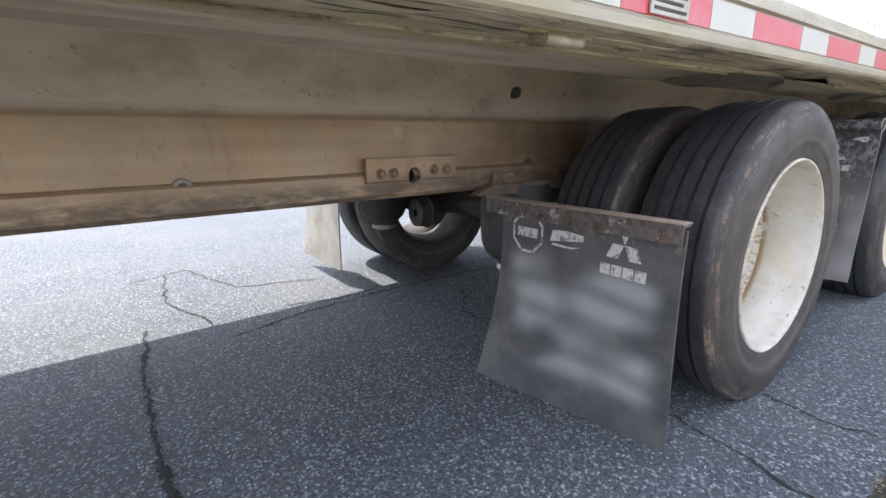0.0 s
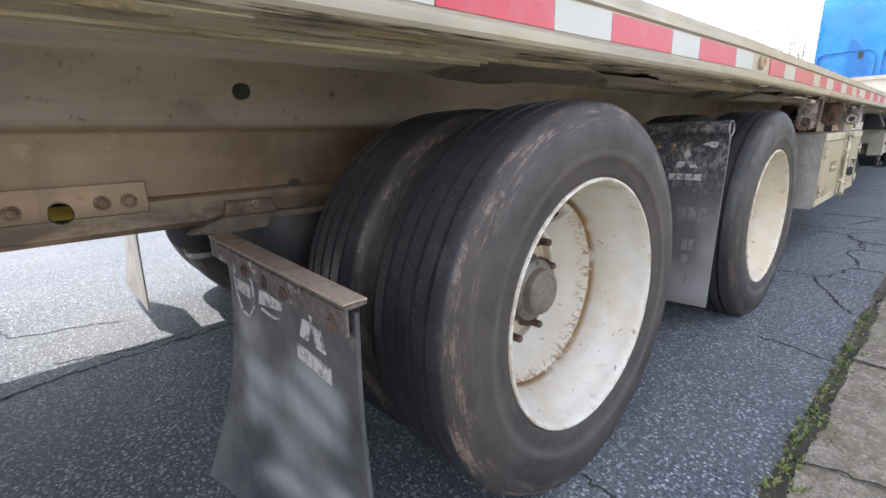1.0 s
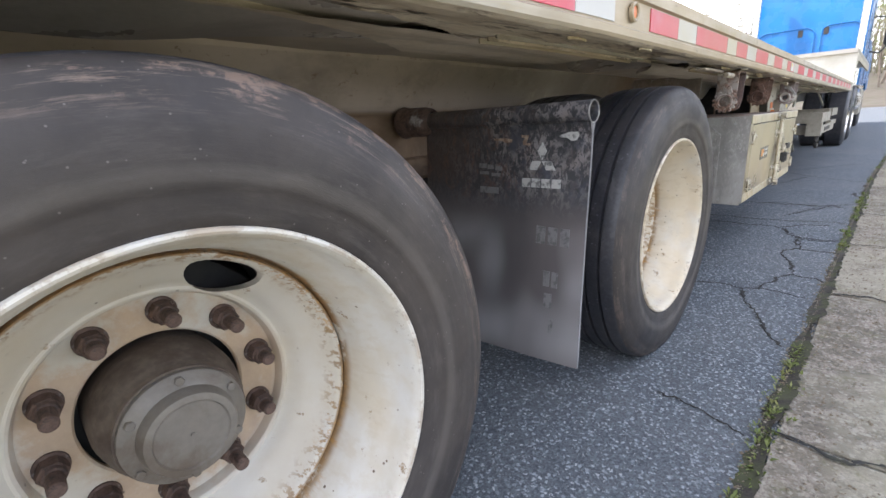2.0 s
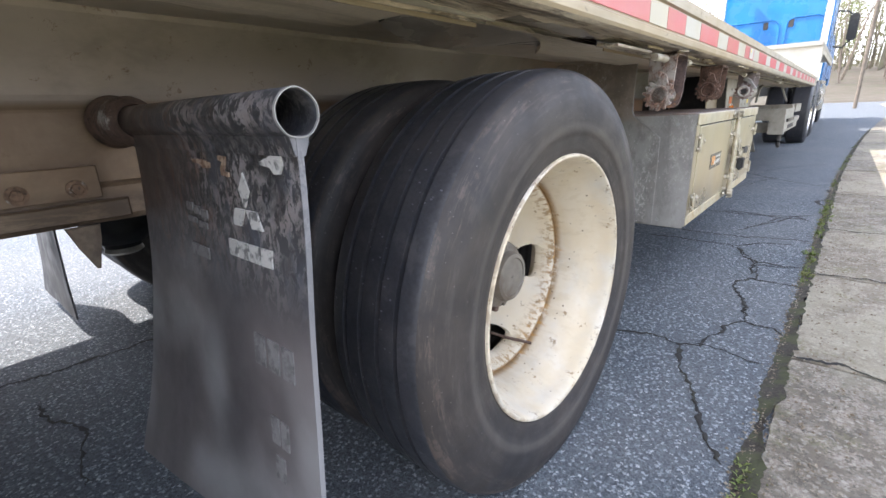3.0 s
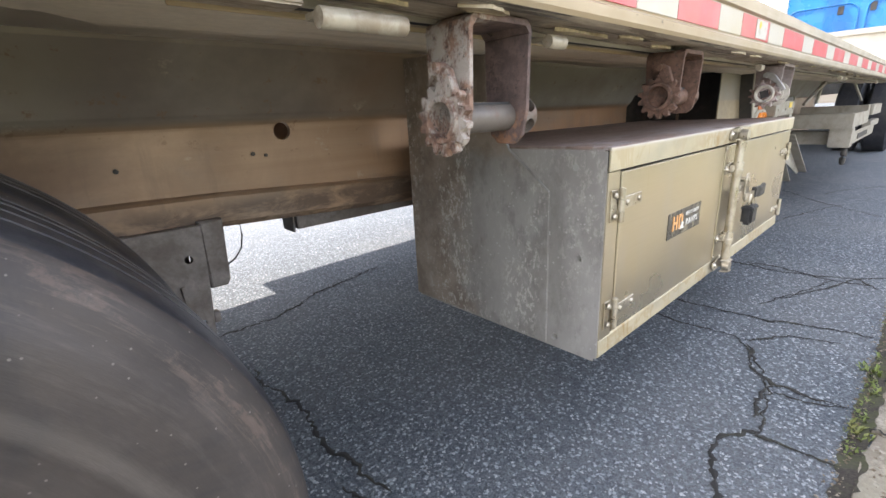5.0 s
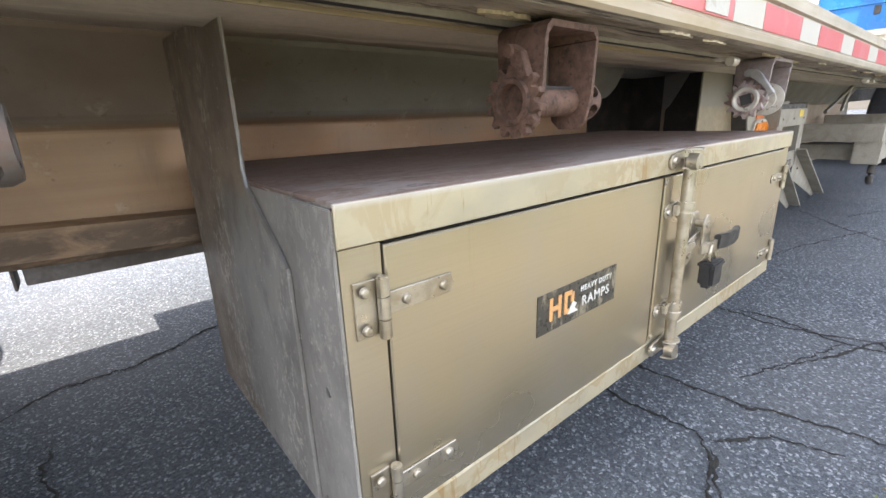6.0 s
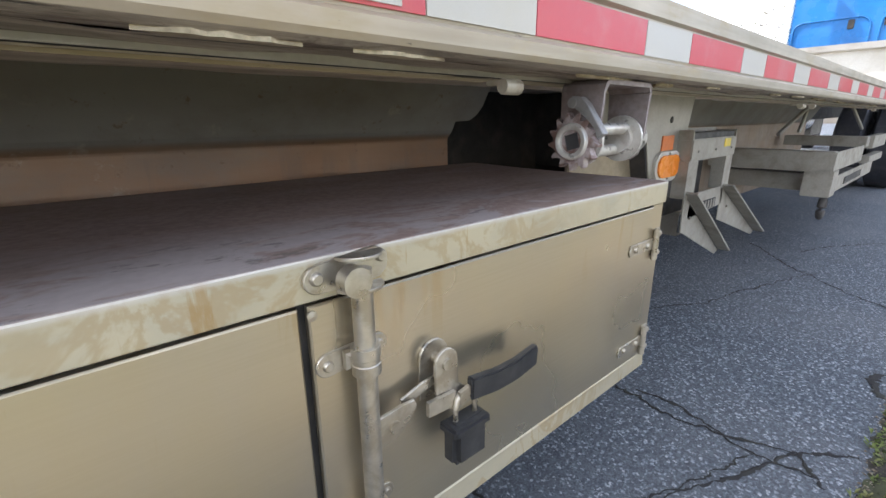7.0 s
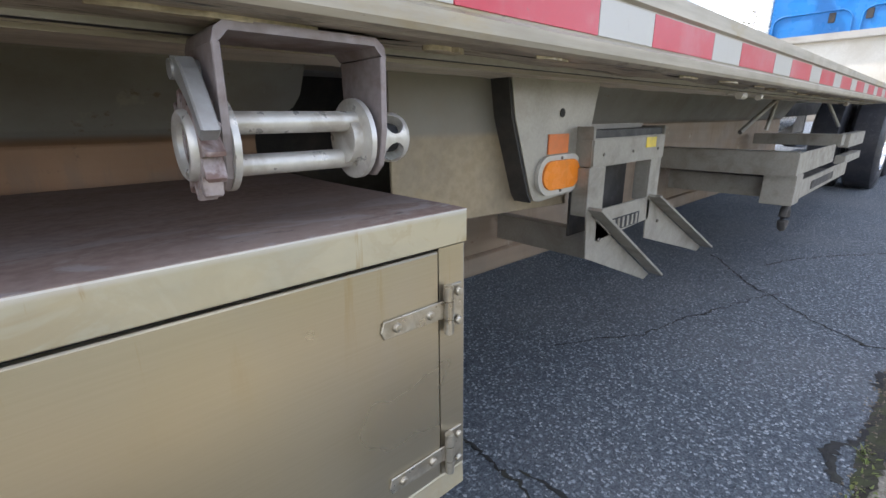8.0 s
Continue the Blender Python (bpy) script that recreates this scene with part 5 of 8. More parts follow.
for x in (1.035, 1.075, 1.215, 1.262):
    bolt(near_beam, x, BEAM_Y - 0.028, 0.708 + 0.004 * (x > 1.1), 0.010)
bm = bmesh.new()
lathe(bm, [(BEAM_Y + 0.004, 0.022), (BEAM_Y - 0.010, 0.022), (BEAM_Y - 0.012, 0.019), (BEAM_Y - 0.012, 0.012), (BEAM_Y - 0.003, 0.010)], (0.55, 0, 0.702), n=24, mats=[0, 0, 0, 0])
part("drain_plug", bm, HUB, near_beam, "round rusty drain plug")
for x, z, r in ((1.645, 0.712, 0.019), (0.2, 0.80, 0.006), (4.03, 0.90, 0.007), (3.93, 0.78, 0.005), (4.2, 0.79, 0.005), (4.23, 0.785, 0.004)):
    bm = bmesh.new()
    rod(bm, (x, BEAM_Y + 0.01, z), (x, BEAM_Y - (0.024 if z > 0.87 else 0.004), z), r, 18)
    part("plug", bm, DARK, near_beam)


bm = bmesh.new()
lathe(bm, [(BEAM_Y - 0.02, 0.020), (BEAM_Y - 0.066, 0.020), (BEAM_Y - 0.070, 0.016), (BEAM_Y - 0.070, 0.0005)], (1.515, 0, 0.945), n=20, mats=[0] * 3)
part("plug", bm, DARK, near_beam, smooth=True)


# ---- wheels ----
def tyre_mesh(floor_z, side):
    """255/70 R22.5 highway tyre with five ribs, flattened where it stands."""
    R = 0.461
    half = [(-0.098, 0.287), (-0.1135, 0.2945), (-0.1175, 0.307), (-0.1215, 0.325), (-0.1235, 0.334), (-0.125, 0.336), (-0.1275, 0.352), (-0.1285, 0.372), (-0.1275, 0.392),
            (-0.1245, 0.408), (-0.1225, 0.411), (-0.1195, 0.424), (-0.115, 0.437), (-0.1085, 0.4465), (-0.1005, 0.4525), (-0.094, R - 0.006), (-0.083, R - 0.0035)]
    tread = []
    for g in (-0.062, -0.021, 0.021, 0.062):
        crown = R - 3.0 * 0.0005 * (abs(g) / 0.06)
        tread += [(g - 0.0050, crown), (g - 0.0036, crown - 0.011), (g + 0.0036, crown - 0.011), (g + 0.0050, crown)]
    prof = half + tread + [(-a, r) for a, r in reversed(half)]
    mats = []
    for j in range(len(prof)):
        a, b = prof[j], prof[(j + 1) % len(prof)]
        mats.append(0 if min(a[1], b[1]) > 0.4515 or (abs(a[0]) < 0.09 and abs(b[0]) < 0.09 and a[1] > 0.4) else 1)
    bm = bmesh.new()
    lathe(bm, prof, n=120, closed=True, mats=mats)
    for v in bm.verts:
        if v.co.z < floor_z:
            v.co.z = floor_z
        if v.co.z < -0.30:
            push = max(0.0, 1 - abs(v.co.x) / 0.20) * ((-v.co.z - 0.30) / 0.15)
            v.co.y *= 1 + 0.035 * push
    bmesh.ops.recalc_face_normals(bm, faces=bm.faces)
    me = bpy.data.meshes.new("tyre")
    bm.to_mesh(me)
    bm.free()
    me.materials.append(TREAD)
    me.materials.append(side)
    me.shade_smooth()
    me.set_sharp_from_angle(angle=radians(50))
    return me


TYRES = {2.026: tyre_mesh(-0.4425, SIDEWALL), 3.503: tyre_mesh(-0.4265, SIDEWALL_B)}


def put(name, me, parent, at=(0, 0, 0), label=""):
    ob = new(name, me)
    ob.parent = parent
    ob.location = at
    return tagged(ob, label)


def rim_object(name, material, holes, first, deep=0.0):
    """Deep-dished steel disc wheel. Origin at the tyre's centre, outside towards -y."""
    bm = bmesh.new()

    def d(r):
        return deep * min(1.0, max(0.0, (0.236 - r) / 0.066))
    prof = [(-0.1150, 0.2950), (-0.1185, 0.2935), (-0.1195, 0.2905), (-0.1180, 0.2875), (-0.110, 0.2835), (-0.098, 0.281), (-0.080, 0.2795), (-0.066, 0.2755), (-0.045, 0.268), (-0.02, 0.259), (0.01, 0.2525),
            (0.030, 0.2500), (0.046, 0.2485), (0.050, 0.2470), (0.050, 0.2445), (0.036, 0.2440), (0.034, 0.2425), (0.036, 0.2395), (0.046, 0.2350), (0.066 + d(0.223), 0.2230), (0.082 + d(0.206), 0.2060), (0.096 + d(0.192), 0.1920), (0.104 + d(0.186), 0.1860), (0.107 + d(0.181), 0.1810), (0.106 + d(0.177), 0.1770), (0.108 + d(0.173), 0.1730),
            (0.116 + deep, 0.1700), (0.126 + deep, 0.1680), (0.128 + deep, 0.1650), (0.129 + deep, 0.112), (0.132 + deep, 0.109), (0.140 + deep, 0.109), (0.139 + deep, 0.170), (0.122 + d(0.192), 0.192), (0.075 + d(0.229), 0.229), (0.062, 0.252), (0.10, 0.256), (0.118, 0.262), (0.122, 0.268), (0.07, 0.266),
            (0.01, 0.267), (-0.04, 0.283), (-0.075, 0.291), (-0.10, 0.295)]
    lathe(bm, prof, n=96, closed=True, mats=[0] * len(prof))
    ob = part(name, bm, material, None)
    tools = []
    for i in range(holes):
        t = radians(first + 360.0 * i / holes)
        c, u, w = Vector((math.cos(t), 0, math.sin(t))), Vector((-math.sin(t), 0, math.cos(t))), Vector((0, 1, 0))
        bm = bmesh.new()
        lo, hi = [], []
        for k in range(26):
            a = 2 * math.pi * k / 26
            p = c * (0.2070 + (0.0285 if deep < 0.02 else 0.0215) * math.sin(a) + 0.003 * math.cos(2 * a)) + u * (0.053 if deep < 0.02 else 0.049) * math.cos(a)
            lo.append(bm.verts.new(p + w * 0.03))
            hi.append(bm.verts.new(p + w * 0.30))
        bm.faces.new(lo[::-1])
        bm.faces.new(hi)
        for k in range(26):
            bm.faces.new((lo[k], lo[(k + 1) % 26], hi[(k + 1) % 26], hi[k]))
        tools.append(cutter(bm))
    cut(ob, tools)
    ob.data.shade_smooth()
    ob.data.set_sharp_from_angle(angle=radians(35))
    return ob


def nut_mesh(length):
    bm = bmesh.new()
    lathe(bm, [(0.0, 0.0205), (-0.004, 0.0205), (-0.005, 0.017), (-0.006, 0.0165)], n=20, mats=[0, 0, 0])
    prism(bm, hexagon(0, 0, 0.0178), 'y', -0.026, 0.0, 0.0015)
    lathe(bm, [(-0.026, 0.015), (-0.031, 0.013), (-0.032, 0.0105), (-length, 0.0105), (-length - 0.003, 0.008), (-length - 0.003, 0.0005)], n=16, mats=[0] * 5)
    bmesh.ops.recalc_face_normals(bm, faces=bm.faces)
    me = bpy.data.meshes.new("wheel_nut")
    bm.to_mesh(me)
    bm.free()
    me.materials.append(NUT)
    return me


NUT_LONG, NUT_SHORT = nut_mesh(0.062), nut_mesh(0.050)


def outer_wheel(x, z, material, holes, first, turn, label, deep=0.0):
    w = rim_object("wheel", material, holes, first, deep)
    w.parent = trailer
    w.location = (x, 1.004, z)
    tagged(w, label)
    put("tyre", TYRES[x], w, label="dusty black radial tyre with worn ribs")
    # hub barrel and oil cap
    bm = bmesh.new()
    lathe(bm, [(0.21, 0.099), (0.120, 0.099), (0.112, 0.0975), (0.086, 0.093), (0.078, 0.088), (0.066, 0.084), (0.054, 0.083), (0.054, 0.0005)], n=48, mats=[0] * 7)
    part("hub", bm, HUBSIDE, w, "grimy brown wheel hub", smooth=True)
    bm = bmesh.new()
    lathe(bm, [(0.056, 0.080), (0.046, 0.080), (0.043, 0.077), (0.036, 0.062), (0.025, 0.060), (0.018, 0.057), (0.0165, 0.051), (0.0165, 0.048), (0.0195, 0.046), (0.0195, 0.003), (0.0175, 0.0025), (0.0175, 0.0004)], n=48, mats=[0] * 11)
    part("hub_cap", bm, HUB, w, "dull grey hub cap", smooth=True)
    for i in range(6):
        t = radians(turn + 18 + 60 * i)
        bm = bmesh.new()
        cx, cz = 0.071 * math.cos(t), 0.071 * math.sin(t)
        prism(bm, hexagon(cx, cz, 0.0065), 'y', 0.036, 0.047, 0.001)
        part("cap_screw", bm, HUB, w)
    for i in range(10):
        t = radians(turn + 36 * i)
        put("wheel_nut", NUT_LONG if i % 3 else NUT_SHORT, w, (0.1430 * math.cos(t), 0.128 + deep, 0.1430 * math.sin(t)))
    # drum behind the hand holes
    bm = bmesh.new()
    lathe(bm, [(0.200, 0.215), (0.36, 0.215), (0.36, 0.02)], n=36, mats=[0, 0])
    lathe(bm, [(0.197, 0.02), (0.197, 0.215)], n=36, mats=[0])
    part("brake_drum", bm, DARKER, w)
    return w


WHEEL_Z = {2.026: 0.4375, 3.503: 0.4395}
wheel_1 = outer_wheel(2.026, WHEEL_Z[2.026], RIM_A, 2, 63, 10, "white painted steel disc wheel with two hand holes", 0.010)
wheel_2 = outer_wheel(3.503, WHEEL_Z[3.503], RIM_B, 5, -8, 7.5, "white painted steel disc wheel, rust-stained, with five hand holes", 0.042)

bm = bmesh.new()
lathe(bm, [(-0.118, 0.298), (-0.10, 0.283), (-0.05, 0.268), (0.06, 0.25), (0.10, 0.28), (0.118, 0.298), (0.11, 0.298), (0.05, 0.262), (-0.05, 0.280), (-0.11, 0.2975)], n=64, closed=True, mats=[0] * 10)
inner_rim = part("wheel", bm, DARK, trailer, "inner dual wheel", smooth=True)
inner_rim.location = (2.026, 1.304, WHEEL_Z[2.026])
put("tyre", TYRES[2.026], inner_rim, label="dusty black radial tyre with worn ribs")
for x, y in ((3.503, 1.304), (2.026, 2.87), (2.026, 3.17), (3.503, 2.87), (3.503, 3.17)):
    r2 = put("wheel", inner_rim.data, trailer, (x, y, WHEEL_Z[x]), "inner dual wheel" if y < 3.1 else "far-side steel wheel")
    put("tyre", TYRES[x], r2, label="dusty black radial tyre with worn ribs")

# valve stem and dust in wheel two
bm = bmesh.new()
sweep(bm, [(0.045, 0.135, -0.198), (0.060, 0.075, -0.206), (0.082, 0.040, -0.214), (0.098, 0.020, -0.222)], 0.0042, 8)
part("valve_stem", bm, NUT, wheel_2)

# axles and suspension
for x in (2.026, 3.503):
    z = WHEEL_Z[x]
    bm = bmesh.new()
    rod(bm, (x, 1.36, z), (x, 2.98, z), 0.064, 24)
    part("axle", bm, DARK, trailer, "grimy round trailer axle")
    for y, s in ((1.62, 1), (2.70, -1)):
        bm = bmesh.new()
        prism(bm, [(x - 0.36, z + 0.02), (x - 0.2, z - 0.05), (x + 0.1, z - 0.09), (x + 0.42, z + 0.03), (x + 0.44, z + 0.10), (x + 0.36, z + 0.12), (x + 0.05, z + 0.08), (x - 0.34, z + 0.09)], 'y', y - 0.05, y + 0.05, 0.008)
        part("trailing_arm", bm, DARK, trailer, "grimy trailing arm")
        outline = [(x + 0.28, 0.655), (x + 0.545, 0.655), (x + 0.540, z + 0.09), (x + 0.532, z - 0.038), (x + 0.520, z - 0.044), (x + 0.385, z - 0.046), (x + 0.28, z + 0.07)]
        bm = bmesh.new()
        prism(bm, outline, 'y', y - 0.085, y - 0.073, 0.002)
        prism(bm, outline, 'y', y + 0.073, y + 0.085, 0.002)
        box(bm, x + 0.400, x + 0.412, y - 0.073, y + 0.073, z + 0.13, 0.655)
        box(bm, x + 0.300, x + 0.540, y - 0.073, y + 0.073, 0.635, 0.653)
        hanger = part("hanger_bracket", bm, HANGER, trailer, "dusty welded steel suspension hanger")
        holes = []
        for hx, hz, hr in ((x + 0.506, z + 0.127, 0.0085), (x + 0.506, z - 0.022, 0.0080)):
            bm = bmesh.new()
            lathe(bm, [(y - 0.2, 0.0002), (y - 0.2, hr), (y + 0.2, hr), (y + 0.2, 0.0002)], (hx, 0, hz), n=14, mats=[0, 0, 0])
            holes.append(cutter(bm))
        cut(hanger, holes)
        bm = bmesh.new()
        prism(bm, [(x + 0.543, 0.660), (x + 0.592, 0.660), (x + 0.586, z + 0.080), (x + 0.578, z + 0.068), (x + 0.543, z + 0.068)], 'y', y - 0.080, y + 0.080, 0.004)
        part("end_block", bm, HANGER, hanger)
        bm = bmesh.new()
        box(bm, x + 0.534, x + 0.550, y - 0.078, y - 0.058, z - 0.015, z + 0.012, 0.003)
        part("stop_lug", bm, HANGER, hanger)
        bm = bmesh.new()
        lathe(bm, [(y - 0.085, 0.052), (y - 0.094, 0.052), (y - 0.098, 0.048), (y - 0.098, 0.019), (y - 0.101, 0.017), (y - 0.122, 0.017), (y - 0.124, 0.014), (y - 0.124, 0.0005)], (x + 0.426, 0, z + 0.046), n=28, mats=[0] * 7)
        part("pivot_bolt", bm, HANGER, hanger, "pivot bolt with a large eccentric washer")
        bm = bmesh.new()
        box(bm, x + 0.482, x + 0.490, y - 0.094, y - 0.085, z + 0.036, z + 0.092, 0.002)
        part("weld_bar", bm, HANGER, hanger)
        bm = bmesh.new()
        lathe(bm, [(0.64, 0.118), (0.61, 0.128), (0.56, 0.134), (0.47, 0.134), (0.42, 0.130), (0.385, 0.116), (0.362, 0.092), (0.352, 0.070), (0.335, 0.066)], (x - 0.40, y, 0), axis='z', n=32, mats=[0] * 8)
        part("air_spring", bm, DARKER, trailer, "black rubber air spring", smooth=True)
        bm = bmesh.new()
        lathe(bm, [(x - 0.30, 0.02), (x - 0.30, 0.075), (x - 0.24, 0.082), (x - 0.235, 0.09), (x - 0.225, 0.09), (x - 0.22, 0.082), (x - 0.16, 0.075), (x - 0.15, 0.02)], (0, y + s * 0.19, z - 0.03), axis='x', n=24, mats=[0] * 7)
        part("brake_chamber", bm, DARK, trailer, "brake chamber", smooth=True)
        bm = bmesh.new()
        lathe(bm, [(0.337, 0.02), (0.334, 0.066), (0.318, 0.072), (0.306, 0.054), (0.304, 0.01)], (x - 0.40, y, 0), axis='z', n=24, mats=[0] * 4)
        part("spring_seat", bm, ALLOY, trailer, smooth=True)
    for a, z0 in ((x - 0.56, 0.70), (x + 0.40, 0.68)):
        bm = bmesh.new()
        box(bm, a, a + 0.06, BEAM_Y + 0.02, BEAM_FAR - 0.02, z0, 0.86, 0.004)
        part("frame_cross_tube", bm, DARK, trailer)


# ---- mud flaps ----
def flap_sheet(name, x_top, z_top, z_bot, y0, y1, lean, curl, material, label):
    """A rubber sheet with a slight curl. lean: how far its foot swings back."""
    bm = bmesh.new()
    ny, nz = 14, 22
    grid = []
    for j in range(nz + 1):
        v = j / nz
        row = []
        for i in range(ny + 1):
            u = i / ny
            y = y0 + (y1 - y0) * u
            x = x_top - lean * v ** 1.3 - curl * u * v * v + 0.010 * math.sin(v * 3.1) * (u - 0.5) + 0.004 * noise.noise(Vector((u * 3, v * 3, x_top)))
            row.append(Vector((x, y, z_top + (z_bot - z_top) * v)))
        grid.append(row)
    lo = [[bm.verts.new(p) for p in row] for row in grid]
    hi = [[bm.verts.new(p + Vector((0.007, 0, 0))) for p in row] for row in grid]
    for j in range(nz):
        for i in range(ny):
            bm.faces.new((lo[j][i], lo[j][i + 1], lo[j + 1][i + 1], lo[j + 1][i]))
            bm.faces.new((hi[j][i], hi[j + 1][i], hi[j + 1][i + 1], hi[j][i + 1]))
    for j in range(nz):
        for i in (0, ny):
            bm.faces.new((lo[j][i], lo[j + 1][i], hi[j + 1][i], hi[j][i]))
    for i in range(ny):
        for j in (0, nz):
            bm.faces.new((lo[j][i], lo[j][i + 1], hi[j][i + 1], hi[j][i]))
    ob = part(name, bm, material, trailer, label, smooth=True)

    def surface(y, z):
        v = max(0.0, (z - z_top) / (z_bot - z_top))
        u = (y - y0) / (y1 - y0)
        return x_top - lean * v ** 1.3 - curl * u * v * v + 0.010 * math.sin(v * 3.1) * (u - 0.5) + 0.004 * noise.noise(Vector((u * 3, v * 3, x_top)))
    return ob, surface


def emblem(flap, surface, outline, material=None, name="printed_mark"):
    """A flat printed shape that follows the rubber. Outline in (y, z), y towards the beam."""
    bm = bmesh.new()
    f = [bm.verts.new((surface(y, z) - 0.0022, y, z)) for y, z in outline]
    b = [bm.verts.new((surface(y, z) + 0.0005, y, z)) for y, z in outline]
    bm.faces.new(f)
    for i in range(len(f)):
        k = (i + 1) % len(f)
        bm.faces.new((f[i], f[k], b[k], b[i]))
    return part(name, bm, material or WHITE, flap)


def diamond(cy, cz, w, h, turn):
    p = [(0, h), (w, 0), (0, -h), (-w, 0)]
    c, s = math.cos(turn), math.sin(turn)
    return [(cy + a * c - b * s, cz + a * s + b * c) for a, b in p]


def maker_mark(flap, surface, cy, cz, k, tall=1.0, wide=1.0):
    """Three lozenges over a row of four plain blocks."""
    for t in (0, 2.094, -2.094):
        d = 0.021 * k
        emblem(flap, surface, [(y, cz + (z - cz) * tall) for y, z in diamond(cy - d * math.sin(t) * 1.0, cz + d * math.cos(t), 0.0115 * k, 0.0200 * k, t)])
    for i in range(4):
        y = cy + (0.030 - i * 0.020) * k * wide
        emblem(flap, surface, [(y + 0.0085 * k * wide, cz - 0.060 * k), (y - 0.0085 * k * wide, cz - 0.060 * k), (y - 0.0085 * k * wide, cz - 0.040 * k), (y + 0.0085 * k * wide, cz - 0.040 * k)])


flap_1, surf_1 = flap_sheet("mud_flap", 1.412, 0.600, 0.047, 0.887, 1.462, -0.012, 0.12, FLAP_A, "black rubber mud flap with faded white marks, hanging from a steel bar")
maker_mark(flap_1, surf_1, 1.030, 0.543, 1.36, 1.3, 1.2)
oct_o, oct_i = hexagon(1.350, 0.526, 0.066, 0.39, 8), hexagon(1.350, 0.526, 0.059, 0.39, 8)
for i in range(8):
    j = (i + 1) % 8
    emblem(flap_1, surf_1, [oct_o[i], oct_o[j], oct_i[j], oct_i[i]])
emblem(flap_1, surf_1, [(1.390, 0.512), (1.310, 0.512), (1.310, 0.540), (1.390, 0.540)])
emblem(flap_1, surf_1, [(1.262, 0.515), (1.150, 0.530), (1.150, 0.545), (1.20, 0.551), (1.252, 0.548)])
emblem(flap_1, surf_1, [(1.255, 0.505), (1.19, 0.502), (1.16, 0.512), (1.19, 0.508), (1.25, 0.511)])
bm = bmesh.new()
prism(bm, [(1.400, 0.568), (1.404, 0.568), (1.405, 0.607), (1.434, 0.609), (1.434, 0.614), (1.400, 0.613)], 'y', 0.890, 1.53)
flap_bar = part("flap_bar", bm, CLAMP, trailer, "rusty steel angle bar that holds the flap")
bm = bmesh.new()
prism(bm, [(1.397, 0.889), (1.435, 0.889), (1.446, 1.53), (1.397, 1.53)], 'z', 0.6142, 0.6175, 0.001)
part("bar_top", bm, BARTOP, flap_bar, "flat top worn to pale rust brown")
bm = bmesh.new()
box(bm, 1.3965, 1.400, 0.892, 1.46, 0.596, 0.608, 0.001)
part("clamp_strip", bm, CLAMP, flap_bar, "rust-stained clamp strip")
for y in (0.93, 1.10, 1.19, 1.30):
    bolt(flap_bar, 1.3995, y, 0.578, 0.009, 0.006, NUT, axis='x')
# arm from the beam to the bar
bm = bmesh.new()
prism(bm, [(1.36, 0.622), (1.40, 0.640), (1.44, 0.655), (1.80, 0.650), (1.82, 0.622), (1.44, 0.615)], 'y', BEAM_Y - 0.055, BEAM_Y - 0.014, 0.004)
prism(bm, [(1.445, 0.645), (1.455, 0.690), (1.565, 0.688), (1.58, 0.645)], 'y', BEAM_Y - 0.040, BEAM_Y - 0.020, 0.004)
part("flap_arm", bm, ARM, trailer, "bolted arm under the main beam")
for x in (1.478, 1.522):
    bolt(near_beam, x, BEAM_Y - 0.040, 0.672, 0.010)

FLX = 2.905
flap_2, surf_2 = flap_sheet("mud_flap", FLX, 0.806, 0.188, 0.905, 1.455, 0.040, 0.07, FLAP_B, "scuffed black rubber mud flap on a round pipe, marks worn away")
maker_mark(flap_2, surf_2, 1.035, 0.716, 1.12, 1.0, 1.3)
emblem(flap_2, surf_2, [(0.990, 0.777), (0.988, 0.773), (0.966, 0.771), (0.957, 0.764), (0.944, 0.765), (0.937, 0.775), (0.940, 0.785), (0.956, 0.788), (0.967, 0.783)], WHITE, "paper_scrap")
for outline, m in (([(1.187, 0.773), (1.186, 0.769), (1.160, 0.767), (1.150, 0.762), (1.128, 0.763), (1.127, 0.770), (1.152, 0.774)], PEELED),
                   ([(1.098, 0.781), (1.097, 0.775), (1.086, 0.773), (1.093, 0.764), (1.092, 0.756), (1.072, 0.754), (1.071, 0.760), (1.084, 0.761), (1.078, 0.771), (1.076, 0.780)], PEELED)):
    emblem(flap_2, surf_2, outline, m, "paint_scrap")
for y0, y1, z0, z1 in ((1.215, 1.240, 0.694, 0.706), (1.188, 1.210, 0.691, 0.703), (1.160, 1.182, 0.688, 0.700), (1.205, 1.238, 0.676, 0.684), (1.165, 1.195, 0.672, 0.681)):
    emblem(flap_2, surf_2, [(y1, z0), (y0, z0), (y0, z1), (y1, z1)], FAINT)
for y0, y1, z0, z1 in ((1.17, 1.235, 0.625, 0.642), (0.946, 0.971, 0.505, 0.550), (0.980, 1.005, 0.505, 0.550), (1.014, 1.040, 0.505, 0.550), (0.972, 0.989, 0.393, 0.434), (0.995, 1.013, 0.393, 0.434), (0.986, 1.008, 0.336, 0.374), (0.978, 0.989, 0.268, 0.306)):
    emblem(flap_2, surf_2, [(y1, z0), (y0, z0), (y0, z1), (y1, z1)], FAINT)
bm = bmesh.new()
lathe(bm, [(0.906, 0.0238), (0.906, 0.0258), (1.50, 0.0262), (1.50, 0.022), (1.1, 0.0238)], (FLX + 0.005, 0, 0.829), n=32, closed=True, mats=[0] * 5)
flap_pipe = part("flap_pipe", bm, FLAP_B, trailer, "round steel pipe with an open end", smooth=True)
bm = bmesh.new()
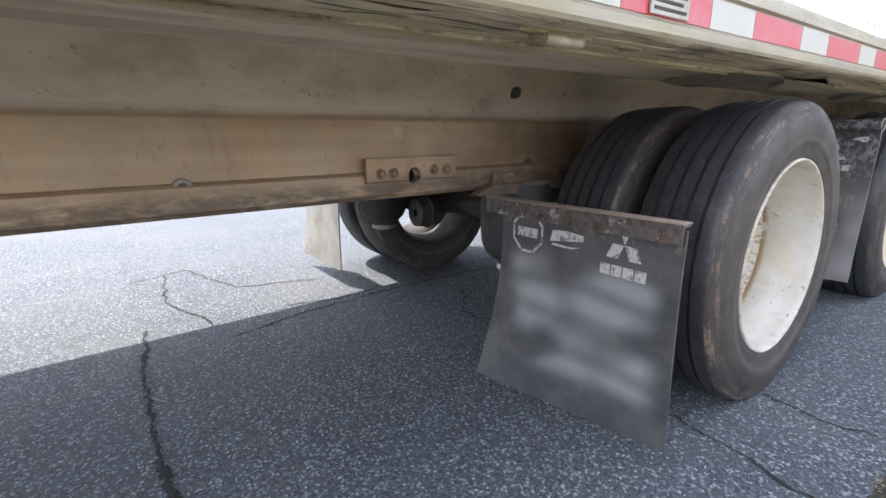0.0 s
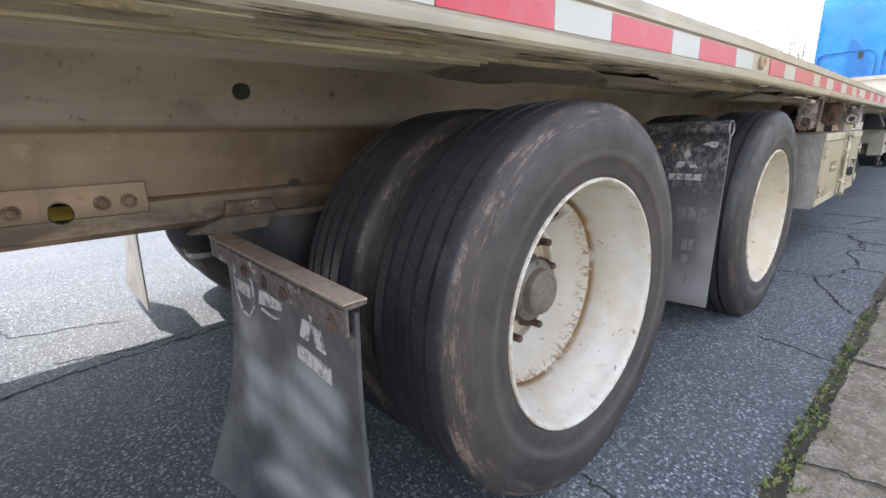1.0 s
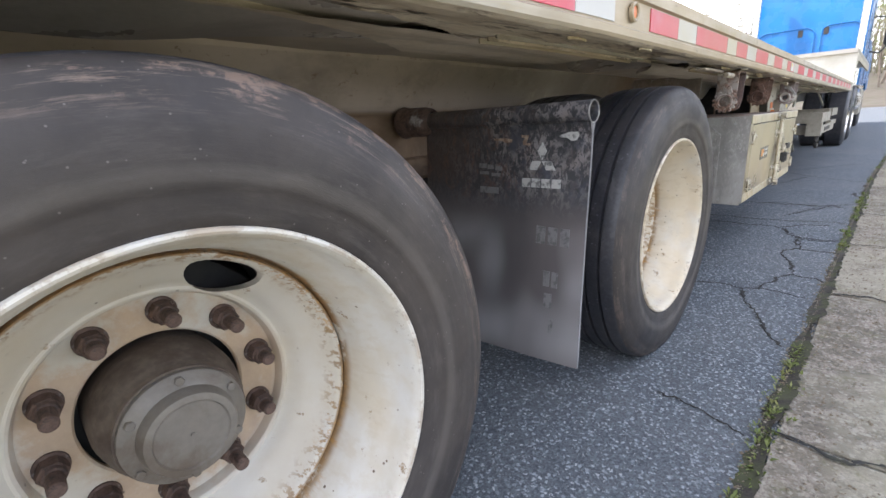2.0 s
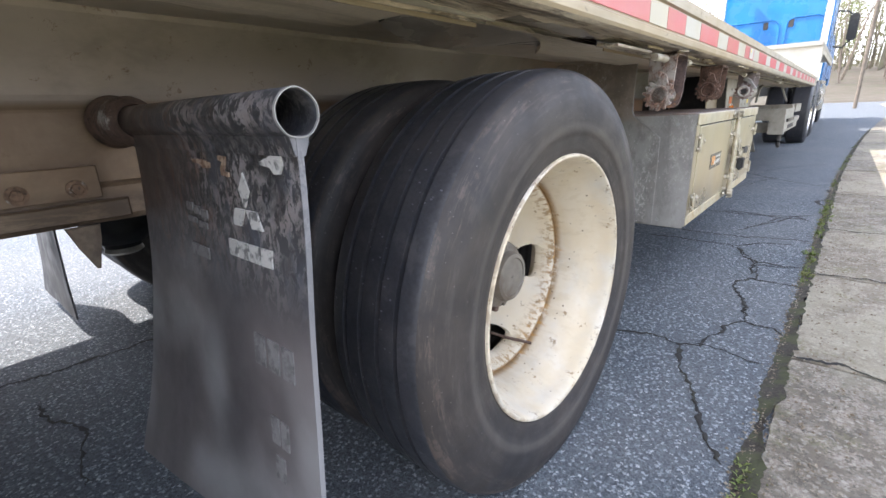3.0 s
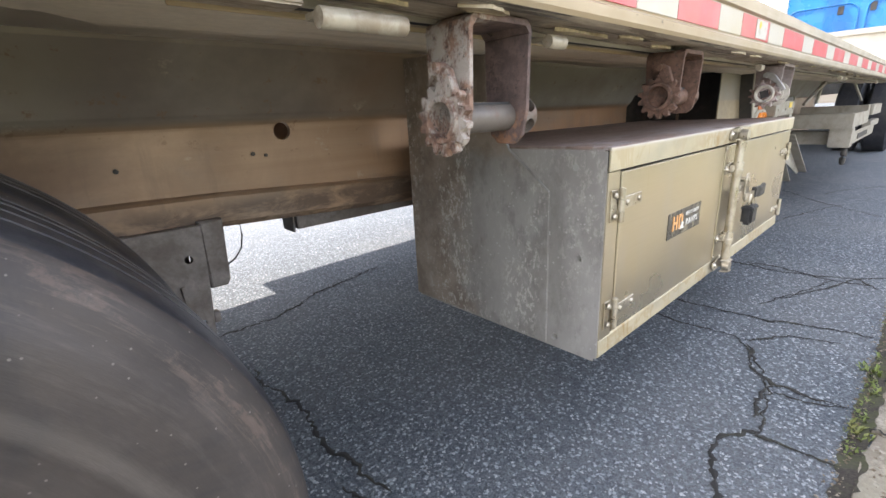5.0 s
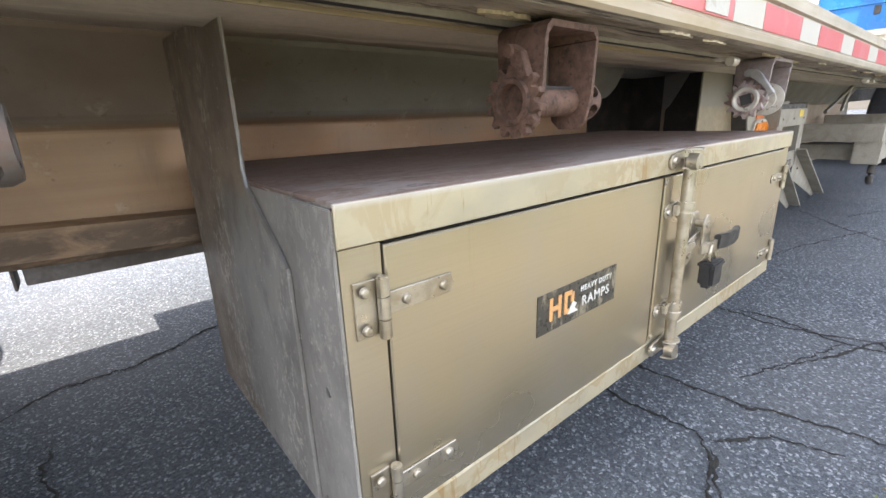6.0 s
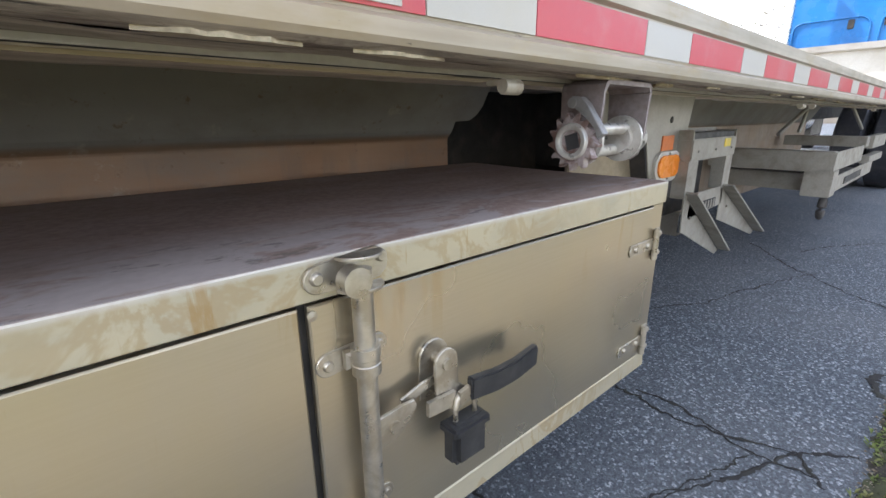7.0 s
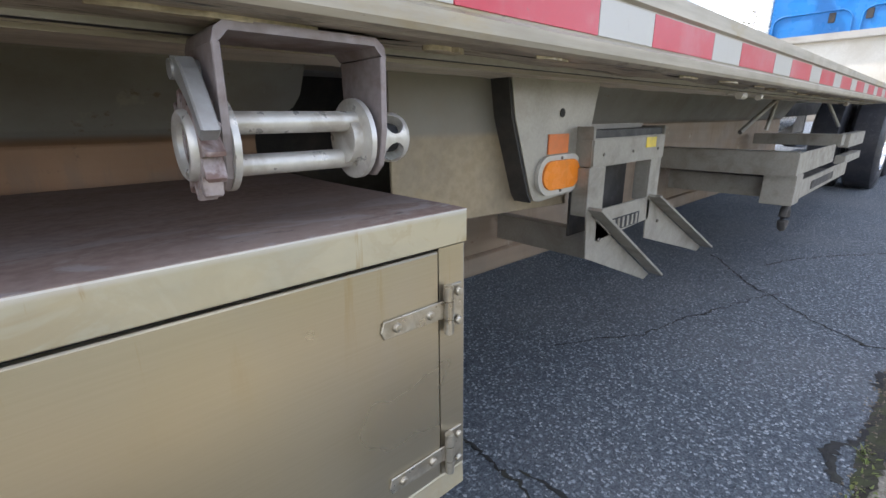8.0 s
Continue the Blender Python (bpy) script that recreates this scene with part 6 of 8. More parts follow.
prism(bm, [(FLX - 0.003, 0.785), (FLX + 0.010, 0.785), (FLX + 0.013, 0.797), (FLX + 0.018, 0.8065), (FLX - 0.008, 0.8065), (FLX - 0.005, 0.797)], 'y', 0.906, 1.45, 0.001)
part("pipe_web", bm, FLAP_B, flap_pipe)
bm = bmesh.new()
ring = [bm.verts.new((FLX + 0.005 + (r + 0.0006 * math.sin(7 * a) * math.sin(3 * a)) * math.cos(a), y, 0.829 + (r + 0.0005 * math.sin(5 * a)) * math.sin(a)))
        for a in (math.pi * i / 24 for i in range(48)) for y, r in ((0.9062, 0.0236), (0.9035, 0.0243), (0.9035, 0.0252), (0.9062, 0.0259))]
for i in range(48):
    for j in range(3):
        a, b = 4 * i + j, (4 * i + 4) % 192 + j
        bm.faces.new((ring[a], ring[a + 1], ring[b + 1], ring[b]))
part("pipe_rim", bm, GALV, flap_pipe, "pipe end worn to bare metal")
bm = bmesh.new()
lathe(bm, [(1.425, 0.029), (1.435, 0.039), (1.46, 0.044), (1.54, 0.045), (1.555, 0.050), (1.56, 0.02)], (FLX + 0.005, 0, 0.829), n=28, mats=[0] * 5)
part("pipe_socket", bm, NUT, trailer, smooth=True)
# splice plate behind the pipe
bm = bmesh.new()
prism(bm, [(2.36, 0.69), (2.86, 0.69), (2.86, 0.752), (2.36, 0.752)], 'y', BEAM_Y - 0.028, BEAM_Y - 0.0185, 0.002)
prism(bm, [(2.2, 0.62), (2.56, 0.62), (2.60, 0.655), (2.90, 0.645), (2.90, 0.684), (2.2, 0.684)], 'y', BEAM_Y - 0.034, BEAM_Y - 0.0185, 0.004)
part("splice_plate", bm, BEAM, near_beam, "bolted splice plate")
for x in (2.42, 2.47, 2.737, 2.822):
    bolt(near_beam, x, BEAM_Y - 0.028, 0.711, 0.011)
bm = bmesh.new()
prism(bm, [(2.786, 0.640), (2.842, 0.640), (2.838, 0.612), (2.825, 0.552), (2.819, 0.553), (2.800, 0.598)], 'y', BEAM_Y - 0.034, BEAM_Y - 0.024, 0.002)
part("stay_plate", bm, ARM, near_beam, "pointed brown stay plate under the beam")
for x in (2.50, 2.58):
    bolt(near_beam, x, BEAM_Y - 0.034, 0.650, 0.010)
# flat near-black disc: a hole's shade as colour
bm = bmesh.new()
rod(bm, (2.62, BEAM_Y - 0.0285, 0.722), (2.62, BEAM_Y - 0.0295, 0.722), 0.021, 24)
part("dark_hole", bm, DARKER, near_beam)
# far flaps
for x, y0 in ((1.40, 2.79), (2.905, 2.71)):
    f3, _ = flap_sheet("mud_flap", x, 0.62, 0.07, y0, y0 + 0.58, 0.02, 0.02, ALLOY if x < 2 else FLAP_A, "pale grey mud flap on the far side of the trailer" if x < 2 else "black rubber mud flap on the far side")


# ---- hardware under the deck ----
# opening in the near beam, ahead of the toolbox
bm = bmesh.new()
prism(bm, [(6.075, 0.60), (6.75, 0.60), (6.75, 0.998), (6.172, 0.998), (6.168, 0.905), (6.156, 0.880), (6.134, 0.864), (6.075, 0.862)], 'y', BEAM_Y - 0.12, BEAM_Y + 0.1)
cut(near_beam, [cutter(bm)])
bm = bmesh.new()
prism(bm, [(6.19, 0.70), (6.20, 0.68), (6.80, 0.655), (6.80, 0.99), (6.19, 0.99)], 'y', 1.206, 1.213, 0.002)
# added dark sheets stand in for the shade deep in the opening
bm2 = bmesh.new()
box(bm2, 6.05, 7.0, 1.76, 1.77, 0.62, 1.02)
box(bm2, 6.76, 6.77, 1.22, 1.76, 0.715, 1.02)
part("recess_shade", bm2, DARK, trailer, "dark sheets added as shade in the recess behind the beam")
part("gusset_plate", bm, GUSSET, trailer, "flat aluminium gusset plate")
for x, l, y, z in ((0.99, 0.085, 0.926, 0.968), (4.040, 0.102, 0.910, 0.949), (4.43, 0.042, 0.926, 0.956), (5.588, 0.034, 0.926, 0.955), (7.21, 0.05, 0.926, 0.950), (7.40, 0.02, 0.926, 0.950), (9.1, 0.05, 0.926, 0.950)):
    bm = bmesh.new()
    lathe(bm, [(x, 0.0005), (x, 0.0095), (x + 0.002, 0.0105), (x + l - 0.002, 0.0105), (x + l, 0.0095), (x + l, 0.0005)], (0, y, z), axis='x', n=20, mats=[0] * 5)
    box(bm, x + 0.004, x + l - 0.004, y + 0.010, y + 0.034, z + 0.002, z + 0.009, 0.001)
    drooped(part("strap_slider", bm, SLIDER, trailer, "pale round strap slider on the track", smooth=True))
for x0, x1, z in ((1.085, 1.34, 0.976), (0.79, 0.985, 0.982), (3.78, 4.03, 0.958)):
    bm = bmesh.new()
    box(bm, x0, x1, 0.914, 0.944, z, z + 0.006, 0.002)
    box(bm, x0, x1, 0.944, 0.968, z + 0.004, z + 0.010, 0.001)
    drooped(part("track_cover", bm, STRIP, trailer, "scraped strip beside the strap track"))
# bare spots where straps have chewed the foot of the rail
rnd = random.Random(21)


def bare_spot(x, l, y, w):
    bm = bmesh.new()
    steps = [k / 11 for k in range(12)]
    swell = [0.12 + 0.88 * math.sin(math.pi * t) ** 0.7 for t in steps]
    outline = [(x + l * t + rnd.gauss(0, 0.0015), y + w * q * rnd.uniform(0.55, 1.2)) for t, q in zip(steps, swell)]
    outline += [(x + l * t + rnd.gauss(0, 0.0015), y - w * q * rnd.uniform(0.45, 1.1)) for t, q in zip(reversed(steps), reversed(swell))]
    prism(bm, outline, 'z', 0.9728, 0.984)
    drooped(part("bare_spot", bm, BARE, side_rail))


bare_spot(5.175, 0.12, 0.890, 0.010)
bare_spot(5.345, 0.11, 0.892, 0.009)
x = -0.4
while x < 10.6:
    l, w, y = rnd.uniform(0.06, 0.17), rnd.uniform(0.007, 0.017), rnd.uniform(0.895, 0.945)
    if not any(a < x + l and x < b for a, b in ((1.75, 2.62), (3.32, 3.92), (5.1, 5.5))):
        bare_spot(x, l, y, w)
    x += rnd.choice((rnd.uniform(0.17, 0.26), rnd.uniform(0.2, 0.5)))

# diagonal deck struts ahead
for a, b in (((8.75, 1.32, 0.80), (9.10, 1.25, 0.985)), ((9.30, 1.32, 0.80), (9.34, 1.30, 0.985)), ((10.45, 1.20, 0.985), (10.80, 1.15, 0.80))):
    bm = bmesh.new()
    rod(bm, a, b, 0.013, 8)
    part("deck_strut", bm, ALLOY, trailer)


# ---- toolbox ----
toolbox = thing("toolbox", "stained stainless steel toolbox with two doors, slung under the trailer", "toolbox", T)
BX0, BX1, BY, BZ0, BZ1, BD = 4.602, 6.088, 0.903, 0.345, 0.782, 1.490
SEAM = 5.273
DZ0, DZ1 = 0.386, 0.738
bm = bmesh.new()
# shell: back, floor, ends, face frame
box(bm, BX0 + 0.004, BX1 - 0.004, BD - 0.004, BD, BZ0, BZ1)
box(bm, BX0 + 0.004, BX1 - 0.004, BY + 0.03, BD, BZ0, BZ0 + 0.004)
box(bm, BX0 + 0.05, BX1 - 0.05, BY + 0.012, BY + 0.016, DZ0 - 0.01, DZ1 + 0.01)
shell = part("shell", bm, DARK, toolbox)
for x0, x1 in ((BX0, BX0 + 0.047), (BX1 - 0.044, BX1)):
    bm = bmesh.new()
    prism(bm, [(x0, DZ0), (x1, DZ0), (x1, DZ1), (x0, DZ1)], 'y', BY, BY + 0.010)
    part("face_frame", bm, STEEL, toolbox, "stained stainless face frame")
bm = bmesh.new()
prism(bm, [(BY + 0.010, BZ0), (BY + 0.001, BZ0), (BY - 0.001, BZ0 + 0.003), (BY + 0.001, DZ0 - 0.004), (BY + 0.004, DZ0), (BY + 0.010, DZ0)], 'x', BX0, BX1)
part("foot_band", bm, LIP, toolbox, "pale band along the box's foot")
bm = bmesh.new()
prism(bm, [(BX0 - 0.002, DZ1 + 0.002), (BX1 + 0.002, DZ1 + 0.002), (BX1 + 0.002, BZ1 + 0.002), (BX0 - 0.002, BZ1 + 0.002)], 'y', BY - 0.005, BY + 0.001, 0.0015)
part("lid_lip", bm, LIP, toolbox, "folded lip with brown water stains")
bm = bmesh.new()
rows = []
for i in range(41):
    x = BX0 + (BX1 - BX0) * i / 40
    rows.append([bm.verts.new((x, y, BZ1 + 0.003 + 0.003 * noise.noise(Vector((x * 3, y * 5, 1))) * (0 if j in (0, 11) else 1))) for j, y in enumerate([BY - 0.003 + (BD - BY) * j / 11 for j in range(12)])])
for a, b in zip(rows, rows[1:]):
    for j in range(11):
        bm.faces.new((a[j], b[j], b[j + 1], a[j + 1]))
ext = bmesh.ops.extrude_face_region(bm, geom=bm.faces[:])
for v in ext["geom"]:
    if isinstance(v, bmesh.types.BMVert):
        v.co.z -= 0.006
part("lid", bm, BOXTOP, toolbox, "dusty brown sheet lid", smooth=True)
for x, sgn in ((BX0, -1), (BX1, 1)):
    bm = bmesh.new()
    box(bm, min(x, x - sgn * 0.004), max(x, x - sgn * 0.004), BY + 0.011, BD, BZ0 - 0.012, BZ1, 0.001)
    part("end_sheet", bm, END, toolbox, "dull aluminium end sheet with pale road spatter")
    bm = bmesh.new()
    box(bm, min(x, x + sgn * 0.004), max(x, x + sgn * 0.004), BY + 0.002, BY + 0.096, BZ0 - 0.002, BZ1 - 0.004, 0.001)
    part("corner_wrap", bm, END, toolbox, "folded corner sheet")
for y, z in ((1.01, 0.36), (0.955, 0.56), (0.97, 0.745)):
    bm = bmesh.new()
    rod(bm, (BX0, y, z), (BX0 - 0.005, y, z), 0.007, 12)
    part("rivet", bm, GALV, toolbox)


def door(x0, x1, label):
    bm = bmesh.new()
    g = 0.003
    prism(bm, [(x0 + g, DZ0 + g + 0.002), (x1 - g, DZ0 + g), (x1 - g, DZ1 - g), (x0 + g, DZ1 - g)], 'y', BY - 0.003, BY + 0.008, 0.002)
    return part("door", bm, STEEL, toolbox, label)


door_a = door(BX0 + 0.047, SEAM, "closed stainless door with a black and orange label")
door_b = door(SEAM + 0.004, BX1 - 0.044, "closed stainless door with a black lever and padlock")


def hinge(parent, x, z, s, long=0.095):
    """A strap hinge. s: 1 when its strap lies towards +x."""
    bm = bmesh.new()
    y = BY - 0.0035
    prism(bm, [(x, z - 0.0125), (x + s * long, z - 0.0105), (x + s * (long + 0.004), z), (x + s * long, z + 0.0125), (x, z + 0.0125)], 'y', y - 0.003, y, 0.0008)
    prism(bm, [(x - s * 0.005, z - 0.032), (x - s * 0.030, z - 0.032), (x - s * 0.030, z + 0.030), (x - s * 0.005, z + 0.030)], 'y', y - 0.003 + 0.003, y + 0.0036, 0.0008)
    for za, zb, r in ((-0.034, -0.014, 0.0068), (-0.0125, 0.0115, 0.0068), (0.013, 0.032, 0.0068), (-0.036, 0.034, 0.0042)):
        rod(bm, (x, y - 0.006, z + za), (x, y - 0.006, z + zb), r, 14)
    h = part("hinge", bm, CHROME, parent, "plated strap hinge")
    for bx, bz in ((x + s * 0.030, z), (x + s * 0.082, z + 0.001), (x - s * 0.020, z + 0.020), (x - s * 0.020, z - 0.022)):
        b = bmesh.new()
        lathe(b, [(y - 0.003, 0.0062), (y - 0.0055, 0.006), (y - 0.0075, 0.0042), (y - 0.008, 0.0004)], (bx, 0, bz), n=14, mats=[0] * 3)
        part("rivet", b, CHROME, toolbox, smooth=True)
    return h


hinge(door_a, 4.643, 0.672, 1)
hinge(door_a, 4.643, 0.440, 1)
hinge(door_b, 6.052, 0.655, -1, 0.10)
hinge(door_b, 6.052, 0.428, -1, 0.10)
for x, z in ((5.283, 0.725), (5.286, 0.40)):
    b = bmesh.new()
    lathe(b, [(BY - 0.003, 0.006), (BY - 0.0055, 0.0055), (BY - 0.0065, 0.0004)], (x, 0, z), n=12, mats=[0] * 2)
    part("rivet", b, CHROME, toolbox, smooth=True)

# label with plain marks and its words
bm = bmesh.new()
box(bm, 4.892, 5.108, BY - 0.0042, BY - 0.0028, 0.538, 0.603)
sticker = part("label", bm, LABEL, toolbox, "scuffed black label with orange and white print")
sticker.location.x = 0.011
for x0, x1, z0, z1 in ((4.920, 4.927, 0.555, 0.592), (4.941, 4.948, 0.555, 0.592), (4.927, 4.941, 0.570, 0.577), (4.957, 4.964, 0.555, 0.592), (4.964, 4.976, 0.585, 0.592), (4.964, 4.970, 0.555, 0.562), (4.974, 4.982, 0.571, 0.588)):
    bm = bmesh.new()
    box(bm, x0, x1, BY - 0.0056, BY - 0.0040, z0, z1)
    part("label_mark", bm, PRINT_ORANGE, sticker)
bm = bmesh.new()
prism(bm, [(4.966, 0.553), (4.980, 0.572), (4.990, 0.566), (4.984, 0.560), (4.994, 0.552)], 'y', BY - 0.0058, BY - 0.0040)
part("label_mark", bm, PRINT_WHITE, sticker)
FACE = Matrix.Translation((0, BY - 0.0048, 0)) @ Matrix.Rotation(radians(90), 4, 'X')
lettering("words", "HEAVY DUTY", 0.0130, PRINT_WHITE, sticker, Matrix.Translation((5.046, 0, 0.5855)) @ FACE)
lettering("words", "RAMPS", 0.0235, PRINT_WHITE, sticker, Matrix.Translation((5.046, 0, 0.5630)) @ FACE)

# cam-rod latch between the doors
RX, RY = 5.330, BY - 0.024
bm = bmesh.new()
rod(bm, (RX, RY, 0.362), (RX, RY, 0.770), 0.0115, 20)
latch_rod = part("latch_rod", bm, CHROME, toolbox, "plated vertical latch rod", smooth=True)


def slot_outline(xa, za, ra, xb, zb, rb, n=9):
    """Two round ends joined by straight sides, in (x, z)."""
    lo = [(xa + ra * math.cos(t), za + ra * math.sin(t)) for t in [math.pi / 2 + math.pi * i / (n - 1) for i in range(n)]]
    return lo + [(xb + rb * math.cos(t), zb + rb * math.sin(t)) for t in [-math.pi / 2 + math.pi * i / (n - 1) for i in range(n)]]


def ears(z, name="rod_bracket"):
    bm = bmesh.new()
    prism(bm, slot_outline(RX - 0.036, z - 0.003, 0.0135, RX + 0.026, z + 0.002, 0.0125), 'y', BY - 0.007, BY - 0.003, 0.001)
    lathe(bm, [(z - 0.016, 0.0118), (z - 0.016, 0.0160), (z - 0.004, 0.0160), (z - 0.003, 0.0150), (z + 0.003, 0.0150), (z + 0.004, 0.0160), (z + 0.016, 0.0160), (z + 0.016, 0.0118)], (RX, RY, 0), axis='z', n=24, mats=[0] * 7)
    prism(bm, [(RX - 0.020, z - 0.010), (RX + 0.012, z - 0.010), (RX + 0.012, z + 0.010), (RX - 0.020, z + 0.010)], 'y', BY - 0.020, BY - 0.006, 0.003)
    b = part(name, bm, CHROME, latch_rod, smooth=True)
    for x, dz in ((RX - 0.036, -0.003), (RX + 0.027, 0.002)):
        q = bmesh.new()
        lathe(q, [(BY - 0.007, 0.0065), (BY - 0.0095, 0.006), (BY - 0.011, 0.0045), (BY - 0.011, 0.0004)], (x, 0, z + dz), n=14, mats=[0] * 3)
        part("rivet", q, CHROME, latch_rod, smooth=True)
    return b


ears(0.668)
ears(0.458)
for z, s in ((0.765, 1), (0.372, -1)):
    bm = bmesh.new()
    outer = [(RX + 0.026 * math.cos(t * math.pi / 12), RY + 0.004 - 0.024 * math.sin(t * math.pi / 12)) for t in range(13)]
    prism(bm, outer, 'z', z + s * 0.018, z + s * 0.022, 0.0008)
    prism(bm, outer, 'z', z - s * 0.016, z - s * 0.012, 0.0008)
    prism(bm, slot_outline(RX - 0.040, z - 0.002, 0.015, RX + 0.024, z + 0.003, 0.018), 'y', BY - 0.011, BY - 0.0055, 0.001)
    rod(bm, (RX - 0.014, RY - 0.020, z - 0.002), (RX - 0.014, RY - 0.002, z - 0.002), 0.0155, 20)
    part("keeper", bm, CHROME, latch_rod, "plated cam keeper", smooth=True)
    for x in (RX - 0.042, RX + 0.032):
        q = bmesh.new()
        lathe(q, [(BY - 0.011, 0.0075), (BY - 0.014, 0.007), (BY - 0.016, 0.005), (BY - 0.016, 0.0004)], (x, 0, z + (0.0 if x < RX else 0.010)), n=14, mats=[0] * 3)
        part("rivet", q, CHROME, latch_rod, smooth=True)

# hasp, lever and padlock
bm = bmesh.new()
prism(bm, [(RX + 0.004, 0.546), (RX + 0.034, 0.549), (RX + 0.054, 0.566), (RX + 0.064, 0.582), (RX + 0.060, 0.590), (RX + 0.044, 0.590), (RX + 0.004, 0.587)], 'y', RY - 0.004, RY + 0.001, 0.001)
prism(bm, [(RX + 0.050, 0.578), (RX + 0.082, 0.590), (RX + 0.104, 0.592), (RX + 0.104, 0.604), (RX + 0.080, 0.602), (RX + 0.046, 0.592)], 'y', RY + 0.004, RY + 0.008, 0.001)
rod(bm, (RX + 0.030, RY - 0.008, 0.568), (RX + 0.030, RY, 0.568), 0.008, 14)
part("lever_clevis", bm, CHROME, latch_rod)
bm = bmesh.new()
arm = [(RX + 0.075, RY - 0.004, 0.572), (RX + 0.12, RY - 0.010, 0.570), (RX + 0.150, RY - 0.018, 0.576)]
for (x0, y0, z0), (x1, y1, z1) in zip(arm, arm[1:]):
    prism(bm, [(x0, z0 - 0.010), (x1, z1 - 0.010), (x1, z1 + 0.010), (x0, z0 + 0.010)], 'y', min(y0, y1) - 0.003, min(y0, y1) + 0.003)
lever = part("lever", bm, CHROME, latch_rod)
bm = bmesh.new()
path = [(5.468, RY - 0.018, 0.578), (5.515, RY - 0.022, 0.574), (5.555, RY - 0.022, 0.574), (5.612, RY - 0.012, 0.572)]
prev = None
for (x, y, z) in path:
    row = [bm.verts.new((x + dx, y + dy, z + dz)) for dx, dy, dz in ((0, -0.006, -0.0165), (0, -0.007, 0.0165), (0, 0.006, 0.0165), (0, 0.006, -0.0165))]
    if prev:
        for k in range(4):
            bm.faces.new((prev[k], prev[(k + 1) % 4], row[(k + 1) % 4], row[k]))
    else:
        bm.faces.new(row)
    prev = row
bm.faces.new(prev[::-1])
bmesh.ops.bevel(bm, geom=bm.edges[:], offset=0.0025, segments=2, affect='EDGES')
part("grip", bm, BLACK, toolbox, "black plastic lever grip", smooth=True)
bm = bmesh.new()
prism(bm, [(5.440 + 0.019 * math.cos(t), 0.622 + 0.019 * math.sin(t)) for t in (3.14, 2.75, 2.36, 1.96, 1.57, 1.18, 0.79, 0.39, 0.0)] + [(5.459, 0.585), (5.476, 0.572), (5.476, 0.553), (5.446, 0.549), (5.424, 0.560)], 'y', RY - 0.006, RY - 0.001, 0.001)
rod(bm, (5.440, RY - 0.010, 0.620), (5.440, BY - 0.002, 0.620), 0.0078, 16)
prism(bm, [(5.438 + 0.024 * math.cos(t), 0.622 + 0.024 * math.sin(t)) for t in (3.14, 2.75, 2.36, 1.96, 1.57, 1.18, 0.79, 0.39, 0.0)] + [(5.462, 0.566), (5.414, 0.566)], 'y', BY - 0.0075, BY - 0.003, 0.001)
part("hasp", bm, CHROME, toolbox, "plated hasp")

padlock = thing("padlock", "black-covered padlock with a bright shackle, hanging from the hasp", "padlock", T)
PX, PY, PZ = 5.463, RY - 0.016, 0.535
bm = bmesh.new()
box(bm, PX - 0.030, PX + 0.030, PY - 0.0155, PY + 0.0155, PZ - 0.058, PZ + 0.004, 0.008)
part("lock_body", bm, BLACK, padlock, "black rubber lock cover", smooth=True)
bm = bmesh.new()
box(bm, PX - 0.0325, PX + 0.0325, PY - 0.0175, PY + 0.0175, PZ - 0.012, PZ + 0.002, 0.004)
part("cover_cap", bm, BLACK, padlock, smooth=True)
bm = bmesh.new()
sweep(bm, [(PX - 0.017, PY, PZ), (PX - 0.017, PY, PZ + 0.022)] + [(PX + 0.017 * math.cos(t), PY, PZ + 0.024 + 0.017 * math.sin(t)) for t in (2.6, 2.1, 1.57, 1.04, 0.5)] + [(PX + 0.017, PY, PZ + 0.022), (PX + 0.017, PY, PZ)], 0.0045, 10)
part("shackle", bm, CHROME, padlock, "bright steel shackle", smooth=True)

# hanging plate that carries the toolbox, riveted over the inner half of its end
bm = bmesh.new()
prism(bm, [(1.146, 0.992), (1.150, BZ1 + 0.010), (1.138, BZ1 - 0.006), (1.030, 0.690), (1.030, BZ0 - 0.004), (BD + 0.004, BZ0 - 0.004), (BD + 0.004, 1.004)], 'x', BX0 - 0.006, BX0 - 0.0005, 0.001)
hanging = part("hanger_plate", bm, SPATTER, toolbox, "plate caked with road dirt and pale spatter")
bm = bmesh.new()
sweep(bm, [(BX0 - 0.004, 1.144, 0.990), (BX0 - 0.005, 1.147, 0.80), (BX0 - 0.006, 1.136, BZ1 - 0.006), (BX0 - 0.006, 1.080, 0.733), (BX0 - 0.006, 1.030, 0.692)], 0.0026, 6)
part("pale_edge", bm, GALV, hanging, "thin pale edge")
bm = bmesh.new()
prism(bm, [(1.30, 0.70), (1.40, 0.70), (1.40, 0.80), (1.385, 0.815), (1.315, 0.815), (1.30, 0.80)], 'x', BX0 + 0.006, BX0 + 0.014, 0.001)
tab = part("hanger_tab", bm, HANGER, hanging, "bolted tab behind the plate")


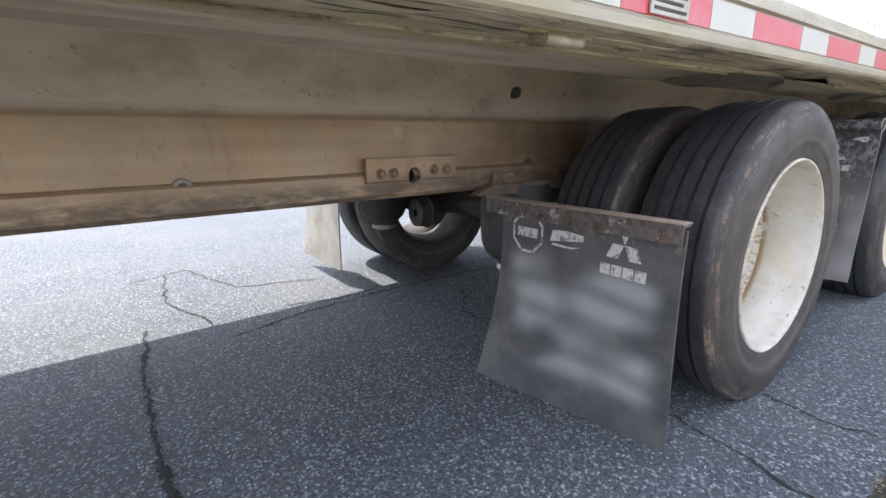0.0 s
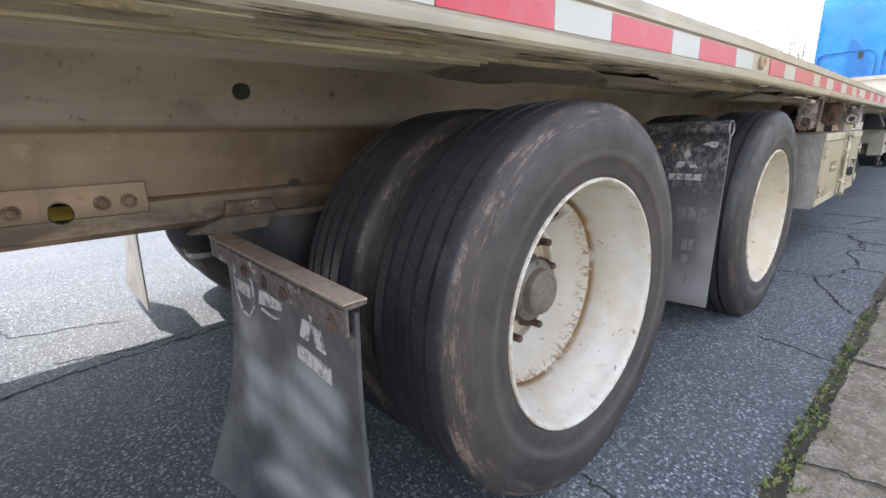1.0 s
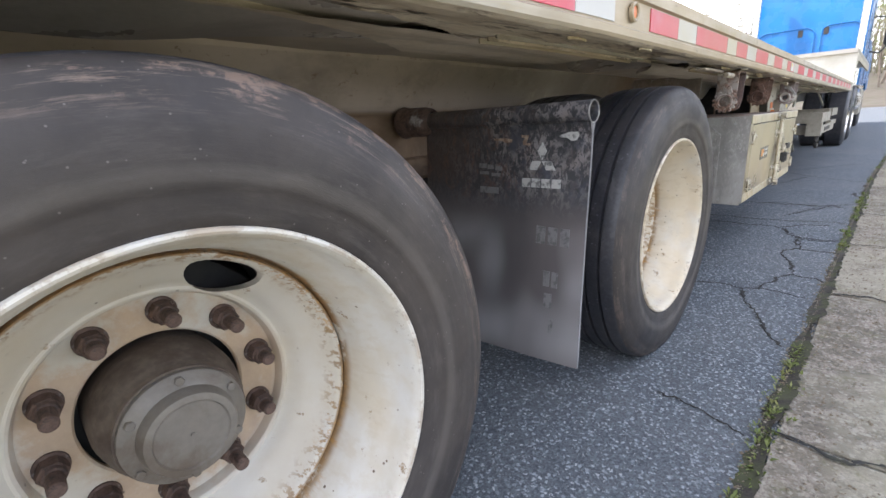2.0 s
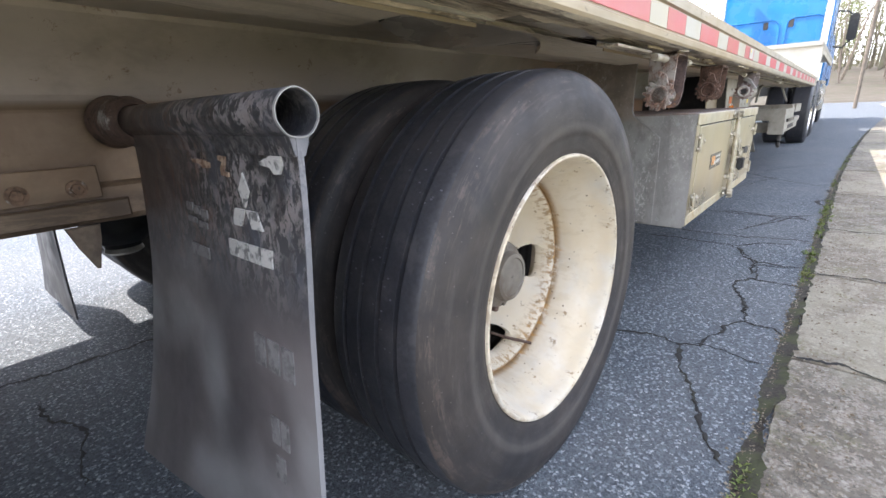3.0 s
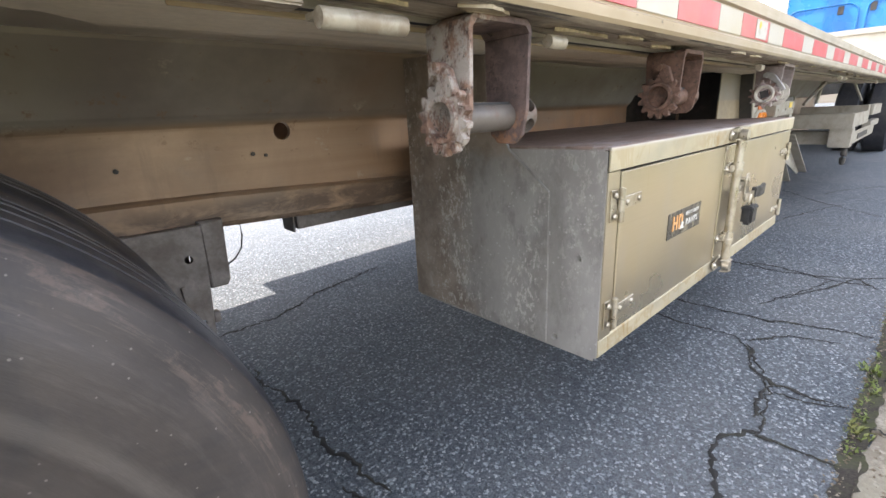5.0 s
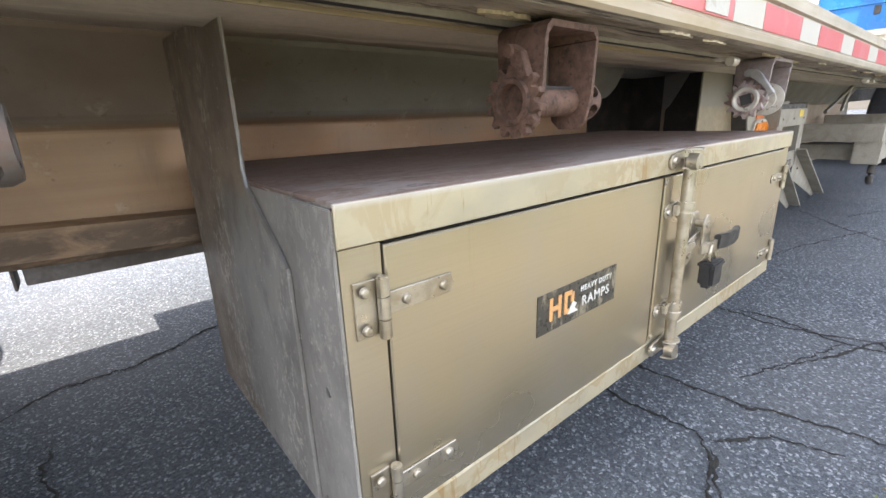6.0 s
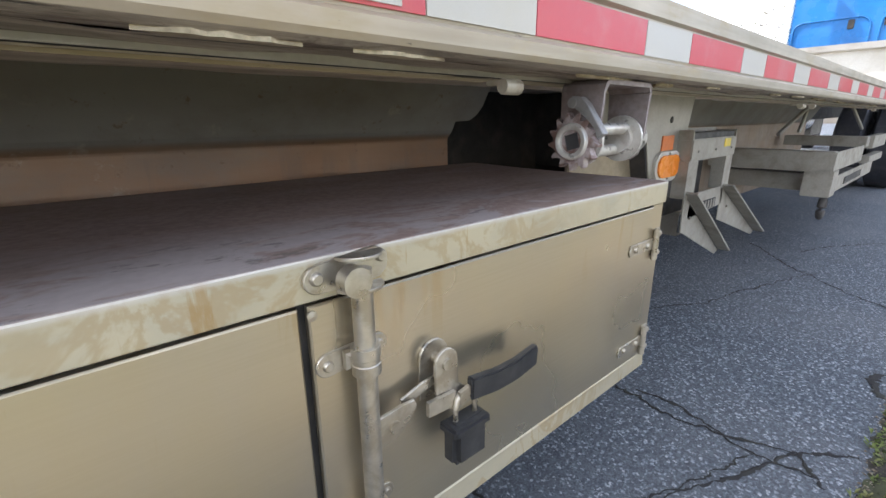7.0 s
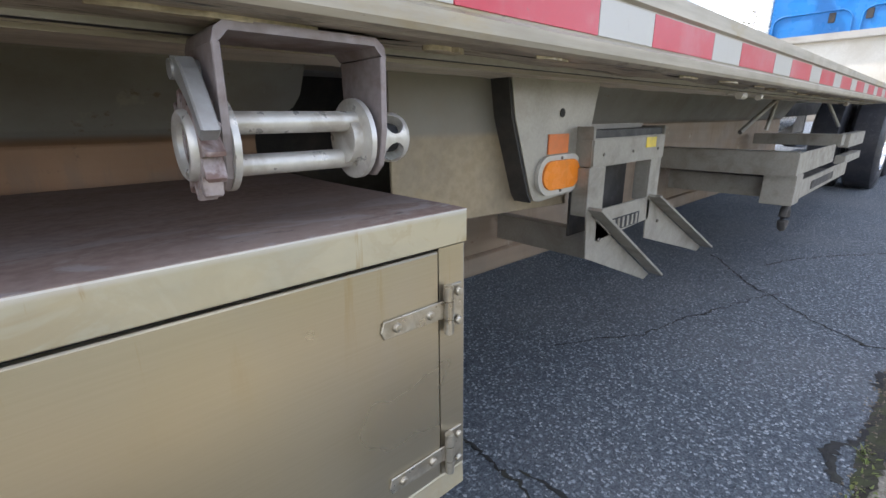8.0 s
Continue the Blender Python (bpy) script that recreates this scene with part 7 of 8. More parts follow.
# ---- strap winches ----
def winch(x0, x1, zc, top, frame_mat, drum_mat, gear_mat, open_drum, label, tooth=14, stub=0.033):
    w = thing("strap_winch", label, "winch", T, "strap winches under the deck")
    y0, y1, yc = 0.903, 0.985, 0.946
    low = zc - 0.040
    bm = bmesh.new()
    t = 0.007

    def leg(x):
        prism(bm, [(y0, top - 0.015), (y1, top - 0.015), (y1 - 0.002, zc + 0.01), (y1 - 0.010, low + 0.012), (y1 - 0.024, low), (y0 + 0.026, low), (y0 + 0.012, low + 0.012), (y0 + 0.004, zc + 0.01)], 'x', x, x + t, 0.0012)
    leg(x0)
    leg(x1)
    prism(bm, [(x0, top - 0.016), (x0 + 0.003, top - 0.005), (x0 + 0.012, top + 0.002), (x1 + t - 0.012, top + 0.002), (x1 + t - 0.003, top - 0.005), (x1 + t, top - 0.016), (x1 + t - 0.007, top - 0.014), (x1 + t - 0.014, top - 0.006), (x0 + 0.014, top - 0.006), (x0 + 0.007, top - 0.014)], 'y', y0, y1)
    part("frame", bm, frame_mat, w, "bent steel winch frame")
    # toothed ratchet on the outside of the first leg
    bm = bmesh.new()
    gear, r0, r1 = [], (0.0345 if open_drum else 0.0360), (0.0490 if open_drum else 0.0478)
    for i in range(tooth):
        a = 2 * math.pi * i / tooth
        st = 2 * math.pi / tooth
        teeth = ((r0, 0.0), (r0 + 0.004, 0.30), (r1, 0.64), (r1, 0.80), (r0, 0.90)) if open_drum else ((r0, 0.0), (r1, 0.18), (r1, 0.52), (r0, 0.70))
        gear += [(yc + r * math.cos(a + st * q), zc + r * math.sin(a + st * q)) for r, q in teeth]
    prism(bm, gear, 'x', x0 - (0.018 if open_drum else 0.014), x0 - 0.001, 0.0015)
    g = part("ratchet_wheel", bm, gear_mat, w, "toothed ratchet wheel")
    bm = bmesh.new()
    if open_drum:
        prism(bm, hexagon(yc, zc, 0.0185, 0.5, 4), 'x', x0 - 0.1, x0 - 0.004)
    else:
        rod(bm, (x0 - 0.1, yc, zc), (x0 + 0.0, yc, zc), 0.0235, 24)
    tool = cutter(bm)
    tool.matrix_world = T
    cut(g, [tool])
    bm = bmesh.new()
    if open_drum:
        lathe(bm, [(x0 - 0.017, 0.0195), (x0 - 0.0225, 0.0205), (x0 - 0.0245, 0.0235), (x0 - 0.0245, 0.0285), (x0 - 0.0225, 0.0305), (x0 - 0.017, 0.0315)], (0, yc, zc), axis='x', n=32, closed=True, mats=[0] * 6)
    else:
        lathe(bm, [(x0 - 0.017, 0.0225), (x0 - 0.0185, 0.024), (x0 - 0.0185, 0.030), (x0 - 0.014, 0.032), (x0 - 0.006, 0.032), (x0 - 0.006, 0.0225)], (0, yc, zc), axis='x', n=24, closed=True, mats=[0] * 6)
    part("socket_ring", bm, WINCHBAR if open_drum else gear_mat, w, smooth=True)
    if open_drum:
        # dark filler gives the socket its inner shade
        bm = bmesh.new()
        prism(bm, hexagon(yc, zc, 0.0180, 0.5, 4), 'x', x0 - 0.0160, x0 - 0.0035)
        part("square_socket", bm, DARKER, w, "near-black filler as shade in the square socket")
    # pawl
    bm = bmesh.new()
    if open_drum:
        prism(bm, [(yc - 0.060, zc + 0.014), (yc - 0.049, zc + 0.006), (yc - 0.043, zc + 0.024), (yc - 0.024, zc + 0.040), (yc + 0.008, zc + 0.062), (yc + 0.004, zc + 0.074), (yc - 0.014, zc + 0.072), (yc - 0.026, zc + 0.062)], 'x', x0 - 0.021, x0 - 0.006, 0.0015)
    else:
        prism(bm, [(yc - 0.030, zc + 0.030), (yc - 0.012, zc + 0.024), (yc + 0.008, zc + 0.064), (yc - 0.002, zc + 0.071), (yc - 0.018, zc + 0.062)], 'x', x0 - 0.017, x0 - 0.004, 0.0015)
    rod(bm, (x0 - 0.023, yc + 0.002, zc + 0.063), (x0 + 0.012, yc + 0.002, zc + 0.063), 0.0085, 14)
    part("pawl", bm, GALV if open_drum else gear_mat, w, "ratchet pawl")
    bm = bmesh.new()
    if open_drum:
        for dy, dz in ((-0.008, 0.019), (0.008, -0.021)):
            rod(bm, (x0 + 0.012, yc + dy, zc + dz), (x1 - 0.006, yc + dy, zc + dz), 0.0105, 16)
        for x in (x0 + 0.010, x1 - 0.012):
            lathe(bm, [(x - 0.003, 0.0005), (x - 0.003, 0.043), (x + 0.003, 0.043), (x + 0.003, 0.0005)], (0, yc, zc), axis='x', n=30, mats=[0] * 3)
        rod(bm, (x1 - 0.026, yc, zc), (x1 - 0.012, yc, zc), 0.026, 20)
    else:
        rod(bm, (x0, yc, zc), (x1 + 0.002, yc, zc), 0.0205, 24)
    part("drum", bm, drum_mat, w, "open two-bar strap drum" if open_drum else "slotted round strap drum", smooth=True)
    if not open_drum and stub < 0.05:
        # the slot is a dark strip, its shade put into the colour
        bm = bmesh.new()
        box(bm, x0 + 0.012, x1 - 0.004, yc - 0.012, yc - 0.007, zc + 0.0170, zc + 0.0206)
        part("strap_slot", bm, DARKER, w, "near-black strip as shade in the drum's slot")
    bm = bmesh.new()
    lathe(bm, [(x1 + t, 0.0285), (x1 + t + stub - 0.007, 0.0285), (x1 + t + stub, 0.025), (x1 + t + stub, 0.017), (x1 + t, 0.017)], (0, yc, zc), axis='x', n=28, closed=True, mats=[0] * 5)
    e = part("bar_end", bm, drum_mat, w, "round bar end with cross holes", smooth=True)
    hs = []
    for a in (0.95, 2.52, 3.76, 5.33):
        h = bmesh.new()
        mid = x1 + t + (0.020 if open_drum else 0.5 * stub)
        rod(h, (mid, yc, zc), (mid, yc + 0.05 * math.cos(a), zc + 0.05 * math.sin(a)), 0.0125, 14)
        tool = cutter(h)
        tool.matrix_world = T
        hs.append(tool)
    cut(e, hs)
    # dark core paints the shade inside the hollow end
    bm = bmesh.new()
    rod(bm, (x1 + t + 0.002, yc, zc), (x1 + t + stub - 0.008, yc, zc), 0.0168, 18)
    part("bore", bm, DARKER, w, "near-black core as shade in the bar end's bore")
    return w


winch(4.236, 4.353, 0.850, 0.973, CRUST, GREYED, CRUST, False, "old strap winch crusted with rust and pale salt", stub=0.040)
winch(4.908, 5.020, 0.873, 0.968, RUST, RUST, RUST, False, "rusty brown strap winch under the deck rail", stub=0.045)
winch(5.809, 5.969, 0.875, 0.972, WINCHFRAME, WINCHBAR, PINKRUST, True, "galvanised strap winch with an open two-bar drum", 13, 0.041)


# ---- side marker lamp on its bracket ----
lamp = thing("marker_lamp", "oval amber side marker lamp on an aluminium bracket under the deck", "lamp", T)
bm = bmesh.new()
prism(bm, [(6.475, 0.985), (6.842, 0.985), (6.826, 0.93), (6.782, 0.735), (6.774, 0.715), (6.755, 0.703), (6.590, 0.694), (6.570, 0.699), (6.557, 0.720), (6.490, 0.90)], 'y', 1.150, 1.154, 0.001)
bracket = part("bracket", bm, ALLOY, lamp, "folded aluminium lamp bracket")
bm = bmesh.new()
prism(bm, [(6.475, 0.985), (6.490, 0.90), (6.557, 0.720), (6.570, 0.699), (6.566, 0.694), (6.551, 0.716), (6.483, 0.897), (6.468, 0.985)], 'y', 1.1545, 1.206)
part("flange", bm, DARK, lamp, "dark folded edge")
# no opening is cut; a dark disc paints its shade
bm = bmesh.new()
rod(bm, (6.672, 1.1485, 0.906), (6.672, 1.1495, 0.906), 0.011, 16)
part("bracket_hole", bm, DARKER, lamp)


def oval(cx, cz, w, h, n=20):
    r = h / 2
    pts = []
    for i in range(n):
        t = math.pi / 2 - math.pi * i / (n - 1)
        pts.append((cx + w / 2 - r + r * math.cos(t), cz + r * math.sin(t)))
    for i in range(n):
        t = -math.pi / 2 - math.pi * i / (n - 1)
        pts.append((cx - w / 2 + r + r * math.cos(t), cz + r * math.sin(t)))
    return pts


bm = bmesh.new()
prism(bm, oval(6.667, 0.757, 0.190, 0.098), 'y', 1.140, 1.150, 0.003)
part("bezel", bm, CREAM, lamp, "bright oval bezel", smooth=True)
bm = bmesh.new()
prism(bm, oval(6.667, 0.757, 0.158, 0.072), 'y', 1.134, 1.142, 0.004)
part("lens", bm, AMBER, lamp, "amber lens", smooth=True)
bm = bmesh.new()
box(bm, 6.617, 6.704, 1.1465, 1.1498, 0.808, 0.856, 0.001)
part("reflector", bm, ORANGE, lamp, "faded orange reflector")
for x, z in ((6.667, 0.798), (6.667, 0.716)):
    bolt(bracket, x, 1.140, z, 0.004, 0.004, HUB, False, name="screw")

# outrigger below the lamp
bm = bmesh.new()
box(bm, 6.918, 6.923, 1.178, BEAM_Y - 0.02, 0.462, 0.552, 0.001)
box(bm, 6.923, 6.965, 1.178, BEAM_Y - 0.02, 0.547, 0.552, 0.001)
box(bm, 6.923, 6.965, 1.178, BEAM_Y - 0.02, 0.462, 0.467, 0.001)
part("outrigger", bm, ALLOY, trailer, "dull aluminium outrigger channel")

# folding step stand
stand = thing("folding_stand", "dull aluminium folding stand with splayed feet, stowed under the trailer", "stand", T)
bm = bmesh.new()
box(bm, 6.745, 7.178, 1.100, 1.185, 0.768, 0.842, 0.004)
head = part("head", bm, RACKING, stand, "flat aluminium head")
bm = bmesh.new()
box(bm, 6.758, 7.168, 1.108, 1.180, 0.842, 0.862, 0.002)
part("rubber_pad", bm, BLACK, stand)
bm = bmesh.new()
box(bm, 6.745, 6.756, 1.102, 1.185, 0.842, 0.872, 0.001)
box(bm, 7.168, 7.178, 1.102, 1.185, 0.842, 0.868, 0.001)
box(bm, 6.745, 7.178, 1.176, 1.182, 0.842, 0.876, 0.001)
part("head_lip", bm, RACKING, stand, "upturned edge round the rubber pad")
bm = bmesh.new()
box(bm, 7.045, 7.110, 1.0984, 1.1005, 0.806, 0.836)
part("warning_label", bm, YELLOW, stand, "small yellow warning label")
for x in (6.80, 6.965, 7.13):
    bolt(head, x, 1.100, 0.800, 0.005, 0.003, HUB, False, name="screw")
for x0, x1 in ((6.738, 6.822), (7.096, 7.170)):
    bm = bmesh.new()
    box(bm, x0, x1, 1.102, 1.108, 0.640, 0.768, 0.001)
    box(bm, x0, x0 + 0.006, 1.108, 1.150, 0.640, 0.768, 0.001)
    box(bm, x1 - 0.006, x1, 1.108, 1.150, 0.640, 0.768, 0.001)
    part("post", bm, RACKING, stand, "folded sheet post")
bm = bmesh.new()
prism(bm, [(6.80, 0.560), (7.13, 0.575), (7.13, 0.650), (6.80, 0.650)], 'y', 1.104, 1.110, 0.001)
cross = part("cross_bar", bm, RACKING, stand, "slotted cross panel")
# dark panel as the shade behind the ribs
bm = bmesh.new()
box(bm, 6.878, 7.058, 1.1022, 1.1038, 0.574, 0.612)
part("slot_window", bm, DARKER, cross)
for i in range(6):
    bm = bmesh.new()
    box(bm, 6.890 + i * 0.028, 6.904 + i * 0.028, 1.1000, 1.1020, 0.577, 0.609, 0.001)
    part("slot_rib", bm, RACKING, cross)
bm = bmesh.new()
box(bm, 6.80, 7.12, 1.19, 1.196, 0.56, 0.80)
part("back_sheet", bm, DARK, stand)
for xa, za, xb, zb in ((6.745, 0.660, 7.205, 0.368), (7.108, 0.652, 7.690, 0.369)):
    bm = bmesh.new()
    dx, dz = xb - xa, zb - za
    prism(bm, [(xa, za - 0.004), (xb - 0.012, zb), (xb - 0.05, zb - 0.010), (xa + 0.012, za - 0.140)], 'y', 1.104, 1.109, 0.001)
    prism(bm, [(xa, za), (xb, zb), (xb + 0.005, zb + 0.007), (xa + 0.006, za + 0.006)], 'y', 1.062, 1.109, 0.001)
    foot = part("foot", bm, RACKING, stand, "splayed sheet foot with a folded edge")
    bolt(foot, xa + 0.16 * dx, 1.104, za + 0.16 * dz - 0.05, 0.006, 0.005, HUB, False)

# ramp rack
rack = thing("ramp_rack", "two-tier aluminium ramp rack slung under the deck, with a hanging ring", "rack", T)
for z0, z1, x0 in ((0.625, 0.735, 8.20), (0.500, 0.600, 8.36)):
    bm = bmesh.new()
    box(bm, x0, x0 + 0.006, 0.935, 1.53, z0, z1, 0.001)
    box(bm, x0, x0 + 0.08, 0.935, 1.53, z1 - 0.006, z1, 0.001)
    part("end_channel", bm, RACKING, rack)
    bm = bmesh.new()
    x9 = 9.12 if z0 > 0.6 else 9.74
    box(bm, x0, x9, 0.925, 0.935, z0 + 0.006, z1 - 0.004, 0.002)
    box(bm, x0, x9, 0.935, 0.99, z0 + 0.006, z0 + 0.012, 0.001)
    part("side_channel", bm, RACKING, rack)
    bm = bmesh.new()
    box(bm, x0 + 0.1, x9, 1.0, 1.53, z0 + 0.03, z0 + 0.036)
    part("tray", bm, DARK, rack)
bm = bmesh.new()
box(bm, 8.22, 8.36, 0.922, 1.05, 0.49, 0.63, 0.003)
part("corner_post", bm, RACKING, rack)
bm = bmesh.new()
box(bm, 8.6, 9.2, 0.920, 0.924, 0.53, 0.57)
part("slot_plate", bm, DARK, rack)
bm = bmesh.new()
sweep(bm, [(8.28 + 0.036 * math.cos(t), 0.95, 0.425 + 0.050 * math.sin(t)) for t in [i * 0.42 for i in range(15)]], 0.017, 10)
rod(bm, (8.28, 0.95, 0.470), (8.28, 0.95, 0.505), 0.016, 10)
part("ring", bm, DARK, rack, "dark hanging ring")
bm = bmesh.new()
box(bm, 9.9, 10.05, 1.0, 1.53, 0.68, 0.76, 0.003)
box(bm, 10.1, 10.9, 0.98, 1.04, 0.66, 0.76, 0.003)
box(bm, 10.1, 10.9, 0.98, 1.04, 0.54, 0.60, 0.003)
part("frame_step", bm, RACKING, trailer, "dull aluminium side step frame")

# box on the far side
far_box = thing("storage_box", "aluminium storage box on the far side of the trailer", "storage box", T)
bm = bmesh.new()
box(bm, 4.44, 5.9, 2.78, 3.27, 0.61, 0.97, 0.006)
part("shell", bm, ALLOY, far_box)
bm = bmesh.new()
box(bm, 4.46, 5.87, 3.27, 3.276, 0.63, 0.95, 0.003)
part("door", bm, STEEL, far_box)
bm = bmesh.new()
box(bm, 4.315, 4.78, BEAM_Y + 0.07, BEAM_Y + 0.12, 0.572, 0.622, 0.002)
box(bm, 4.298, 4.303, BEAM_Y + 0.06, BEAM_Y + 0.13, 0.568, 0.622, 0.001)
part("conduit", bm, HANGER, trailer)
bm = bmesh.new()
sweep(bm, [(4.162, 1.65, 0.625), (4.163, 1.65, 0.590), (4.156, 1.65, 0.558), (4.138, 1.65, 0.535), (4.108, 1.65, 0.518), (4.082, 1.65, 0.512)], 0.002, 6)
part("loose_wire", bm, BLACK, trailer, "loose black wire")

# raised front deck
bm = bmesh.new()
box(bm, 10.95, 11.0, RAIL_Y, FAR_Y, 1.0, 1.53, 0.006)
part("front_riser", bm, CREAM, trailer, "cream-painted riser to the raised front deck")
bm = bmesh.new()
box(bm, 10.9, 15.0, RAIL_Y, FAR_Y, 1.50, 1.56, 0.006)
box(bm, 11.0, 14.6, 1.5, 2.8, 1.25, 1.5)
part("front_deck", bm, ALLOY, trailer)
bm = bmesh.new()
prism(bm, [(11.0, 1.30), (11.4, 1.42), (15.0, 1.42), (15.0, 1.50), (11.0, 1.50)], 'y', RAIL_Y, RAIL_Y + 0.03)
part("front_side_rail", bm, RAIL, trailer)


# ---- tractor ----
tractor = thing("truck_tractor", "blue sleeper-cab truck tractor parked at the head of the trailer", "truck")
bm = bmesh.new()
box(bm, 11.4, 20.5, 1.85, 2.0, 0.75, 0.98, 0.01)
box(bm, 11.4, 20.5, 2.35, 2.5, 0.75, 0.98, 0.01)
part("chassis", bm, DARK, tractor)
bm = bmesh.new()
prism(bm, [(15.8, 1.0), (15.8, 3.25), (16.1, 3.65), (17.2, 3.7), (18.1, 2.75), (18.6, 2.05), (20.3, 1.85), (20.6, 1.6), (20.6, 0.9), (19.6, 0.9), (19.3, 1.15), (18.2, 1.15), (17.9, 0.9), (17.9, 0.75), (16.0, 0.75)], 'y', 1.02, 3.10, 0.05)
cab = part("cab", bm, BLUE, tractor, "glossy blue cab and sleeper", smooth=True)
for y0, y1, vy in ((1.92, 2.98, 2.18), (1.12, 1.80, 1.72)):
    bm = bmesh.new()
    arch = [(y0, 1.50), (y0, 2.10)] + [(y0 + 0.18 - 0.18 * math.cos(t), 2.18 + 0.18 * math.sin(t)) for t in (0.3, 0.8, 1.3)] + [(y1 - 0.18 + 0.18 * math.cos(t), 2.24 + 0.12 * math.sin(t)) for t in (1.3, 0.8, 0.3)] + [(y1, 2.10), (y1, 1.50)]
    sweep(bm, [(15.795, y, z) for y, z in arch], 0.016, 8)
    part("back_rib", bm, BLUE, cab, "raised rib in the sleeper's back", smooth=True)
    bm = bmesh.new()
    box(bm, 15.785, 15.80, vy - 0.045, vy + 0.045, 2.17, 2.32, 0.02)
    part("vent", bm, DARK, cab)
bm = bmesh.new()
sweep(bm, [(15.78, 1.05, 1.58), (15.76, 2.0, 1.60), (15.78, 3.0, 1.58)], 0.02, 8)
part("grab_rail", bm, POLISHED, cab)
bm = bmesh.new()
prism(bm, [(17.25, 2.05), (17.25, 2.75), (17.95, 2.72), (18.25, 2.10)], 'y', 1.012, 1.02, 0.003)
part("side_window", bm, GLASS, cab, "dark side window")
bm = bmesh.new()
prism(bm, [(17.15, 0.95), (17.15, 2.85), (17.18, 2.85), (17.18, 0.95)], 'y', 1.014, 1.02)
part("door_seam", bm, DARK, cab)
for x in (12.35, 13.65):
    for y in (1.06, 1.38, 2.70, 3.02):
        bm = bmesh.new()
        lathe(bm, [(-0.13, 0.29), (-0.14, 0.36), (-0.135, 0.43), (-0.115, 0.475), (-0.10, 0.49), (0.10, 0.49), (0.115, 0.475), (0.14, 0.40), (0.13, 0.29)], n=40, closed=True, mats=[0] * 9)
        tyre = part("tyre", bm, TREAD, tractor, smooth=True)
        tyre.location = (x, y, 0.487)
        if y < 1.2:
            bm = bmesh.new()
            lathe(bm, [(-0.135, 0.29), (-0.02, 0.26), (0.05, 0.24), (0.07, 0.12), (-0.05, 0.11), (-0.05, 0.001)], n=36, mats=[0] * 5)
            part("rim", bm, POLISHED, tyre, "polished wheel", smooth=True)
for y in (1.15, 2.95):
    bm = bmesh.new()
    lathe(bm, [(-0.13, 0.29), (-0.14, 0.36), (-0.135, 0.43), (-0.10, 0.49), (0.10, 0.49), (0.14, 0.40), (0.13, 0.29)], n=40, closed=True, mats=[0] * 7)
    tyre = part("tyre", bm, TREAD, tractor, smooth=True)
    tyre.location = (18.75, y, 0.487)
for y in (0.98, 2.62):
    bm = bmesh.new()
    rod(bm, (15.2, y + 0.26, 0.68), (16.9, y + 0.26, 0.68), 0.30, 32)
    part("fuel_tank", bm, POLISHED, tractor, "polished round fuel tank", smooth=True)
    bm = bmesh.new()
    box(bm, 16.95, 17.9, y, y + 0.3, 0.36, 0.95, 0.02)
    part("side_step", bm, ALLOY, tractor)
    bm = bmesh.new()
    box(bm, 15.2, 16.9, y - 0.02, y + 0.2, 0.95, 1.02, 0.01)
    part("tank_step", bm, POLISHED, tractor)
bm = bmesh.new()
box(bm, 18.15, 18.27, 0.62, 0.80, 1.95, 2.55, 0.03)
mirror = part("door_mirror", bm, BLACK, tractor, "black door mirror on arms", smooth=True)
bm = bmesh.new()
sweep(bm, [(18.2, 1.04, 1.85), (18.2, 0.85, 1.80), (18.2, 0.72, 1.95)], 0.02, 8)
part("mirror_arm", bm, BLACK, tractor)
bm = bmesh.new()
sweep(bm, [(18.2, 1.04, 2.65), (18.2, 0.85, 2.62), (18.2, 0.72, 2.5)], 0.02, 8)
part("mirror_arm", bm, BLACK, tractor)
for y in (1.10, 3.02):
    bm = bmesh.new()
    rod(bm, (15.55, y, 0.98), (15.55, y, 3.5), 0.065, 20)
    part("exhaust_pipe", bm, POLISHED, tractor, "chrome exhaust stack", smooth=True)
bm = bmesh.new()
box(bm, 15.25, 15.75, 1.3, 2.8, 0.98, 1.0, 0.003)
box(bm, 14.9, 15.6, 1.4, 2.75, 0.98, 1.12, 0.02)
part("catwalk", bm, ALLOY, tractor)


# far woods: thin trunks and a haze of small new leaves
bm = bmesh.new()
rnd = random.Random(31)
for i in range(420):
    x, y, h = rnd.uniform(82, 125), rnd.uniform(-45, 30), rnd.uniform(7, 15)
    r, lean = rnd.uniform(0.06, 0.2), rnd.gauss(0, 0.5)
    lo = [bm.verts.new((x + r * math.cos(a), y + r * math.sin(a), 2.5)) for a in (0, 2.1, 4.2)]
    hi = [bm.verts.new((x + 0.2 * r * math.cos(a), y + lean + 0.2 * r * math.sin(a), 2.5 + h)) for a in (0, 2.1, 4.2)]
    for k in range(3):
        bm.faces.new((lo[k], lo[(k + 1) % 3], hi[(k + 1) % 3], hi[k]))
    for j in range(26):
        o = Vector((x + rnd.gauss(0, 1.0), y + rnd.gauss(0, 1.1), 2.5 + h * rnd.uniform(0.15, 1.05)))
        u = Vector((rnd.gauss(0, 1), rnd.gauss(0, 1), rnd.gauss(0, 1))).normalized()
        v, s = u.orthogonal(), rnd.uniform(0.12, 0.34)
        bm.faces.new([bm.verts.new(o + u * s), bm.verts.new(o + v * s * 0.5), bm.verts.new(o - u * s), bm.verts.new(o - v * s * 0.5)])
tagged(part("far_woods", bm, WOODS), "grey-brown spring woods with thin new leaves behind the road", "woods", kind="stuff")


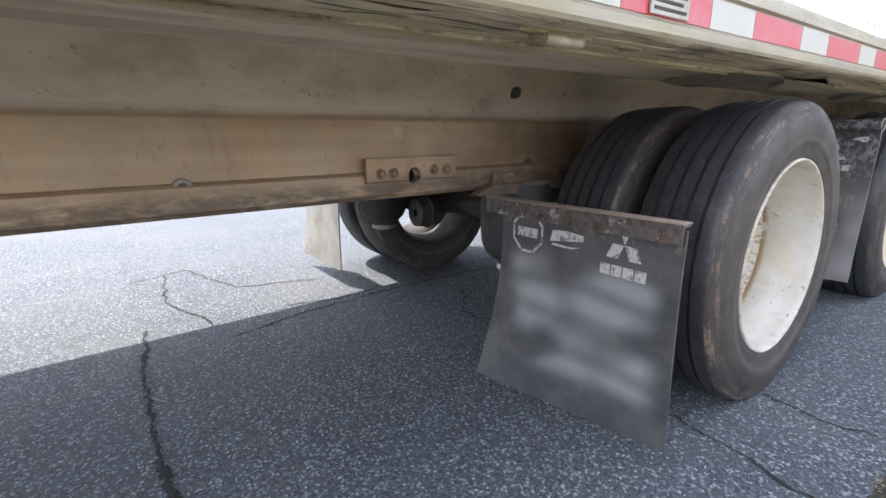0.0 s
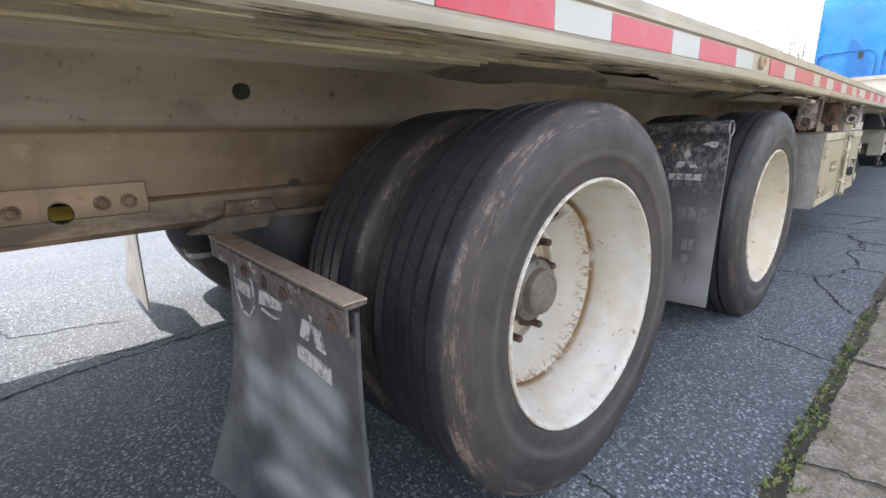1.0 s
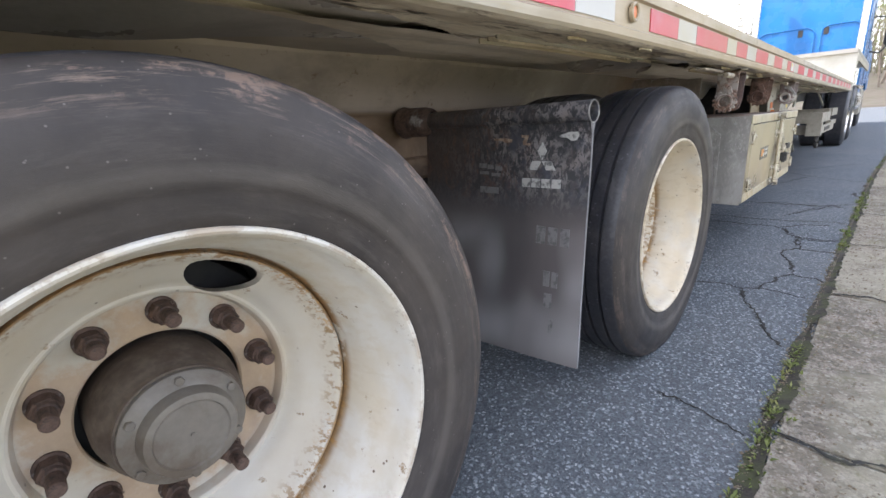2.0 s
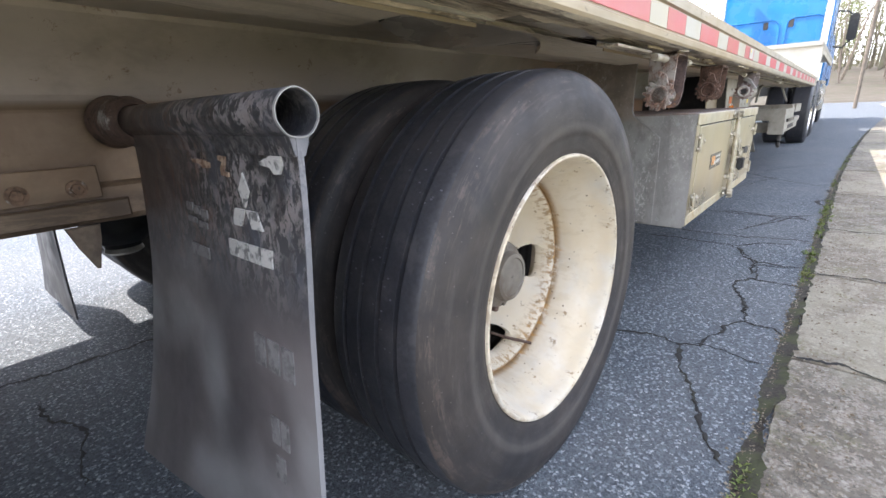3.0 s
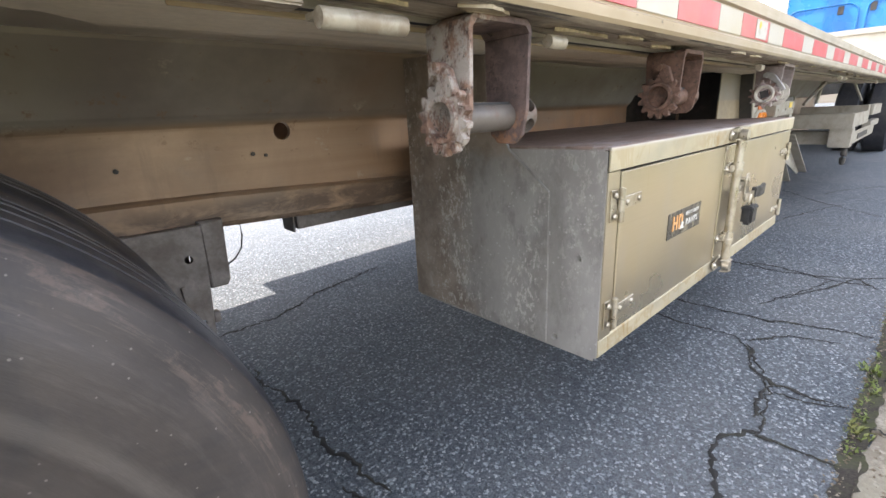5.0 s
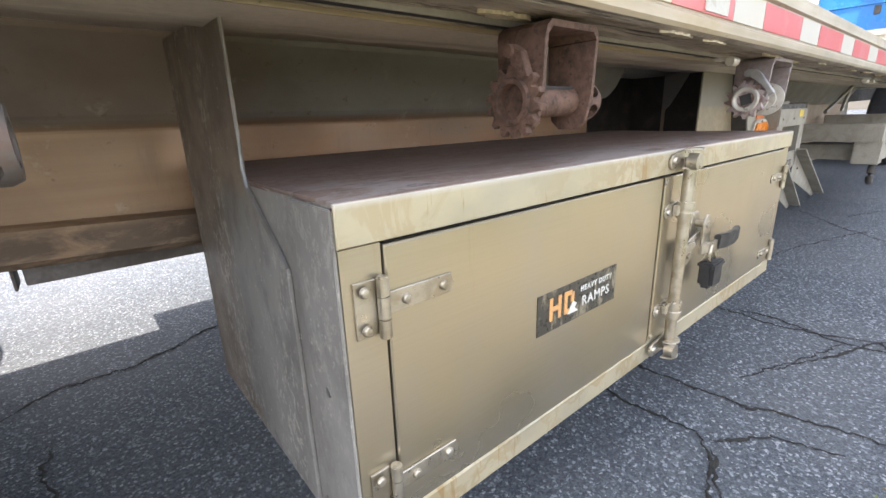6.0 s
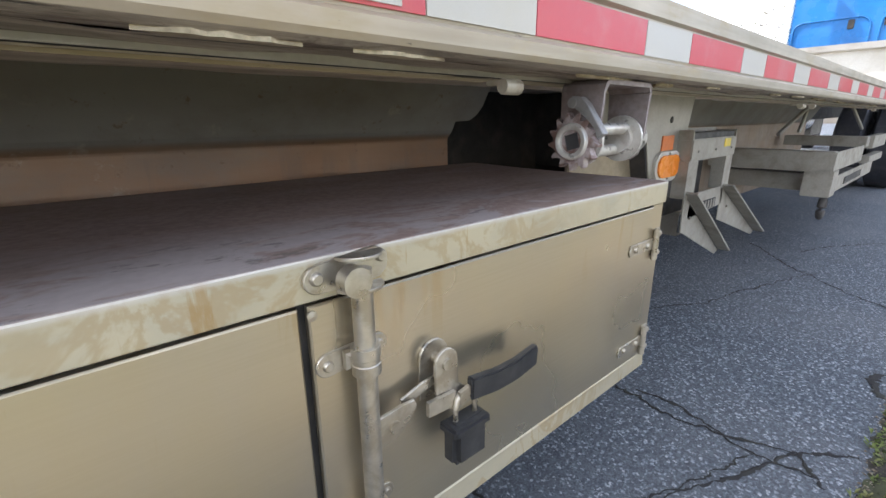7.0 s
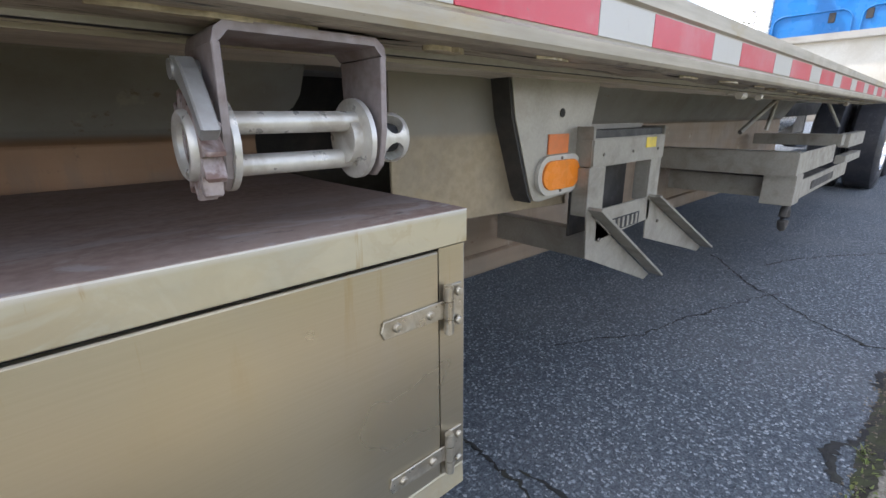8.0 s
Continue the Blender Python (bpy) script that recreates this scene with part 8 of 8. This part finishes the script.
# ---- distance: trees and a pole ----
def tree(x, y, h, seed, leaves):
    r = random.Random(seed)
    t = thing("tree", "slender spring tree with bare limbs and thin new leaves", "tree", Matrix.Translation((x, y, 0)), "trees beyond the road")
    bm = bmesh.new()
    tips = []

    def limb(a, d, length, rad, depth):
        n = 5
        prev = None
        p = a.copy()
        for i in range(n + 1):
            rr = rad * (1 - 0.62 * i / n)
            ring = [bm.verts.new(p + Vector((rr * math.cos(k * 1.2566), rr * math.sin(k * 1.2566), 0))) for k in range(5)]
            if prev:
                for k in range(5):
                    bm.faces.new((prev[k], prev[(k + 1) % 5], ring[(k + 1) % 5], ring[k]))
            prev = ring
            if depth and i >= 2:
                for q in range(2 if depth == 2 else 1):
                    e = Vector((r.gauss(0, 1), r.gauss(0, 1), r.uniform(0.5, 1.6))).normalized()
                    limb(p.copy(), e, length * r.uniform(0.28, 0.48), rr * 0.5, depth - 1)
            if depth == 0 or i == n:
                tips.append(p.copy())
            d = (d + Vector((r.gauss(0, 0.10), r.gauss(0, 0.10), 0.05))).normalized()
            p = p + d * (length / n)
    limb(Vector((0, 0, 0)), Vector((0, 0, 1)), h, h * 0.011, 2)
    part("trunk", bm, BARK, t, "grey-brown trunk and limbs")
    bm = bmesh.new()
    for i in range(leaves):
        c = r.choice(tips) + Vector((r.gauss(0, 0.35), r.gauss(0, 0.35), r.gauss(0, 0.35)))
        u = Vector((r.gauss(0, 1), r.gauss(0, 1), r.gauss(0, 1))).normalized()
        v = u.orthogonal().normalized()
        s = r.uniform(0.05, 0.13)
        bm.faces.new([bm.verts.new(c + u * s), bm.verts.new(c + v * s * 0.6), bm.verts.new(c - u * s), bm.verts.new(c - v * s * 0.6)])
    part("crown", bm, LEAF, t, "thin pale green leaves")


rnd = random.Random(5)
for i in range(46):
    tree(58 + rnd.uniform(0, 34), 7.0 - i * 0.62 - rnd.uniform(0, 1.6), rnd.uniform(9, 15), 100 + i, 520)
bm = bmesh.new()
rows = []
for i in range(41):
    y = 40 - i * 3.0
    lift = 0.5 * noise.noise(Vector((y * 0.08, 0, 0)))
    rows.append([bm.verts.new((x, y, z)) for x, z in ((41.5, -0.02), (42.2, 0.10), (49, 0.30 + lift * 0.3), (60, 1.0 + lift), (80, 2.8 + lift), (140, 6.0))])
for a, b in zip(rows, rows[1:]):
    for j in range(5):
        bm.faces.new((a[j], b[j], b[j + 1], a[j + 1]))
tagged(part("bank", bm, BANK), "dry leaf-strewn bank under the roadside trees", "bank", kind="stuff")
pole = thing("utility_pole", "slim grey utility pole beside the road", "pole", Matrix.Translation((29.5, 0.25, 0.0)))
bm = bmesh.new()
rod(bm, (0, 0, 0), (0, 0, 8.5), 0.07, 12)
part("shaft", bm, BARK, pole)
bm = bmesh.new()
rod(bm, (0, -1.0, 7.8), (0, 1.0, 7.8), 0.05, 8)
part("cross_arm", bm, BARK, pole)
